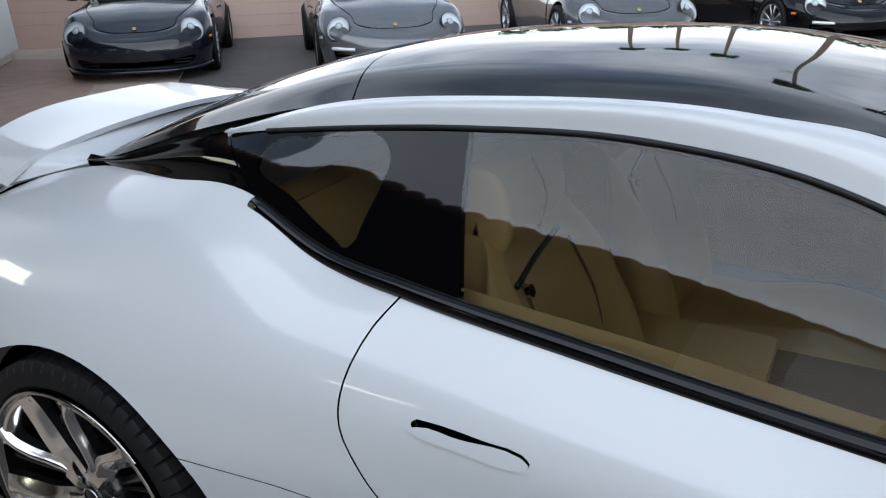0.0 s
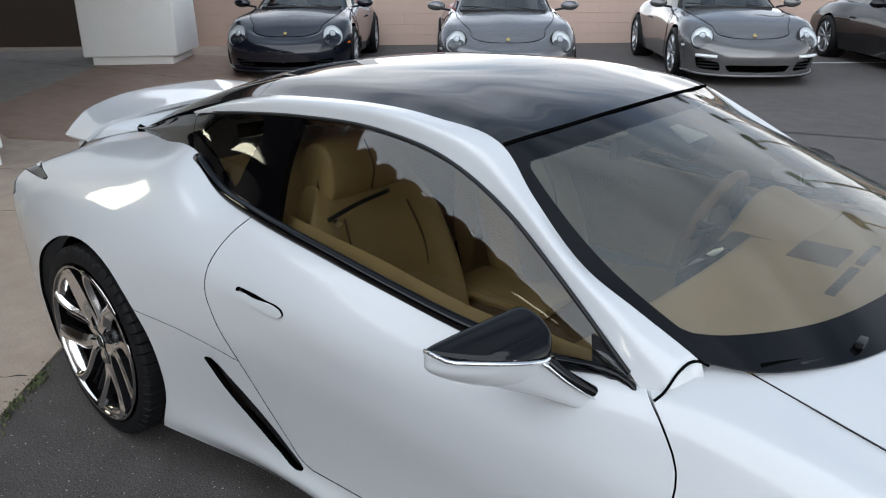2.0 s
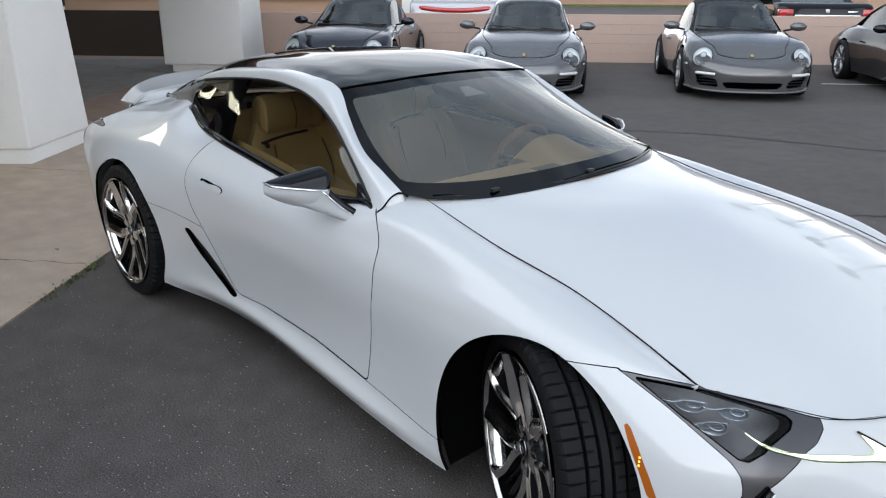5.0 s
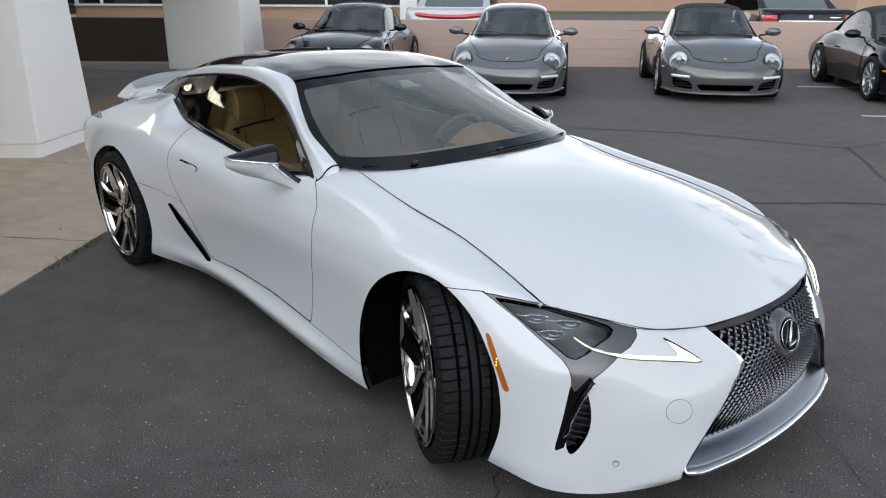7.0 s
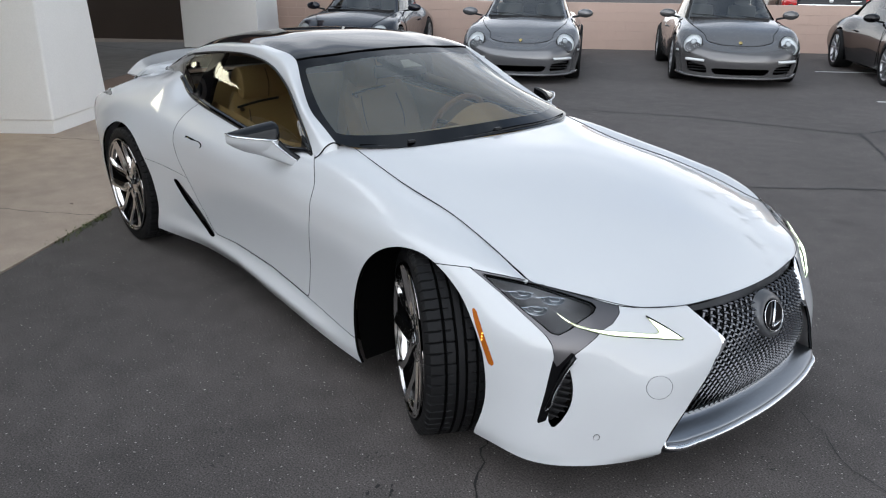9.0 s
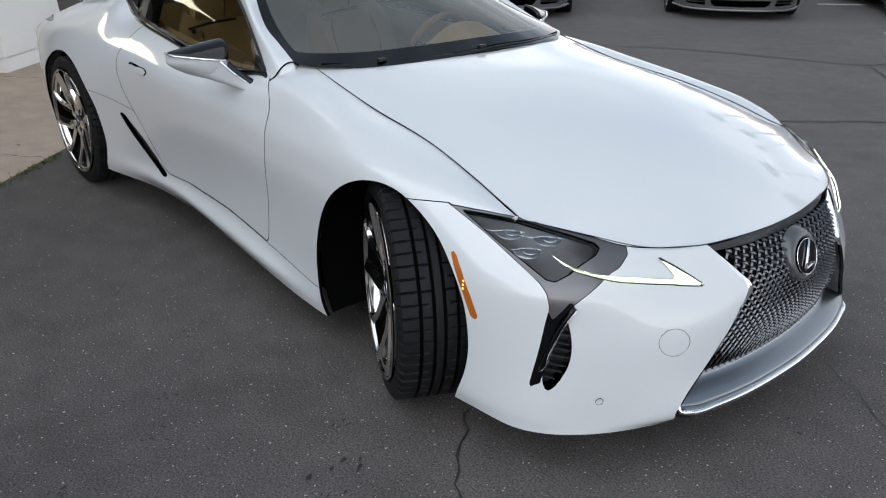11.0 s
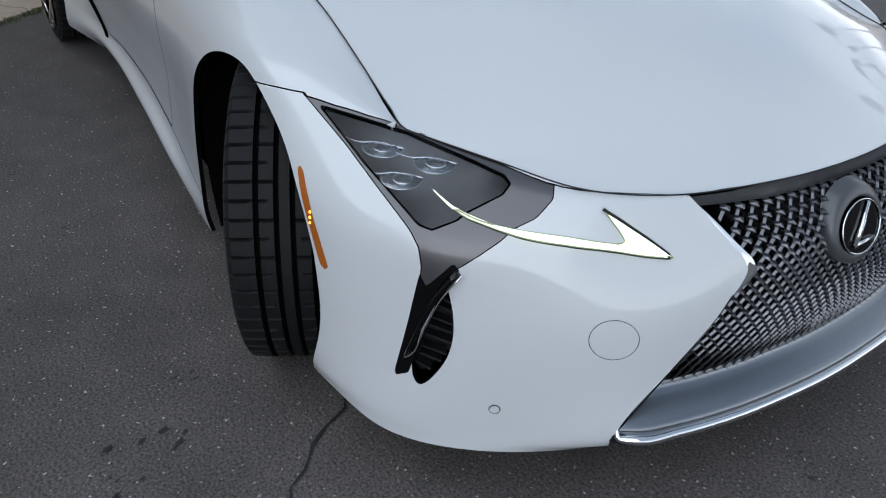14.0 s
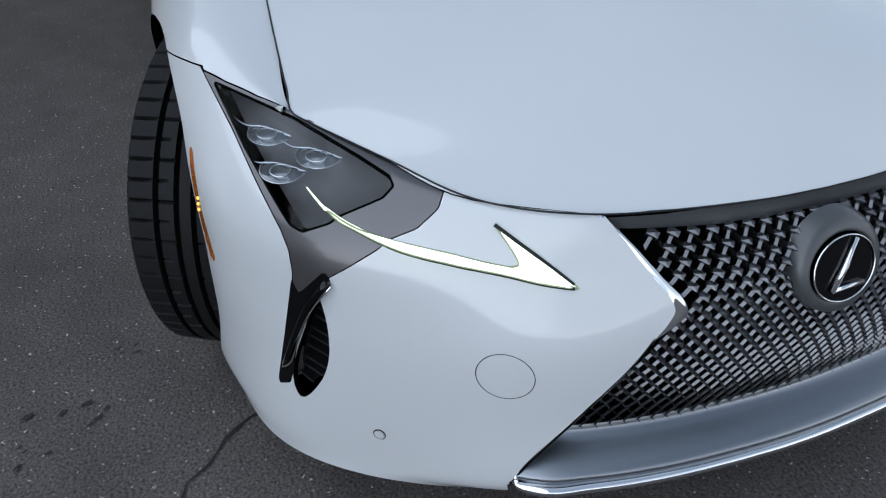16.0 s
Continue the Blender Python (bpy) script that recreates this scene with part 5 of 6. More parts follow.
seat(-.38)
seat(.38)
for y0 in (-.34, .34):
    rb = []
    for f, k in ((-1, .8), (-.6, 1), (.6, 1), (1, .8)):
        rb.append([(-2.32, y0 + .24 * f, .52), (-2.40, y0 + .24 * f, .75), (-2.50, y0 + .22 * f, .94 * k + .9 * (1 - k)), (-2.56, y0 + .2 * f, 1.0 * k + .9 * (1 - k)), (-2.62, y0 + .2 * f, .95)])
    fix(link("rear_seat", *outward(net(rb, .03, 5), np.array([-2.6, y0, .6])), TAN, coupe, "tan rear seat back"), .02)
dt = clip(door_m, .50 - door_m[0][:, 2])
both("door_trim", shifted(dt, (0, .075, -.01)), TAN, "tan inner door trim", .01, doors)
for s in (-1, 1):
    part("rear_side_trim", box(-2.72, -2.2, s * .64 - .02, s * .64 + .02, .4, .97, .02), TAN, coupe, "tan rear side trim")
lin = clip(roof_m, abs(roof_m[0][:, 1]) - .47)
link("headlining", lin[0] + np.array((0, 0, -.035)), lin[1], HEADLINING, coupe, "pale brown headlining")
# sensor housing that hangs from the top of the screen, with its small wedge window, and the inner mirror
housing = part("camera_housing", prism([(-1.30, -.13), (-1.30, .11), (-1.20, .10), (-1.115, .055), (-1.105, -.02), (-1.115, -.095), (-1.20, -.125)], 0, .035, 1.0, .006), PLASTIC, coupe, "black sensor housing behind the screen")
housing.data.transform(Matrix.Translation((0, 0, 1.222)) @ Matrix.Translation((-1.2, 0, 0)) @ Matrix.Rotation(radians(19.5), 4, "Y") @ Matrix.Translation((1.2, 0, -.028)))
wedge = part("sensor_window", prism([(-1.215, -.045), (-1.215, .005), (-1.135, .04), (-1.135, -.08)], .0, .004), CLOTHGREY, housing, "pale wedge-shaped sensor window")
wedge.data.transform(Matrix.Translation((0, 0, 1.222)) @ Matrix.Translation((-1.2, 0, 0)) @ Matrix.Rotation(radians(19.5), 4, "Y") @ Matrix.Translation((1.2, 0, .0075)))
part("inner_mirror", box(-1.345, -1.315, -.125, .105, 1.135, 1.20, .02), PLASTIC, coupe, "black inner mirror")
link("mirror_stalk", *tube([(-1.27, -.01, 1.225), (-1.30, -.01, 1.20), (-1.32, -.01, 1.175)], (.014, .011, .012), 8), PLASTIC, coupe)

# ---- ground ----
def ground_material(name, dark, light, speck, scale, grit=0.78, many=0.645):
    """Paving: stains at metre scale, grain, and pale stone specks."""
    m = bpy.data.materials.new(name)
    m.use_nodes = True
    n, l = m.node_tree.nodes, m.node_tree.links
    p = n["Principled BSDF"]
    p.inputs["Roughness"].default_value = 0.82
    co = n.new("ShaderNodeTexCoord")
    big, mid, grain, stones = (n.new("ShaderNodeTexNoise") for _ in range(4))
    for t, s, d in ((big, scale, 6), (mid, scale * 9, 5), (grain, 150, 5), (stones, 75, 3)):
        t.inputs["Scale"].default_value, t.inputs["Detail"].default_value = s, d
        l.new(co.outputs["Object"], t.inputs["Vector"])
    ramp = n.new("ShaderNodeValToRGB")
    ramp.color_ramp.elements[0].position, ramp.color_ramp.elements[0].color = 0.36, (*dark, 1)
    ramp.color_ramp.elements[1].position, ramp.color_ramp.elements[1].color = 0.64, (*light, 1)
    mixv = n.new("ShaderNodeMath")
    mixv.operation = "MULTIPLY_ADD"
    mixv.inputs[1].default_value = 0.45
    half_ = n.new("ShaderNodeMath")
    half_.operation = "MULTIPLY"
    half_.inputs[1].default_value = 0.55
    l.new(big.outputs["Fac"], half_.inputs[0])
    l.new(mid.outputs["Fac"], mixv.inputs[0])
    l.new(half_.outputs[0], mixv.inputs[2])
    l.new(mixv.outputs[0], ramp.inputs["Fac"])
    g = n.new("ShaderNodeMapRange")
    g.inputs["From Min"].default_value, g.inputs["From Max"].default_value = 0.3, 0.7
    g.inputs["To Min"].default_value, g.inputs["To Max"].default_value = 1 - grit, 1 + grit * 1.15
    l.new(grain.outputs["Fac"], g.inputs["Value"])
    mul = n.new("ShaderNodeMix")
    mul.data_type, mul.blend_type = "RGBA", "MULTIPLY"
    mul.inputs[0].default_value = 1
    l.new(ramp.outputs["Color"], mul.inputs[6])
    l.new(g.outputs[0], mul.inputs[7])
    st = n.new("ShaderNodeValToRGB")
    st.color_ramp.elements[0].position, st.color_ramp.elements[1].position = many, many + 0.035
    l.new(stones.outputs["Fac"], st.inputs["Fac"])
    sm = n.new("ShaderNodeMix")
    sm.data_type = "RGBA"
    sm.inputs[7].default_value = (*speck, 1)
    l.new(st.outputs["Color"], sm.inputs[0])
    l.new(mul.outputs[2], sm.inputs[6])
    l.new(sm.outputs[2], p.inputs["Base Color"])
    b = n.new("ShaderNodeBump")
    b.inputs["Strength"].default_value, b.inputs["Distance"].default_value = 0.7, 0.004
    l.new(grain.outputs["Fac"], b.inputs["Height"])
    l.new(b.outputs["Normal"], p.inputs["Normal"])
    return m


ASPHALT = ground_material("asphalt", (0.052, 0.0455, 0.0428), (0.087, 0.0762, 0.0717), (0.42, 0.39, 0.36), 0.7, 0.7, 0.672)
CONCRETE = ground_material("concrete", (0.325, 0.255, 0.20), (0.45, 0.365, 0.292), (0.40, 0.32, 0.255), 0.6, 0.16, 0.72)
RED = ground_material("red_stained_concrete", (0.26, 0.175, 0.136), (0.36, 0.255, 0.20), (0.30, 0.21, 0.16), 0.5, 0.16, 0.72)
GREYCON = ground_material("grey_concrete", (0.22, 0.20, 0.18), (0.32, 0.29, 0.26), (0.4, 0.36, 0.3), 0.5, 0.16, 0.72)
CRACK = material("crack_filler", (0.012, 0.012, 0.012), 0.7)
STUCCO = material("white_stucco", (0.82, 0.81, 0.78), 0.9, vary=0.06, scale=1.5, bump=0.4, fine=60)
BLOCK = material("painted_block", (0.47, 0.345, 0.285), 0.85, vary=0.10, scale=3, bump=0.35, fine=70, random_tone=0.05)
MORTAR = material("painted_joint", (0.44, 0.32, 0.265), 0.9, vary=0.08)
TANWALL = material("tan_stucco", (0.42, 0.28, 0.19), 0.9, vary=0.08, scale=1.0, bump=0.3, fine=60)
BROWN = material("dark_brown_paint", (0.045, 0.034, 0.028), 0.8, vary=0.1, scale=1)
BROWNWALL = material("brown_wall_paint", (0.075, 0.057, 0.046), 0.85, vary=0.12, scale=1.2, bump=0.3, fine=60)
LINE = material("line_paint", (0.55, 0.55, 0.53), 0.8, vary=0.3, scale=14)
DARKGLASS = material("dark_window", (0.012, 0.014, 0.018), 0.05, 0, 0.5)
TILE = material("roof_tile", (0.16, 0.08, 0.05), 0.8, vary=0.2, scale=4, bump=0.3, fine=40)
GRASS = material("grass", (0.10, 0.13, 0.03), 0.9, vary=0.4, scale=3)
WEED = material("weed_leaf", (0.085, 0.10, 0.035), 0.7, vary=0.3, scale=30)
gm = bmesh.new()
bmesh.ops.create_grid(gm, x_segments=2, y_segments=2, size=400)
tagged(part("ground", gm, ASPHALT, None, "dark weathered asphalt car park", smooth=False), category="ground", kind="structure")


def slab(name, pts, z0, z1, mat, label, category="pavement"):
    return tagged(part(name, prism(pts, z0, z1), mat, None, label, smooth=False), category=category, kind="structure")


# concrete apron; its edge runs under the tail of the coupe. U runs along it, N towards the car park.
U, N = Vector((.668, -.744)), Vector((.744, .668))
def ap(u, n):
    p = Vector((-3.2, -1.29)) + U * u + N * n
    return (p.x, p.y)
slab("pavement", [ap(-30, 0), ap(-2, .0), ap(-.6, -.015), ap(.5, .012), ap(2, -.01), ap(30, 0), ap(30, -22), ap(-30, -22)], -.06, .012, CONCRETE, "tan concrete apron beside the asphalt")
slab("pavement_strip", [(-9.9, .95), (-11.2, 2.25), (-12.9, 3.9), (-13.6, 5.2), (-11.5, 6.0), (-9.4, 4.2), (-7.4, 1.9), (-7.2, 1.35), (-8.3, .72)], .010, .0165, RED, "reddish stained concrete strip")
slab("pavement_patch", [(-9.9, .96), (-11.2, 2.26), (-12.9, 3.91), (-15.0, 4.6), (-17.5, 1.0), (-13.0, -2)], .0105, .019, GREYCON, "grey worn concrete patch")


def crack(pts, width, seed, mat=CRACK, name="crack", z=.0035):
    """A thin uneven crack in the paving."""
    rnd = random.Random(seed)
    c = curve([(x, y, 0) for x, y in pts], .05)
    V, F = [], []
    for i, p in enumerate(c):
        d = c[min(i + 1, len(c) - 1)] - c[max(i - 1, 0)]
        d /= np.linalg.norm(d) + 1e-9
        nrm = np.array([-d[1], d[0], 0])
        j = rnd.uniform(-.016, .016)
        w = width * rnd.uniform(.35, 1.25)
        V += [p + nrm * (j - w / 2) + (0, 0, z), p + nrm * (j + w / 2) + (0, 0, z)]
        if i:
            F.append((2 * i - 2, 2 * i - 1, 2 * i + 1, 2 * i))
    return tagged(link(name, V, F, mat, None, "dark crack in the paving", smooth=False), category="crack", kind="structure")


crack([(.20, -.70), (.262, -.784), (.33, -.88), (.363, -.925), (.44, -1.0), (.515, -1.066), (.62, -1.2), (.66, -1.4), (.8, -1.7)], .009, 3)
crack([(-6.2, 3.9), (-4.9, 4.7), (-4.12, 5.14), (-3.117, 5.786), (-2.2, 6.1), (-1.39, 6.44), (-1.223, 7.08), (-.4, 8.2)], .036, 5)
crack([(-1.39, 6.44), (-.9, 5.7), (-.531, 5.138), (.2, 4.6), (1.6, 4.3)], .030, 6)
crack([(-1.6, 2.9), (-.951, 3.473), (-.22, 4.264), (.7, 4.9), (2.4, 6.4)], .030, 7)
crack([(.9, .4), (1.25, .15), (1.5, .1), (2.2, -.15)], .004, 8)
crack([(-4.6, -1.72), (-4.005, -1.421), (-3.705, -1.172), (-3.513, -1.007)], .010, 9, z=.0135)
crack([(-7.6, -.10), (-7.177, .232), (-6.94, .39), (-4.9, 1.75)], .012, 10, z=.0135, name="joint")
crack([(-6.5, -.60), (-5.984, -.207), (-5.85, -.09), (-4.3, 1.05)], .010, 11, z=.0135, name="joint")
crack([(-15.5, 2.7), (-12.8, 3.5), (-10.4, 3.9)], .02, 12, z=.022, name="joint")
# small scuffs and oil marks
for k, (x, y, w, a) in enumerate(((-.825, -1.23, .05, 40), (-2.129, -1.029, .05, 100), (-2.385, -1.021, .035, 10), (.191, -1.226, .075, -60), (.025, -1.11, .05, -70), (.484, -1.337, .05, -60), (-.494, -1.493, .05, 50), (.316, -1.332, .05, -55),
                                  (1.0, -.05, .055, 30), (-.276, -1.584, .05, 20), (-1.3, -1.35, .04, 70), (-1.7, -1.6, .05, 10), (-.2, -1.9, .06, 120), (.7, -1.5, .05, -40), (1.2, -.5, .05, 10))):
    rnd = random.Random(40 + k)
    bm = bmesh.new()
    for j in range(7):
        cx, cy = x + rnd.gauss(0, w) * .5, y + rnd.gauss(0, w) * .5
        ring_ = []
        t0 = rnd.uniform(0, 6)
        r_ = w * rnd.uniform(.03, .13)
        for q in range(9):
            t = t0 + 2 * math.pi * q / 9
            r = r_ * rnd.uniform(.5, 1.2)
            px, py = r * 1.7 * math.cos(t), r * .7 * math.sin(t)
            ring_.append(bm.verts.new((cx + px * math.cos(radians(a)) - py * math.sin(radians(a)), cy + px * math.sin(radians(a)) + py * math.cos(radians(a)), .0032 + j * .0003)))
        bm.faces.new(ring_)
    tagged(part("scuff_mark", bm, CRACK, None, "dark tar scuff on the asphalt", smooth=False), category="stain", kind="structure")

# bay lines
def line(a, b, w=.10):
    a, b = Vector(a), Vector(b)
    d = (b - a).normalized()
    nrm = Vector((-d.y, d.x)) * w / 2
    bm = bmesh.new()
    bm.faces.new([bm.verts.new((*p, .004)) for p in (a - nrm, b - nrm, b + nrm, a + nrm)])
    tagged(part("bay_line", bm, LINE, None, "worn white parking bay line", smooth=False), category="road marking", kind="structure")
line((-4.22, 11.40), (-3.3, 12.24), .09)
line((-2.17, 8.86), (-.7, 10.1), .09)

# weeds where the apron meets the asphalt
rnd = random.Random(4)
bm = bmesh.new()
for k in range(300):
    u = rnd.choice((-.42, -.38, -.2, -.12, .1)) + rnd.gauss(0, .07)
    px, py = ap(u, rnd.gauss(.01, .022))
    h, a, tilt = rnd.uniform(.006, .022), rnd.uniform(0, 6.28), rnd.uniform(.2, 1.0)
    d = Vector((math.cos(a), math.sin(a), 0))
    s_ = Vector((-d.y, d.x, 0)) * rnd.uniform(.0025, .006)
    base, mid_, tip = Vector((px, py, .0)), Vector((px, py, h * .7)) + d * h * tilt * .5, Vector((px, py, h)) + d * h * tilt * 1.3
    bm.faces.new([bm.verts.new(p) for p in (base - s_ * .4, base + s_ * .4, mid_ + s_, tip, mid_ - s_)])
tagged(part("weeds", bm, WEED, None, "low green weeds along the paving edge"), category="weeds", kind="stuff")
fallen = bmesh.new()
fallen.faces.new([fallen.verts.new(p) for p in ((-3.92, -1.06, .015), (-3.89, -1.075, .022), (-3.86, -1.06, .016), (-3.89, -1.045, .019))])
tagged(part("fallen_leaf", fallen, TANDARK, None, "small brown fallen leaf on concrete"), category="leaf")

# ---- block wall behind the parked cars ----
W0, WD = Vector((-16.0, 4.38)), Vector((.7103, .708)).normalized()
WN = Vector((WD.y, -WD.x))
def along(s, d):
    p = W0 + WD * s + WN * d
    return (p.x, p.y)
WALLH = .97
wall = tagged(part("wall_north", prism([along(1.6, -.02), along(34, -.02), along(34, -.19), along(1.6, -.19)], 0, WALLH - .03), MORTAR, None, "low wall of painted concrete blocks", smooth=False), category="wall", kind="structure")
tagged(part("wall_west", prism([along(-14, -.012), along(1.595, -.012), along(1.595, -.19), along(-14, -.19)], 0, WALLH, 1, .004), BROWNWALL, None, "low wall painted dark brown", smooth=False), category="wall", kind="structure")
BH = WALLH / 5
blk = box(0, .3992, -.17, 0, 0, BH - .002, .002, 1)
bdat = bpy.data.meshes.new("block")
blk.to_mesh(bdat)
blk.free()
bdat.materials.append(BLOCK)
turn_w = math.degrees(math.atan2(WD.y, WD.x))
for r in range(5):
    for k in range(4, 50):
        s = k * .4 + (.2 if r % 2 else 0)
        x, y = along(s, -.016)
        ob = link("block", None, None, None, wall, data=bdat)
        ob.matrix_world = pose(x, y, r * BH, 0, 0, turn_w)

# ---- tapered white pillars and the tiled canopy that they carry ----
def pillar_thing(corner, size=1.0, label="tapered white stucco pillar on a low plinth"):
    c = Vector(corner)
    r, l = c - Vector((.70, -.714)) * 1.12 * size, c + Vector((-.66, -.75)) * 1.15 * size
    far = r + (l - c)
    ob = tagged(empty("pillar"), label, "pillar", "canopy pillars")
    mid = (c + far) / 2
    def quad(grow, z, lean=0.0):
        pts = [l, c, r + (c - r).normalized() * lean, far + (c - r).normalized() * lean]
        return [(*(mid + (p - mid) * grow), z) for p in pts]
    part("plinth", prism([p[:2] for p in quad(.95 if size == 1 else .86, 0)], -.02, .15, 1, .012), STUCCO, ob)
    bm = bmesh.new()
    lo, hi = [bm.verts.new(p) for p in quad(1.0, .15)], [bm.verts.new(p) for p in quad(1.0, 2.95, .336)]
    bm.faces.new(lo[::-1])
    bm.faces.new(hi)
    for i in range(4):
        bm.faces.new((lo[i], lo[(i + 1) % 4], hi[(i + 1) % 4], hi[i]))
    bmesh.ops.bevel(bm, geom=bm.edges[:], offset=.025, segments=3, affect="EDGES", profile=.6)
    part("shaft", bm, STUCCO, ob)
    return ob
for c, size in (((-6.53, -.46), 1.0), ((-11.80, 4.62), 1.26), ((-1.14, -5.54), 1.0), ((4.29, -10.59), 1.0)):
    pillar_thing(c, size)

CN, CU = Vector((.714, .70)), Vector((.70, -.714))
def cp(u, n):
    p = Vector((-6.57, -.49)) + CU * u + CN * n
    return (p.x, p.y)
canopy = tagged(empty("canopy"), "covered walkway with a barrel tile roof", "canopy")
part("ceiling_slab", prism([cp(-9, .25), cp(16, .25), cp(16, -7), cp(-9, -7)], 2.86, 3.04), BROWN, canopy, "dark canopy underside")
bm = bmesh.new()
q = [bm.verts.new(p) for p in ((*cp(-9, .24), 3.04), (*cp(16, .24), 3.04), (*cp(16, -3.5), 4.2), (*cp(-9, -3.5), 4.2))]
bm.faces.new(q)
fix(part("roof_deck", bm, TILE, canopy), .05)
for k in range(96):
    u = -9 + k * .262
    a, b = Vector((*cp(u, .34), 3.0)), Vector((*cp(u, -3.4), 4.22))
    link("roof_tile", *tube([tuple(a), tuple(b)], (.125, .115), 10), TILE, canopy)
CEILGLOW = glow("lamp_diffuser", (1.0, 0.92, 0.66), 4.5)
for u, w_, n0, n1 in ((.45, .48, -2.6, -1.15), (5.2, .28, -2.9, -2.3)):
    cl = tagged(empty("ceiling_light"), "flat glowing cream panel light under the canopy", "ceiling light", "canopy ceiling lights")
    part("diffuser", prism([cp(u - w_, n0), cp(u + w_, n0), cp(u + w_, n1), cp(u - w_, n1)], 2.825, 2.84), CEILGLOW, cl, "cream diffuser panel")
    part("frame", prism([cp(u - w_ - .04, n0 - .04), cp(u + w_ + .04, n0 - .04), cp(u + w_ + .04, n1 + .04), cp(u - w_ - .04, n1 + .04)], 2.84, 2.86), STUCCO, cl)
# unseen building behind the canopy; its wall is pale to bounce light back
SHOWWALL = material("pale_bounce_stucco", (0.72, 0.70, 0.67), 0.9, vary=0.08, scale=1)
show = tagged(empty("unseen_showroom"), "unseen pale building that bounces light onto the car", "building")
part("wall", prism([cp(-40, -7), cp(40, -7), cp(40, -7.3), cp(-40, -7.3)], 0, 4.2), SHOWWALL, show)
for k in range(7):
    part("window", prism([cp(-14 + 4.4 * k, -6.96), cp(-12.2 + 4.4 * k, -6.96), cp(-12.2 + 4.4 * k, -7.0), cp(-14 + 4.4 * k, -7.0)], .9, 2.4), DARKGLASS, show)

# ---- beyond the wall ----
def beyond(s, d):
    return along(s, -d)
off_b = tagged(empty("office_building"), "tan office building with a band of dark windows", "building")
part("wall", prism([beyond(-30, 4.0), beyond(5.4, 4.0), beyond(5.4, 14), beyond(-30, 14)], 0, 1.12), TANWALL, off_b)
part("upper_wall", prism([beyond(-30, 4.3), beyond(5.4, 4.3), beyond(5.4, 14), beyond(-30, 14)], 1.12, 3.5), TANWALL, off_b)
part("ledge", prism([beyond(-30, 3.92), beyond(5.43, 3.92), beyond(5.43, 4.3), beyond(-30, 4.3)], 1.12, 1.16), STUCCO, off_b)
for k in np.arange(-14.4, 2, 1):
    wb = part("window", prism([beyond(k * 2.1, 4.24), beyond(k * 2.1 + 2.04, 4.24), beyond(k * 2.1 + 2.04, 4.3), beyond(k * 2.1, 4.3)], 1.18, 3.1), DARKGLASS, off_b)
    part("window_frame", prism([beyond(k * 2.1 + 2.04, 4.18), beyond(k * 2.1 + 2.10, 4.18), beyond(k * 2.1 + 2.10, 4.3), beyond(k * 2.1 + 2.04, 4.3)], 1.16, 3.1), STUCCO, wb)
tagged(part("porch_post", prism([beyond(5.46, 3.2), beyond(5.90, 3.2), beyond(5.90, 3.6), beyond(5.46, 3.6)], 0, 3.3), STUCCO, None, "white square porch post"), category="post")
stone = tagged(empty("stone_pier"), "low pier of stacked brown stone", "pier")
STONE = material("stacked_stone", (.20, .13, .085), .85, vary=.25, scale=5, bump=.5, fine=40, random_tone=.35)
rnd = random.Random(9)
for r in range(9):
    s = 5.9
    while s < 8.0:
        w = rnd.uniform(.18, .42)
        part("stone", prism([beyond(s, 4.2 + rnd.uniform(0, .03)), beyond(min(s + w, 8.0) - .012, 4.2), beyond(min(s + w, 8.0) - .012, 4.5), beyond(s, 4.5)], r * .155, r * .155 + .145, 1, .012), STONE, stone, smooth=False)
        s += w
annex = tagged(empty("annex_building"), "tan stucco corner building across the lane", "building")
part("wall", prism([beyond(18.2, 6), beyond(40, 6), beyond(40, 16), beyond(18.2, 16)], 0, 2.6), TANWALL, annex)
part("roof_edge", prism([beyond(18.1, 5.9), beyond(40, 5.9), beyond(40, 16), beyond(18.1, 16)], 2.6, 2.7), STUCCO, annex)
# pink boundary wall and grass strip far off
FARW = material("pink_block", (.40, .25, .19), .9, vary=.12, scale=1.5)
tagged(part("wall_far", prism([along(-10, -34), along(110, -40), along(110, -40.3), along(-10, -34.3)], 0, 2.0), FARW, None, "long pink block boundary wall", smooth=False), category="wall", kind="structure")
tagged(part("verge", prism([along(-10, -32.6), along(110, -38.4), along(110, -40), along(-10, -34)], -.05, .10), GRASS, None, "patchy grass verge below the wall", smooth=False), category="grass", kind="structure")
line((-19, 27.5), (-16.4, 31.5), .12)
line((-14.5, 31.0), (-12.2, 34.5), .12)

# ---- parked rear-engined sports cars ----
def paint(name, color, metal=0.3, coat=0.8, spec=0.5):
    return material(name, color, 0.24, metal, coat, vary=0.03, scale=3, spec=spec)


REFLECTOR = material("lamp_reflector", (0.80, 0.82, 0.81), 0.35, 0.1)
CABIN = material("dim_cabin", (0.22, 0.21, 0.185), 0.7)
SOFT = material("soft_top_cloth", (0.012, 0.012, 0.012), 0.9, vary=0.2, scale=30)
PARKGLASS = glass("parked_car_glass", (0.55, 0.60, 0.58), 2.3)
WHEELSILVER = material("painted_wheel", (0.45, 0.45, 0.46), 0.3, 0.8)
ORANGE = material("orange_lens", (0.7, 0.16, 0.02), 0.2)
CLEAR = material("clear_lens", (0.60, 0.61, 0.61), 0.12, 0.1, 1.0)
GOLD = material("gold_badge", (0.55, 0.42, 0.16), 0.3, 0.8)

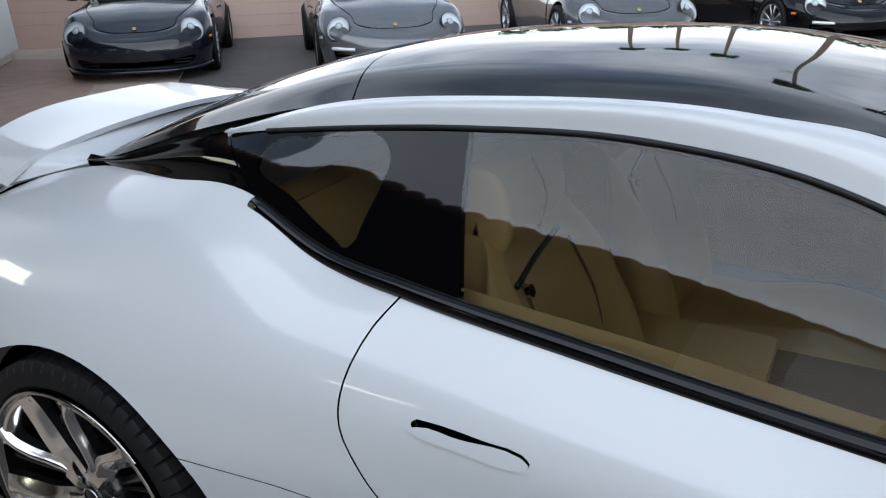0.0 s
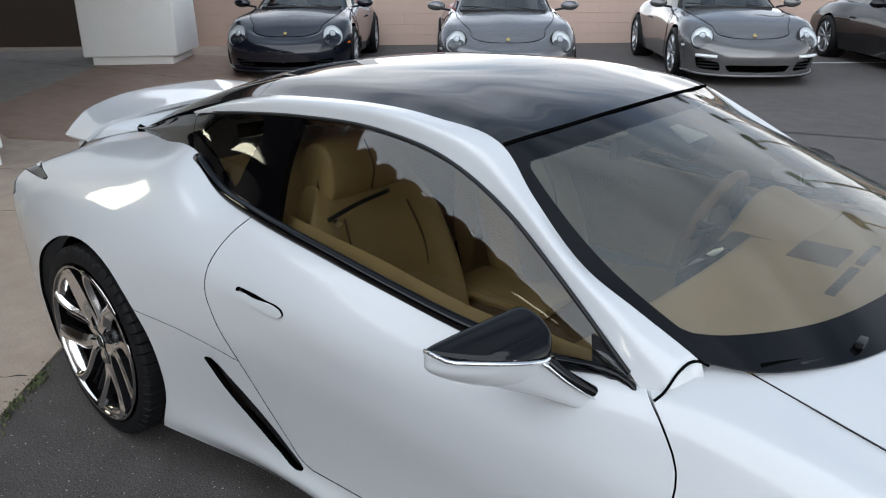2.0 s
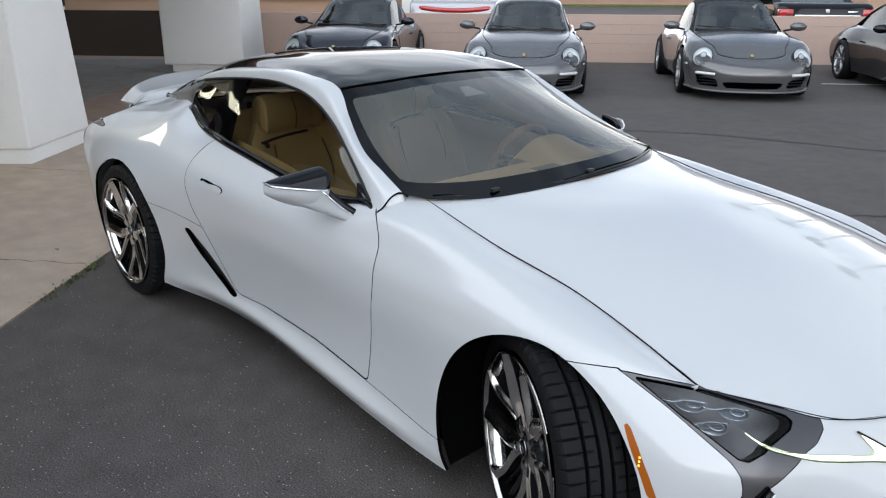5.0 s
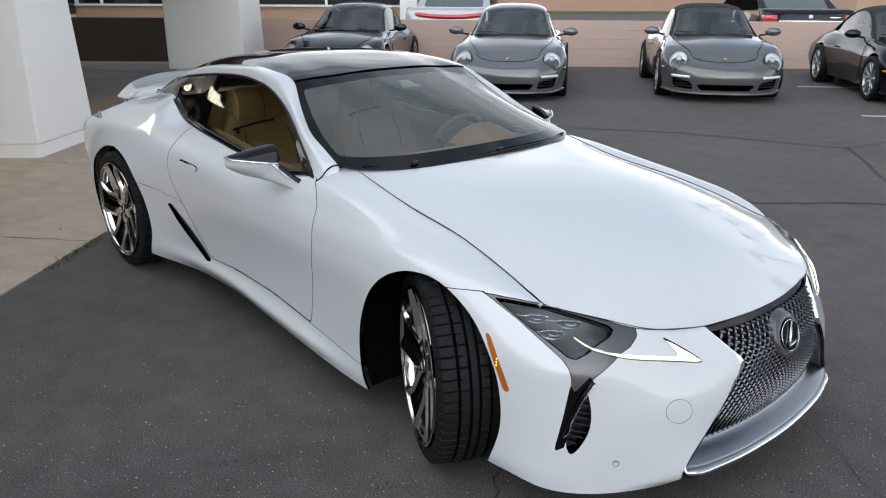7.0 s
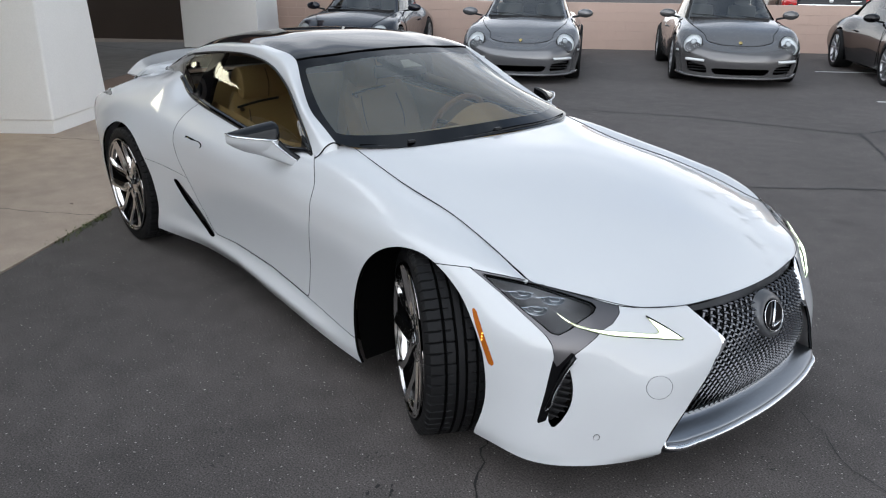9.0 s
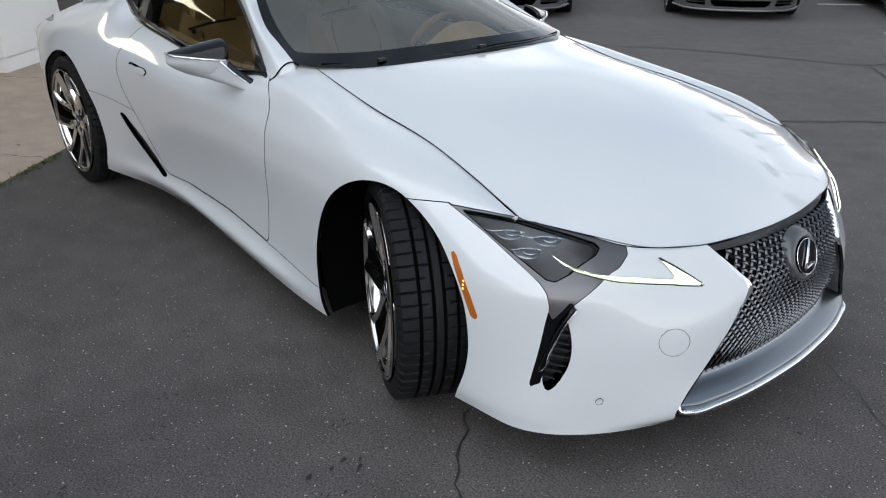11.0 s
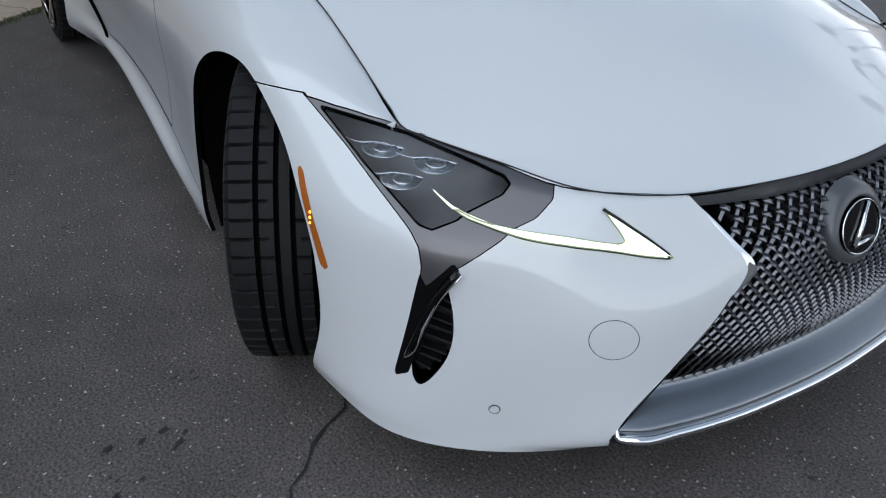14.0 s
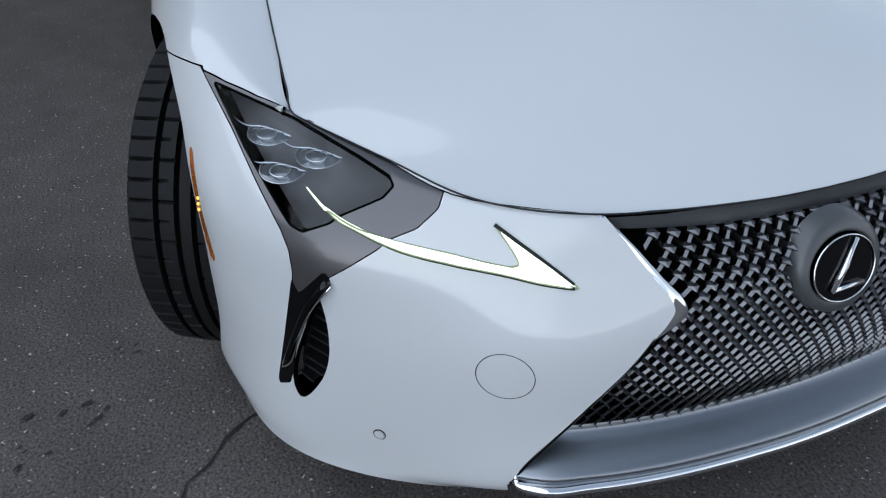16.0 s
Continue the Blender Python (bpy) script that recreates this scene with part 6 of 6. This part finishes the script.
S0 = [(-3.4, 0, 0.256), (-3.36, 0.5, 0.256), (-3.12, 0.78, 0.21), (-2.75, 0.83, 0.181), (-2.35, 0.86, 0.176), (-1.7, 0.83, 0.176), (-1.0, 0.81, 0.176), (-0.4, 0.83, 0.176), (0, 0.84, 0.17), (0.38, 0.82, 0.153), (0.62, 0.7, 0.142), (0.78, 0.45, 0.136), (0.83, 0.2, 0.136), (0.84, 0, 0.136)]
S1 = [(-3.46, 0, 0.429), (-3.42, 0.5, 0.429), (-3.17, 0.82, 0.398), (-2.78, 0.885, 0.367), (-2.35, 0.905, 0.367), (-1.7, 0.855, 0.349), (-1.0, 0.838, 0.349), (-0.4, 0.86, 0.367), (0, 0.878, 0.388), (0.36, 0.86, 0.388), (0.62, 0.745, 0.367), (0.8, 0.5, 0.349), (0.865, 0.22, 0.349), (0.88, 0, 0.349)]
S2 = [(-3.44, 0, 0.594), (-3.4, 0.5, 0.594), (-3.16, 0.8, 0.594), (-2.78, 0.88, 0.614), (-2.35, 0.9, 0.634), (-1.7, 0.855, 0.614), (-1.0, 0.845, 0.594), (-0.4, 0.855, 0.594), (0, 0.872, 0.594), (0.32, 0.86, 0.574), (0.55, 0.765, 0.538), (0.74, 0.54, 0.491), (0.82, 0.25, 0.465), (0.835, 0, 0.46)]
S3 = [(-3.3, 0, 0.735), (-3.26, 0.46, 0.735), (-3.05, 0.68, 0.755), (-2.75, 0.76, 0.785), (-2.35, 0.79, 0.815), (-1.7, 0.775, 0.815), (-1.0, 0.775, 0.805), (-0.45, 0.775, 0.775), (-0.02, 0.8, 0.755), (0.25, 0.765, 0.724), (0.43, 0.665, 0.659), (0.6, 0.47, 0.584), (0.705, 0.25, 0.527), (0.72, 0, 0.517)]
S4 = [(-3.05, 0, 0.855), (-3.0, 0.4, 0.855), (-2.85, 0.56, 0.865), (-2.6, 0.62, 0.875), (-2.3, 0.66, 0.875), (-1.7, 0.7, 0.865), (-1.05, 0.71, 0.855), (-0.55, 0.66, 0.84), (-0.05, 0.62, 0.793), (0.18, 0.555, 0.745), (0.36, 0.475, 0.684), (0.52, 0.44, 0.605), (0.627, 0.25, 0.564), (0.648, 0, 0.558)]
HOOD9 = [[(-0.62, 0, 0.88), (-0.62, 0.3, 0.872), (-0.6, 0.5, 0.86), (-0.55, 0.66, 0.842)], [(-0.2, 0, 0.84), (-0.2, 0.25, 0.832), (-0.14, 0.46, 0.813), (-0.05, 0.62, 0.795)], [(0.2, 0, 0.755), (0.2, 0.22, 0.752), (0.19, 0.4, 0.75), (0.18, 0.555, 0.747)], [(0.4, 0, 0.681), (0.4, 0.19, 0.681), (0.385, 0.35, 0.683), (0.36, 0.475, 0.686)], [(0.55, 0, 0.605), (0.55, 0.17, 0.605), (0.545, 0.31, 0.606), (0.52, 0.44, 0.607)], [(0.648, 0, 0.56), (0.646, 0.08, 0.56), (0.641, 0.16, 0.562), (0.627, 0.25, 0.566)]]
TOP9 = [[(-0.5, 0, 0.865), (-0.52, 0.35, 0.855), (-0.6, 0.58, 0.84), (-0.7, 0.66, 0.835)], [(-0.86, 0, 1.088), (-0.88, 0.32, 1.076), (-0.93, 0.52, 1.04), (-0.99, 0.59, 1.016)], [(-1.2, 0, 1.272), (-1.21, 0.3, 1.26), (-1.24, 0.47, 1.224), (-1.28, 0.535, 1.194)], [(-1.65, 0, 1.325), (-1.65, 0.29, 1.313), (-1.65, 0.45, 1.278), (-1.66, 0.52, 1.23)], [(-2.2, 0, 1.26), (-2.2, 0.28, 1.248), (-2.2, 0.45, 1.206), (-2.2, 0.53, 1.147)], [(-2.75, 0, 1.028), (-2.75, 0.28, 1.016), (-2.72, 0.46, 0.981), (-2.68, 0.56, 0.933)], [(-3.1, 0, 0.815), (-3.1, 0.28, 0.815), (-3.05, 0.45, 0.815), (-3.0, 0.55, 0.815)]]


def sports_car(m, k, body, label, lights, soft=False, spokes=WHEELSILVER, low="split"):
    """A rounded rear-engined coupe; lights: round or drop-shaped head lamps."""
    car = tagged(empty("parked_sports_car"), label, "car", "parked sports cars")
    c0 = np.array([-1.3, 0, .6])
    shell = outward(right(net([r + [(x, -y, z) for x, y, z in r[-2:-4:-1]] for r in (S0, S1, S2, S3, S4)], .05, 6)), c0)
    shell = clip(shell, shell[0][:, 1])
    for x in (0, -2.35):
        shell = keep_out(shell, circle_xz(shell, x, .325, .355))
    front = clip(shell, -(shell[0][:, 0] - .30))
    rear = clip(shell, shell[0][:, 0] - .30)
    for s in (rear, mirror(rear)):
        fix(link("body_side", *s, body, car), .01)
    # nose with its openings
    if low == "split":
        holes = [[(0, -.40, .262), (0, -.36, .175), (0, .1, .17), (0, .1, .262)], [(0, -.74, .345), (0, -.70, .20), (0, -.44, .18), (0, -.47, .285)]]
    else:
        holes = [[(0, -.70, .295), (0, -.60, .19), (0, .1, .175), (0, .1, .245), (0, -.35, .252)]]
    for h in holes:
        front = keep_out(front, region(front, h, YZ))
    fix(link("nose", *join(front, mirror(front)), body, car), .02)
    part("intake_back", box(.40, .58, -.66, .66, .15, .37, .02), LINER, car, "black intake")
    for z in ((.225, .262, .30) if low == "split" else (.21, .245)):
        for s in (-1, 1):
            link("intake_slat", *tube(curve([(.74, s * .42, z), (.70, s * .57, z), (.62, s * .69, z)], .05), .009, 6), SATIN, car)
    bon = outward(net(whole(list(zip(*HOOD9))), .04, 6), c0)
    fix(link("bonnet", *bon, body, car), .008)
    b_edge = curve([(x, -y, z + .001) for x, y, z in [r[3] for r in HOOD9] + [HOOD9[-1][k] for k in (2, 1, 0)]], .04)
    link("bonnet_gap", *tube(np.vstack([b_edge, (b_edge * (1, -1, 1))[::-1][1:]]), .0032, 5), LINER, car)
    top = outward(net(whole(list(zip(*TOP9))), .04, 6), c0)
    f = top[0][:, 0]
    lim = np.interp(abs(top[0][:, 1]), [0, .3, .47, .54], [-1.20, -1.21, -1.24, -1.28])
    wide = np.interp(f, [-1.25, -.99, -.70, -.5], [.50, .55, .615, .66])
    edge_g = np.maximum(lim + .02 - f, abs(top[0][:, 1]) - wide)
    link("windscreen", *clip(top, edge_g), PARKGLASS, car, "clear windscreen").visible_shadow = False
    fix(link("roof", *clip(top, -edge_g), SOFT if soft else body, car, "black soft top" if soft else ""), .015)
    sg = [[(x, y + .005, z) for x, y, z in ((-.72, .675, .842), (-1.2, .70, .856), (-1.8, .69, .862), (-2.35, .64, .871))], [(-1.0, .60, 1.024), (-1.30, .545, 1.19), (-1.8, .535, 1.212), (-2.25, .57, 1.056)]]
    sg_m = outward(right(net(sg, .05, 5)), c0)
    for s in (sg_m, mirror(sg_m)):
        link("side_window", *s, PARKGLASS, car, "side glass").visible_shadow = False
    tub("cabin", -2.5, -.75, -.62, .62, .3, .80, CABIN, .03, car)
    for y in (-.34, .34):
        tub("seat", -1.75, -1.58, y - .22, y + .22, .6, 1.02, CABIN, .06, car, "dim front seat")
        tub("headrest", -1.76, -1.64, y - .12, y + .12, 1.02, 1.16, CABIN, .04, car)
    tub("dash", -.98, -.68, -.6, .6, .72, .855, CABIN, .04, car)
    tub("inner_mirror", -1.16, -1.13, -.10, .10, 1.14, 1.20, SATIN, .01, car)
    for s in (-1, 1):
        # head lamps
        tall = .146 if lights == "round" else .150
        Q = Matrix.Translation((.590, s * .655, .572)) @ pose(0, 0, 0, 0, 56, s * 24)
        lobe = lambda a: 1 if lights == "round" else 1 + .52 * math.exp(-(math.remainder(a + s * .78, 2 * math.pi) / .48) ** 2)
        ell = lambda k, z: [tuple(Q @ Vector((tall * k * lobe(a) * math.cos(a), .130 * k * lobe(a) * math.sin(a), z))) for a in np.linspace(0, 2 * math.pi, 61)]
        aim = np.array(Q @ Vector((0, 0, -.4)))
        lamp = link("head_lamp", *outward(net([ell(1.06, -.035), ell(1.06, .004), ell(.99, .010)], .03, 3), aim), SATIN if lights == "round" else body, car, "oval clear head lamp" if lights == "round" else "clear drop-shaped head lamp")
        link("reflector", *outward(net([ell(1.0, .008), ell(.82, -.012), ell(.5, -.024), ell(.02, -.026)], .03, 3), aim), REFLECTOR, lamp, "silver reflector bowl")
        for dx, r_ in ((.035, .040), (-.048, .026)):
            bm = bmesh.new()
            bmesh.ops.create_uvsphere(bm, u_segments=16, v_segments=10, radius=r_, matrix=Q @ Matrix.Translation((-dx, 0, -.006)) @ Matrix.Diagonal((1, 1, .6, 1)))
            part("lamp_bulb", bm, CLEAR, lamp)
            link("bulb_ring", *tube([tuple(Q @ Vector((-dx + r_ * 1.08 * math.cos(a), r_ * 1.08 * math.sin(a), -.004))) for a in np.linspace(0, 2 * math.pi, 25)[:-1]], .003, 6, True), GREY, lamp)
        link("lens", *outward(net([ell(1.0, .010), ell(.86, .030), ell(.5, .044), ell(.02, .047)], .03, 3), aim), LENSGLASS, lamp, "clear lens").visible_shadow = False
        if lights != "round":
            bm = bmesh.new()
            bmesh.ops.create_uvsphere(bm, u_segments=16, v_segments=10, radius=.034, matrix=Q @ Matrix.Translation((.105, -s * .092, -.002)) @ Matrix.Diagonal((1, 1, .6, 1)))
            part("turn_lamp", bm, CLEAR, lamp)
        else:
            link("daytime_lamp", *tube(curve([(.690, s * .735, .372), (.765, s * .62, .366), (.805, s * .50, .360)], .04), .034, 10, flatten=.62), CLEAR, car, "clear bumper lamp")
        bm = box(-.035, .035, -.012, .012, -.014, .014, .006)
        o = part("side_marker", bm, ORANGE if body is BLACKP or lights != "round" else CLEAR, car)
        o.matrix_local = pose(.43, s * .838, .47, 0, 0, -s * 24)
        # mirrors
        bm = bmesh.new()
        bmesh.ops.create_uvsphere(bm, u_segments=16, v_segments=10, radius=.11, matrix=Matrix.Translation((-.80, s * .93, .915)) @ Matrix.Diagonal((.62, 1.12, .60, 1)))
        mr_ = part("door_mirror", bm, body, car)
        link("mirror_foot", *tube([(-.82, s * .90, .885), (-.84, s * .73, .85)], .026, 8, flatten=.6), SATIN, mr_)
        # door lines and handle
        dl = curve([(-.50, s * .862, .255), (-.47, s * .868, .50), (-.55, s * .805, .755), (-.68, s * .70, .846)], .06)
        link("door_gap", *tube(dl, .004, 5), LINER, car)
        link("door_handle", *tube([(-1.62, s * .858, .665), (-1.78, s * .862, .67)], .014, 8), body, car)
        # wheels
        for x, w in ((0, .235), (-2.35, .295)):
            h = empty("wheel")
            h.parent = car
            h.matrix_local = pose(x, s * (.775 if x == 0 else .785), .322, 0, 0, 0 if s < 0 else 180)
            t = w / 2
            link("tyre", *lathe([(.235, -t * .8), (.25, -t * .95), (.29, -t), (.315, -t * .9), (.322, -t * .7), (.322, t * .7), (.31, t * .95), (.24, t * .8)], 40), RUBBER, h)
            link("rim", *lathe([(.240, -t * .88), (.228, -t * .86), (.222, -t * .6), (.215, 0), (.225, t * .8)], 40), spokes, h)
            link("hub", *lathe([(.001, -t * .72), (.035, -t * .72), (.055, -t * .6), (.06, 0)], 20), spokes, h)
            link("brake_disc", *lathe([(.05, -.005), (.16, -.005), (.16, .01)], 32), DISC, h)
            for q in range(5):
                for d in (-9, 9):
                    a, b = radians(72 * q + 90 + d * .6), radians(72 * q + 90 + d * 1.6)
                    link("spoke", *tube([(.04 * math.cos(a), -t * .68, .04 * math.sin(a)), (.13 * math.cos(b), -t * .70, .13 * math.sin(b)), (.225 * math.cos(b), -t * .80, .225 * math.sin(b))], (.018, .014, .017), 6), spokes, h)
        a_ = [math.pi * q / 14 for q in range(-2, 17)]
        for x in (0, -2.35):
            arc = [(x + .362 * math.cos(t_), .325 + .362 * math.sin(t_)) for t_ in a_]
            V = [(px, s * y, pz) for y in (.86, .5) for px, pz in arc]
            n = len(arc)
            link("arch_liner", V, [(i, i + 1, n + i + 1, n + i) for i in range(n - 1)], LINER, car)
    part("cowl", prism([(-.64, -.60), (-.50, -.56), (-.44, -.3), (-.42, 0), (-.44, .3), (-.50, .56), (-.64, .60), (-.56, .3), (-.54, 0), (-.56, -.3)], .82, .879), SATIN, car, "black windscreen cowl")
    for y in (-.3, .12):
        link("wiper", *tube([(-.50, y + .3, .874), (-.60, y, .906), (-.62, y - .28, .918)], .008, 5), SATIN, car)
    bm = bmesh.new()
    bmesh.ops.create_uvsphere(bm, u_segments=12, v_segments=8, radius=.03, matrix=Matrix.Translation((.588, 0, .600)) @ pose(0, 0, 0, 0, 28) @ Matrix.Diagonal((1.1, .85, .25, 1)))
    part("badge", bm, GOLD, car, "small gold badge")
    link("front_splitter", *tube(curve([(.40, -.83, .165), (.66, -.70, .145), (.82, -.42, .135), (.86, 0, .133), (.82, .42, .135), (.66, .70, .145), (.40, .83, .165)], .06), .022, 8, flatten=.8), body, car)
    part("undertray", prism([(-3.2, -.7), (-3.2, .7), (.4, .78), (.7, .5), (.7, -.5), (.4, -.78)], .14, .17), LINER, car)
    car.matrix_world = m @ Matrix.Scale(k, 4)
    return car


BLUEBLACK = paint("dark_blue_paint", (0.005, 0.006, 0.012), 0.0, 0.8, 0.2)
GREYMET = paint("meteor_grey_paint", (0.125, 0.125, 0.13), 0.45, 0.9)
GREYMET2 = paint("slate_grey_paint", (0.11, 0.107, 0.107), 0.45, 0.9)
BLACKP = paint("black_paint", (0.003, 0.003, 0.004), 0.0, 0.6, 0.1)
sports_car(pose(-9.79, 5.40, 0, 0, 0, -50), 1.04, BLUEBLACK, "dark blue parked sports coupe facing the apron", "drop", low="wide")
sports_car(pose(-6.88, 6.75, 0, 0, 0, -49.5), 1.045, GREYMET, "grey metallic parked sports coupe by the wall", "round")
sports_car(pose(-4.59, 9.18, 0, 0, 0, -51), 1.06, GREYMET2, "darker grey parked convertible with black roof", "round", soft=True)
sports_car(pose(-2.06, 11.12, 0, 0, 0, -50), 1.05, BLACKP, "black parked convertible with silver wheels", "round", soft=True)


SALOONGLASS = material("saloon_window", (0.06, 0.07, 0.068), 0.05, 0, 1.0)

# ---- two saloons behind the wall, seen from the back ----
def saloon(m, body, label, band):
    car = tagged(empty("parked_saloon"), label, "car", "parked saloons")
    c0 = np.array([0, 0, .6])
    low_ = [[(2.3, y, .35), (2.36, y * 1.0, .6), (2.30, y * .99, 1.0), (1.55, y * .92, 1.06)] for y in (-.90, -.86, -.5, 0, .5, .86, .90)]
    low_[0] = [(2.05, -.92, .35), (2.10, -.93, .6), (2.05, -.92, .98), (1.5, -.86, 1.05)]
    low_[-1] = [(x, -y, z) for x, y, z in low_[0]]
    fix(link("tail", *outward(net(low_, .05, 6), c0), body, car), .01)
    for s in (-1, 1):
        sd = [[(2.05, s * .92, z_) if k == 0 else (x, s * w, z_) for k, (x, w) in enumerate(((2.05, .92), (1.2, .95), (0, .95), (-1.2, .93), (-2.2, .80)))] for z_ in (.25, .6)]
        sd.append([(2.05, s * .92, .93), (1.2, s * .90, .98), (0, s * .88, .98), (-1.2, s * .86, .93), (-2.2, s * .72, .8)])
        fix(link("body_side", *outward(net(sd, .1, 5), c0), body, car), .01)
        for x in (1.4, -1.45):
            link("tyre", *lathe([(.2, -.10), (.30, -.11), (.33, -.08), (.33, .08), (.30, .11), (.2, .10)], 28), RUBBER, car).matrix_local = pose(x, s * .84, .33)
    green = [[(1.62, y * .80, 1.05), (.95, y * .68, 1.38), (.2, y * .66, 1.44), (-.6, y * .68, 1.36), (-1.4, y * .82, .95)] for y in (-1, -.9, -.5, 0, .5, .9, 1)]
    g_ = outward(net(green, .05, 6), c0)
    rear_w = np.maximum(.98 - g_[0][:, 0], abs(g_[0][:, 1]) - .62)
    link("rear_window", *clip(g_, rear_w), SALOONGLASS, car, "grey rear window")
    fix(link("roof", *clip(g_, -rear_w), body, car), .01)
    RED_ = material("red_tail_lens", (0.42, 0.012, 0.015), 0.15, 0, 1.0)
    if band:
        link("tail_lamp", *tube(curve([(2.10, -.88, .89), (2.29, -.72, .93), (2.335, -.35, .90), (2.345, 0, .89), (2.335, .35, .90), (2.29, .72, .93), (2.10, .88, .89)], .05), (.048), 8), RED_, car, "full-width red tail lamp")
        tub("lettering_bar", 2.345, 2.372, -.17, .17, .80, .835, CHROME, .003, car, "silver lettering strip")
    else:
        for s in (-1, 1):
            tub("tail_lamp", 2.20, 2.37, s * .78 - .13, s * .78 + .13, .80, .97, RED_, .03, car, "red tail lamp")
        tub("chrome_strip", 2.335, 2.362, -.62, .62, .825, .86, CHROME, .004, car)
        tub("badge", 2.30, 2.345, -.04, .04, .90, .97, CLEAR, .015, car)
        tub("lettering_bar", 2.30, 2.34, .38, .58, .90, .93, CHROME, .003, car)
    for s in (-1, 1):
        bm = bmesh.new()
        bmesh.ops.create_uvsphere(bm, u_segments=12, v_segments=8, radius=.11, matrix=Matrix.Translation((-.75, s * 1.02, 1.0)) @ Matrix.Diagonal((.5, 1.1, .75, 1)))
        part("door_mirror", bm, BLACKP, car)
    car.matrix_world = m @ Matrix.Scale(1.12, 4)
    return car


a_w = math.degrees(math.atan2(WN.y, WN.x))
x1, y1 = along(7.05, -3.28)
saloon(pose(x1, y1, 0, 0, 0, a_w - 4), paint("light_grey_paint", (.42, .42, .43), .3), "light grey saloon parked tail to the wall", True)
x2, y2 = along(14.9, -3.28)
saloon(pose(x2, y2, 0, 0, 0, a_w), BLACKP, "black saloon parked tail to the wall", False)

# ---- palms across the street ----
PALMTRUNK = material("palm_bark", (.14, .11, .08), .9, vary=.25, scale=3, bump=.5, fine=20)
FROND = material("palm_frond", (.045, .075, .02), .6, vary=.3, scale=2)
for k, (az, el, d) in enumerate((((-.267, .926), .277, 36), ((-.199, .945), .268, 39), ((-.125, .949), .302, 34), ((-.006, .941), .36, 27), ((.143, .92), .39, 25))):
    px, py, pz = -1.6 + az[0] * d, -.2 + az[1] * d, 1.3 + el * d
    rnd = random.Random(70 + k)
    palm = tagged(empty("palm_tree"), "tall fan palm with a ragged green crown", "tree", "palms across the street")
    bend = rnd.uniform(-.4, .4)
    tr = curve([(px + bend, py, 0), (px + bend * .5, py, pz * .5), (px, py, pz)], .6)
    link("trunk", *tube(tr, np.linspace(.16, .08, len(tr)), 10), PALMTRUNK, palm)
    V, F = [], []
    for q in range(80):
        a, e = rnd.uniform(0, 6.283), rnd.uniform(-.6, .8)
        L_ = rnd.uniform(.6, 1.05)
        dirv = np.array([math.cos(a) * math.cos(e), math.sin(a) * math.cos(e), math.sin(e)])
        side_v = np.array([-math.sin(a), math.cos(a), 0])
        base_ = np.array([px, py, pz])
        for j in range(9):
            t = (j - 4) / 4
            tip_ = base_ + dirv * L_ * (1 - .25 * abs(t)) + side_v * t * .55 * L_ + (0, 0, -.25 * L_ * (1 + abs(t)) * .5)
            m_ = base_ + dirv * L_ * .55 + side_v * t * .22 * L_
            w_v = side_v * .06 + np.array([0, 0, .05])
            i0 = len(V)
            V += [base_, m_ - w_v, tip_, m_ + w_v]
            F.append((i0, i0 + 1, i0 + 2, i0 + 3))
    link("crown", V, F, FROND, palm, smooth=False)

# low trees behind the far wall, as leaf clumps
rnd = random.Random(91)
V, F = [], []
for k in range(16):
    a_ = -.42 + .05 * k + rnd.uniform(-.015, .015)
    cx, cy, rz_, ry_ = -1.6 + 50 * a_, 49 + rnd.uniform(-2, 2), rnd.uniform(1.3, 2.2), rnd.uniform(1.3, 2.0)
    for q in range(240):
        d_ = np.array([rnd.gauss(0, 1), rnd.gauss(0, 1), rnd.gauss(0, 1)])
        d_ *= rnd.uniform(.55, 1.05) / np.linalg.norm(d_)
        p_ = np.array([cx + d_[0] * ry_, cy + d_[1] * ry_, 4.0 + d_[2] * rz_])
        e1, e2 = (np.array([rnd.uniform(-1, 1) for _ in range(3)]) * .32 for _ in range(2))
        i0 = len(V)
        V += [p_ - e1, p_ + e2, p_ + e1, p_ - e2]
        F.append((i0, i0 + 1, i0 + 2, i0 + 3))
tagged(link("far_foliage", V, F, FROND, None, "dark green trees behind the far wall", smooth=False), category="trees", kind="stuff")
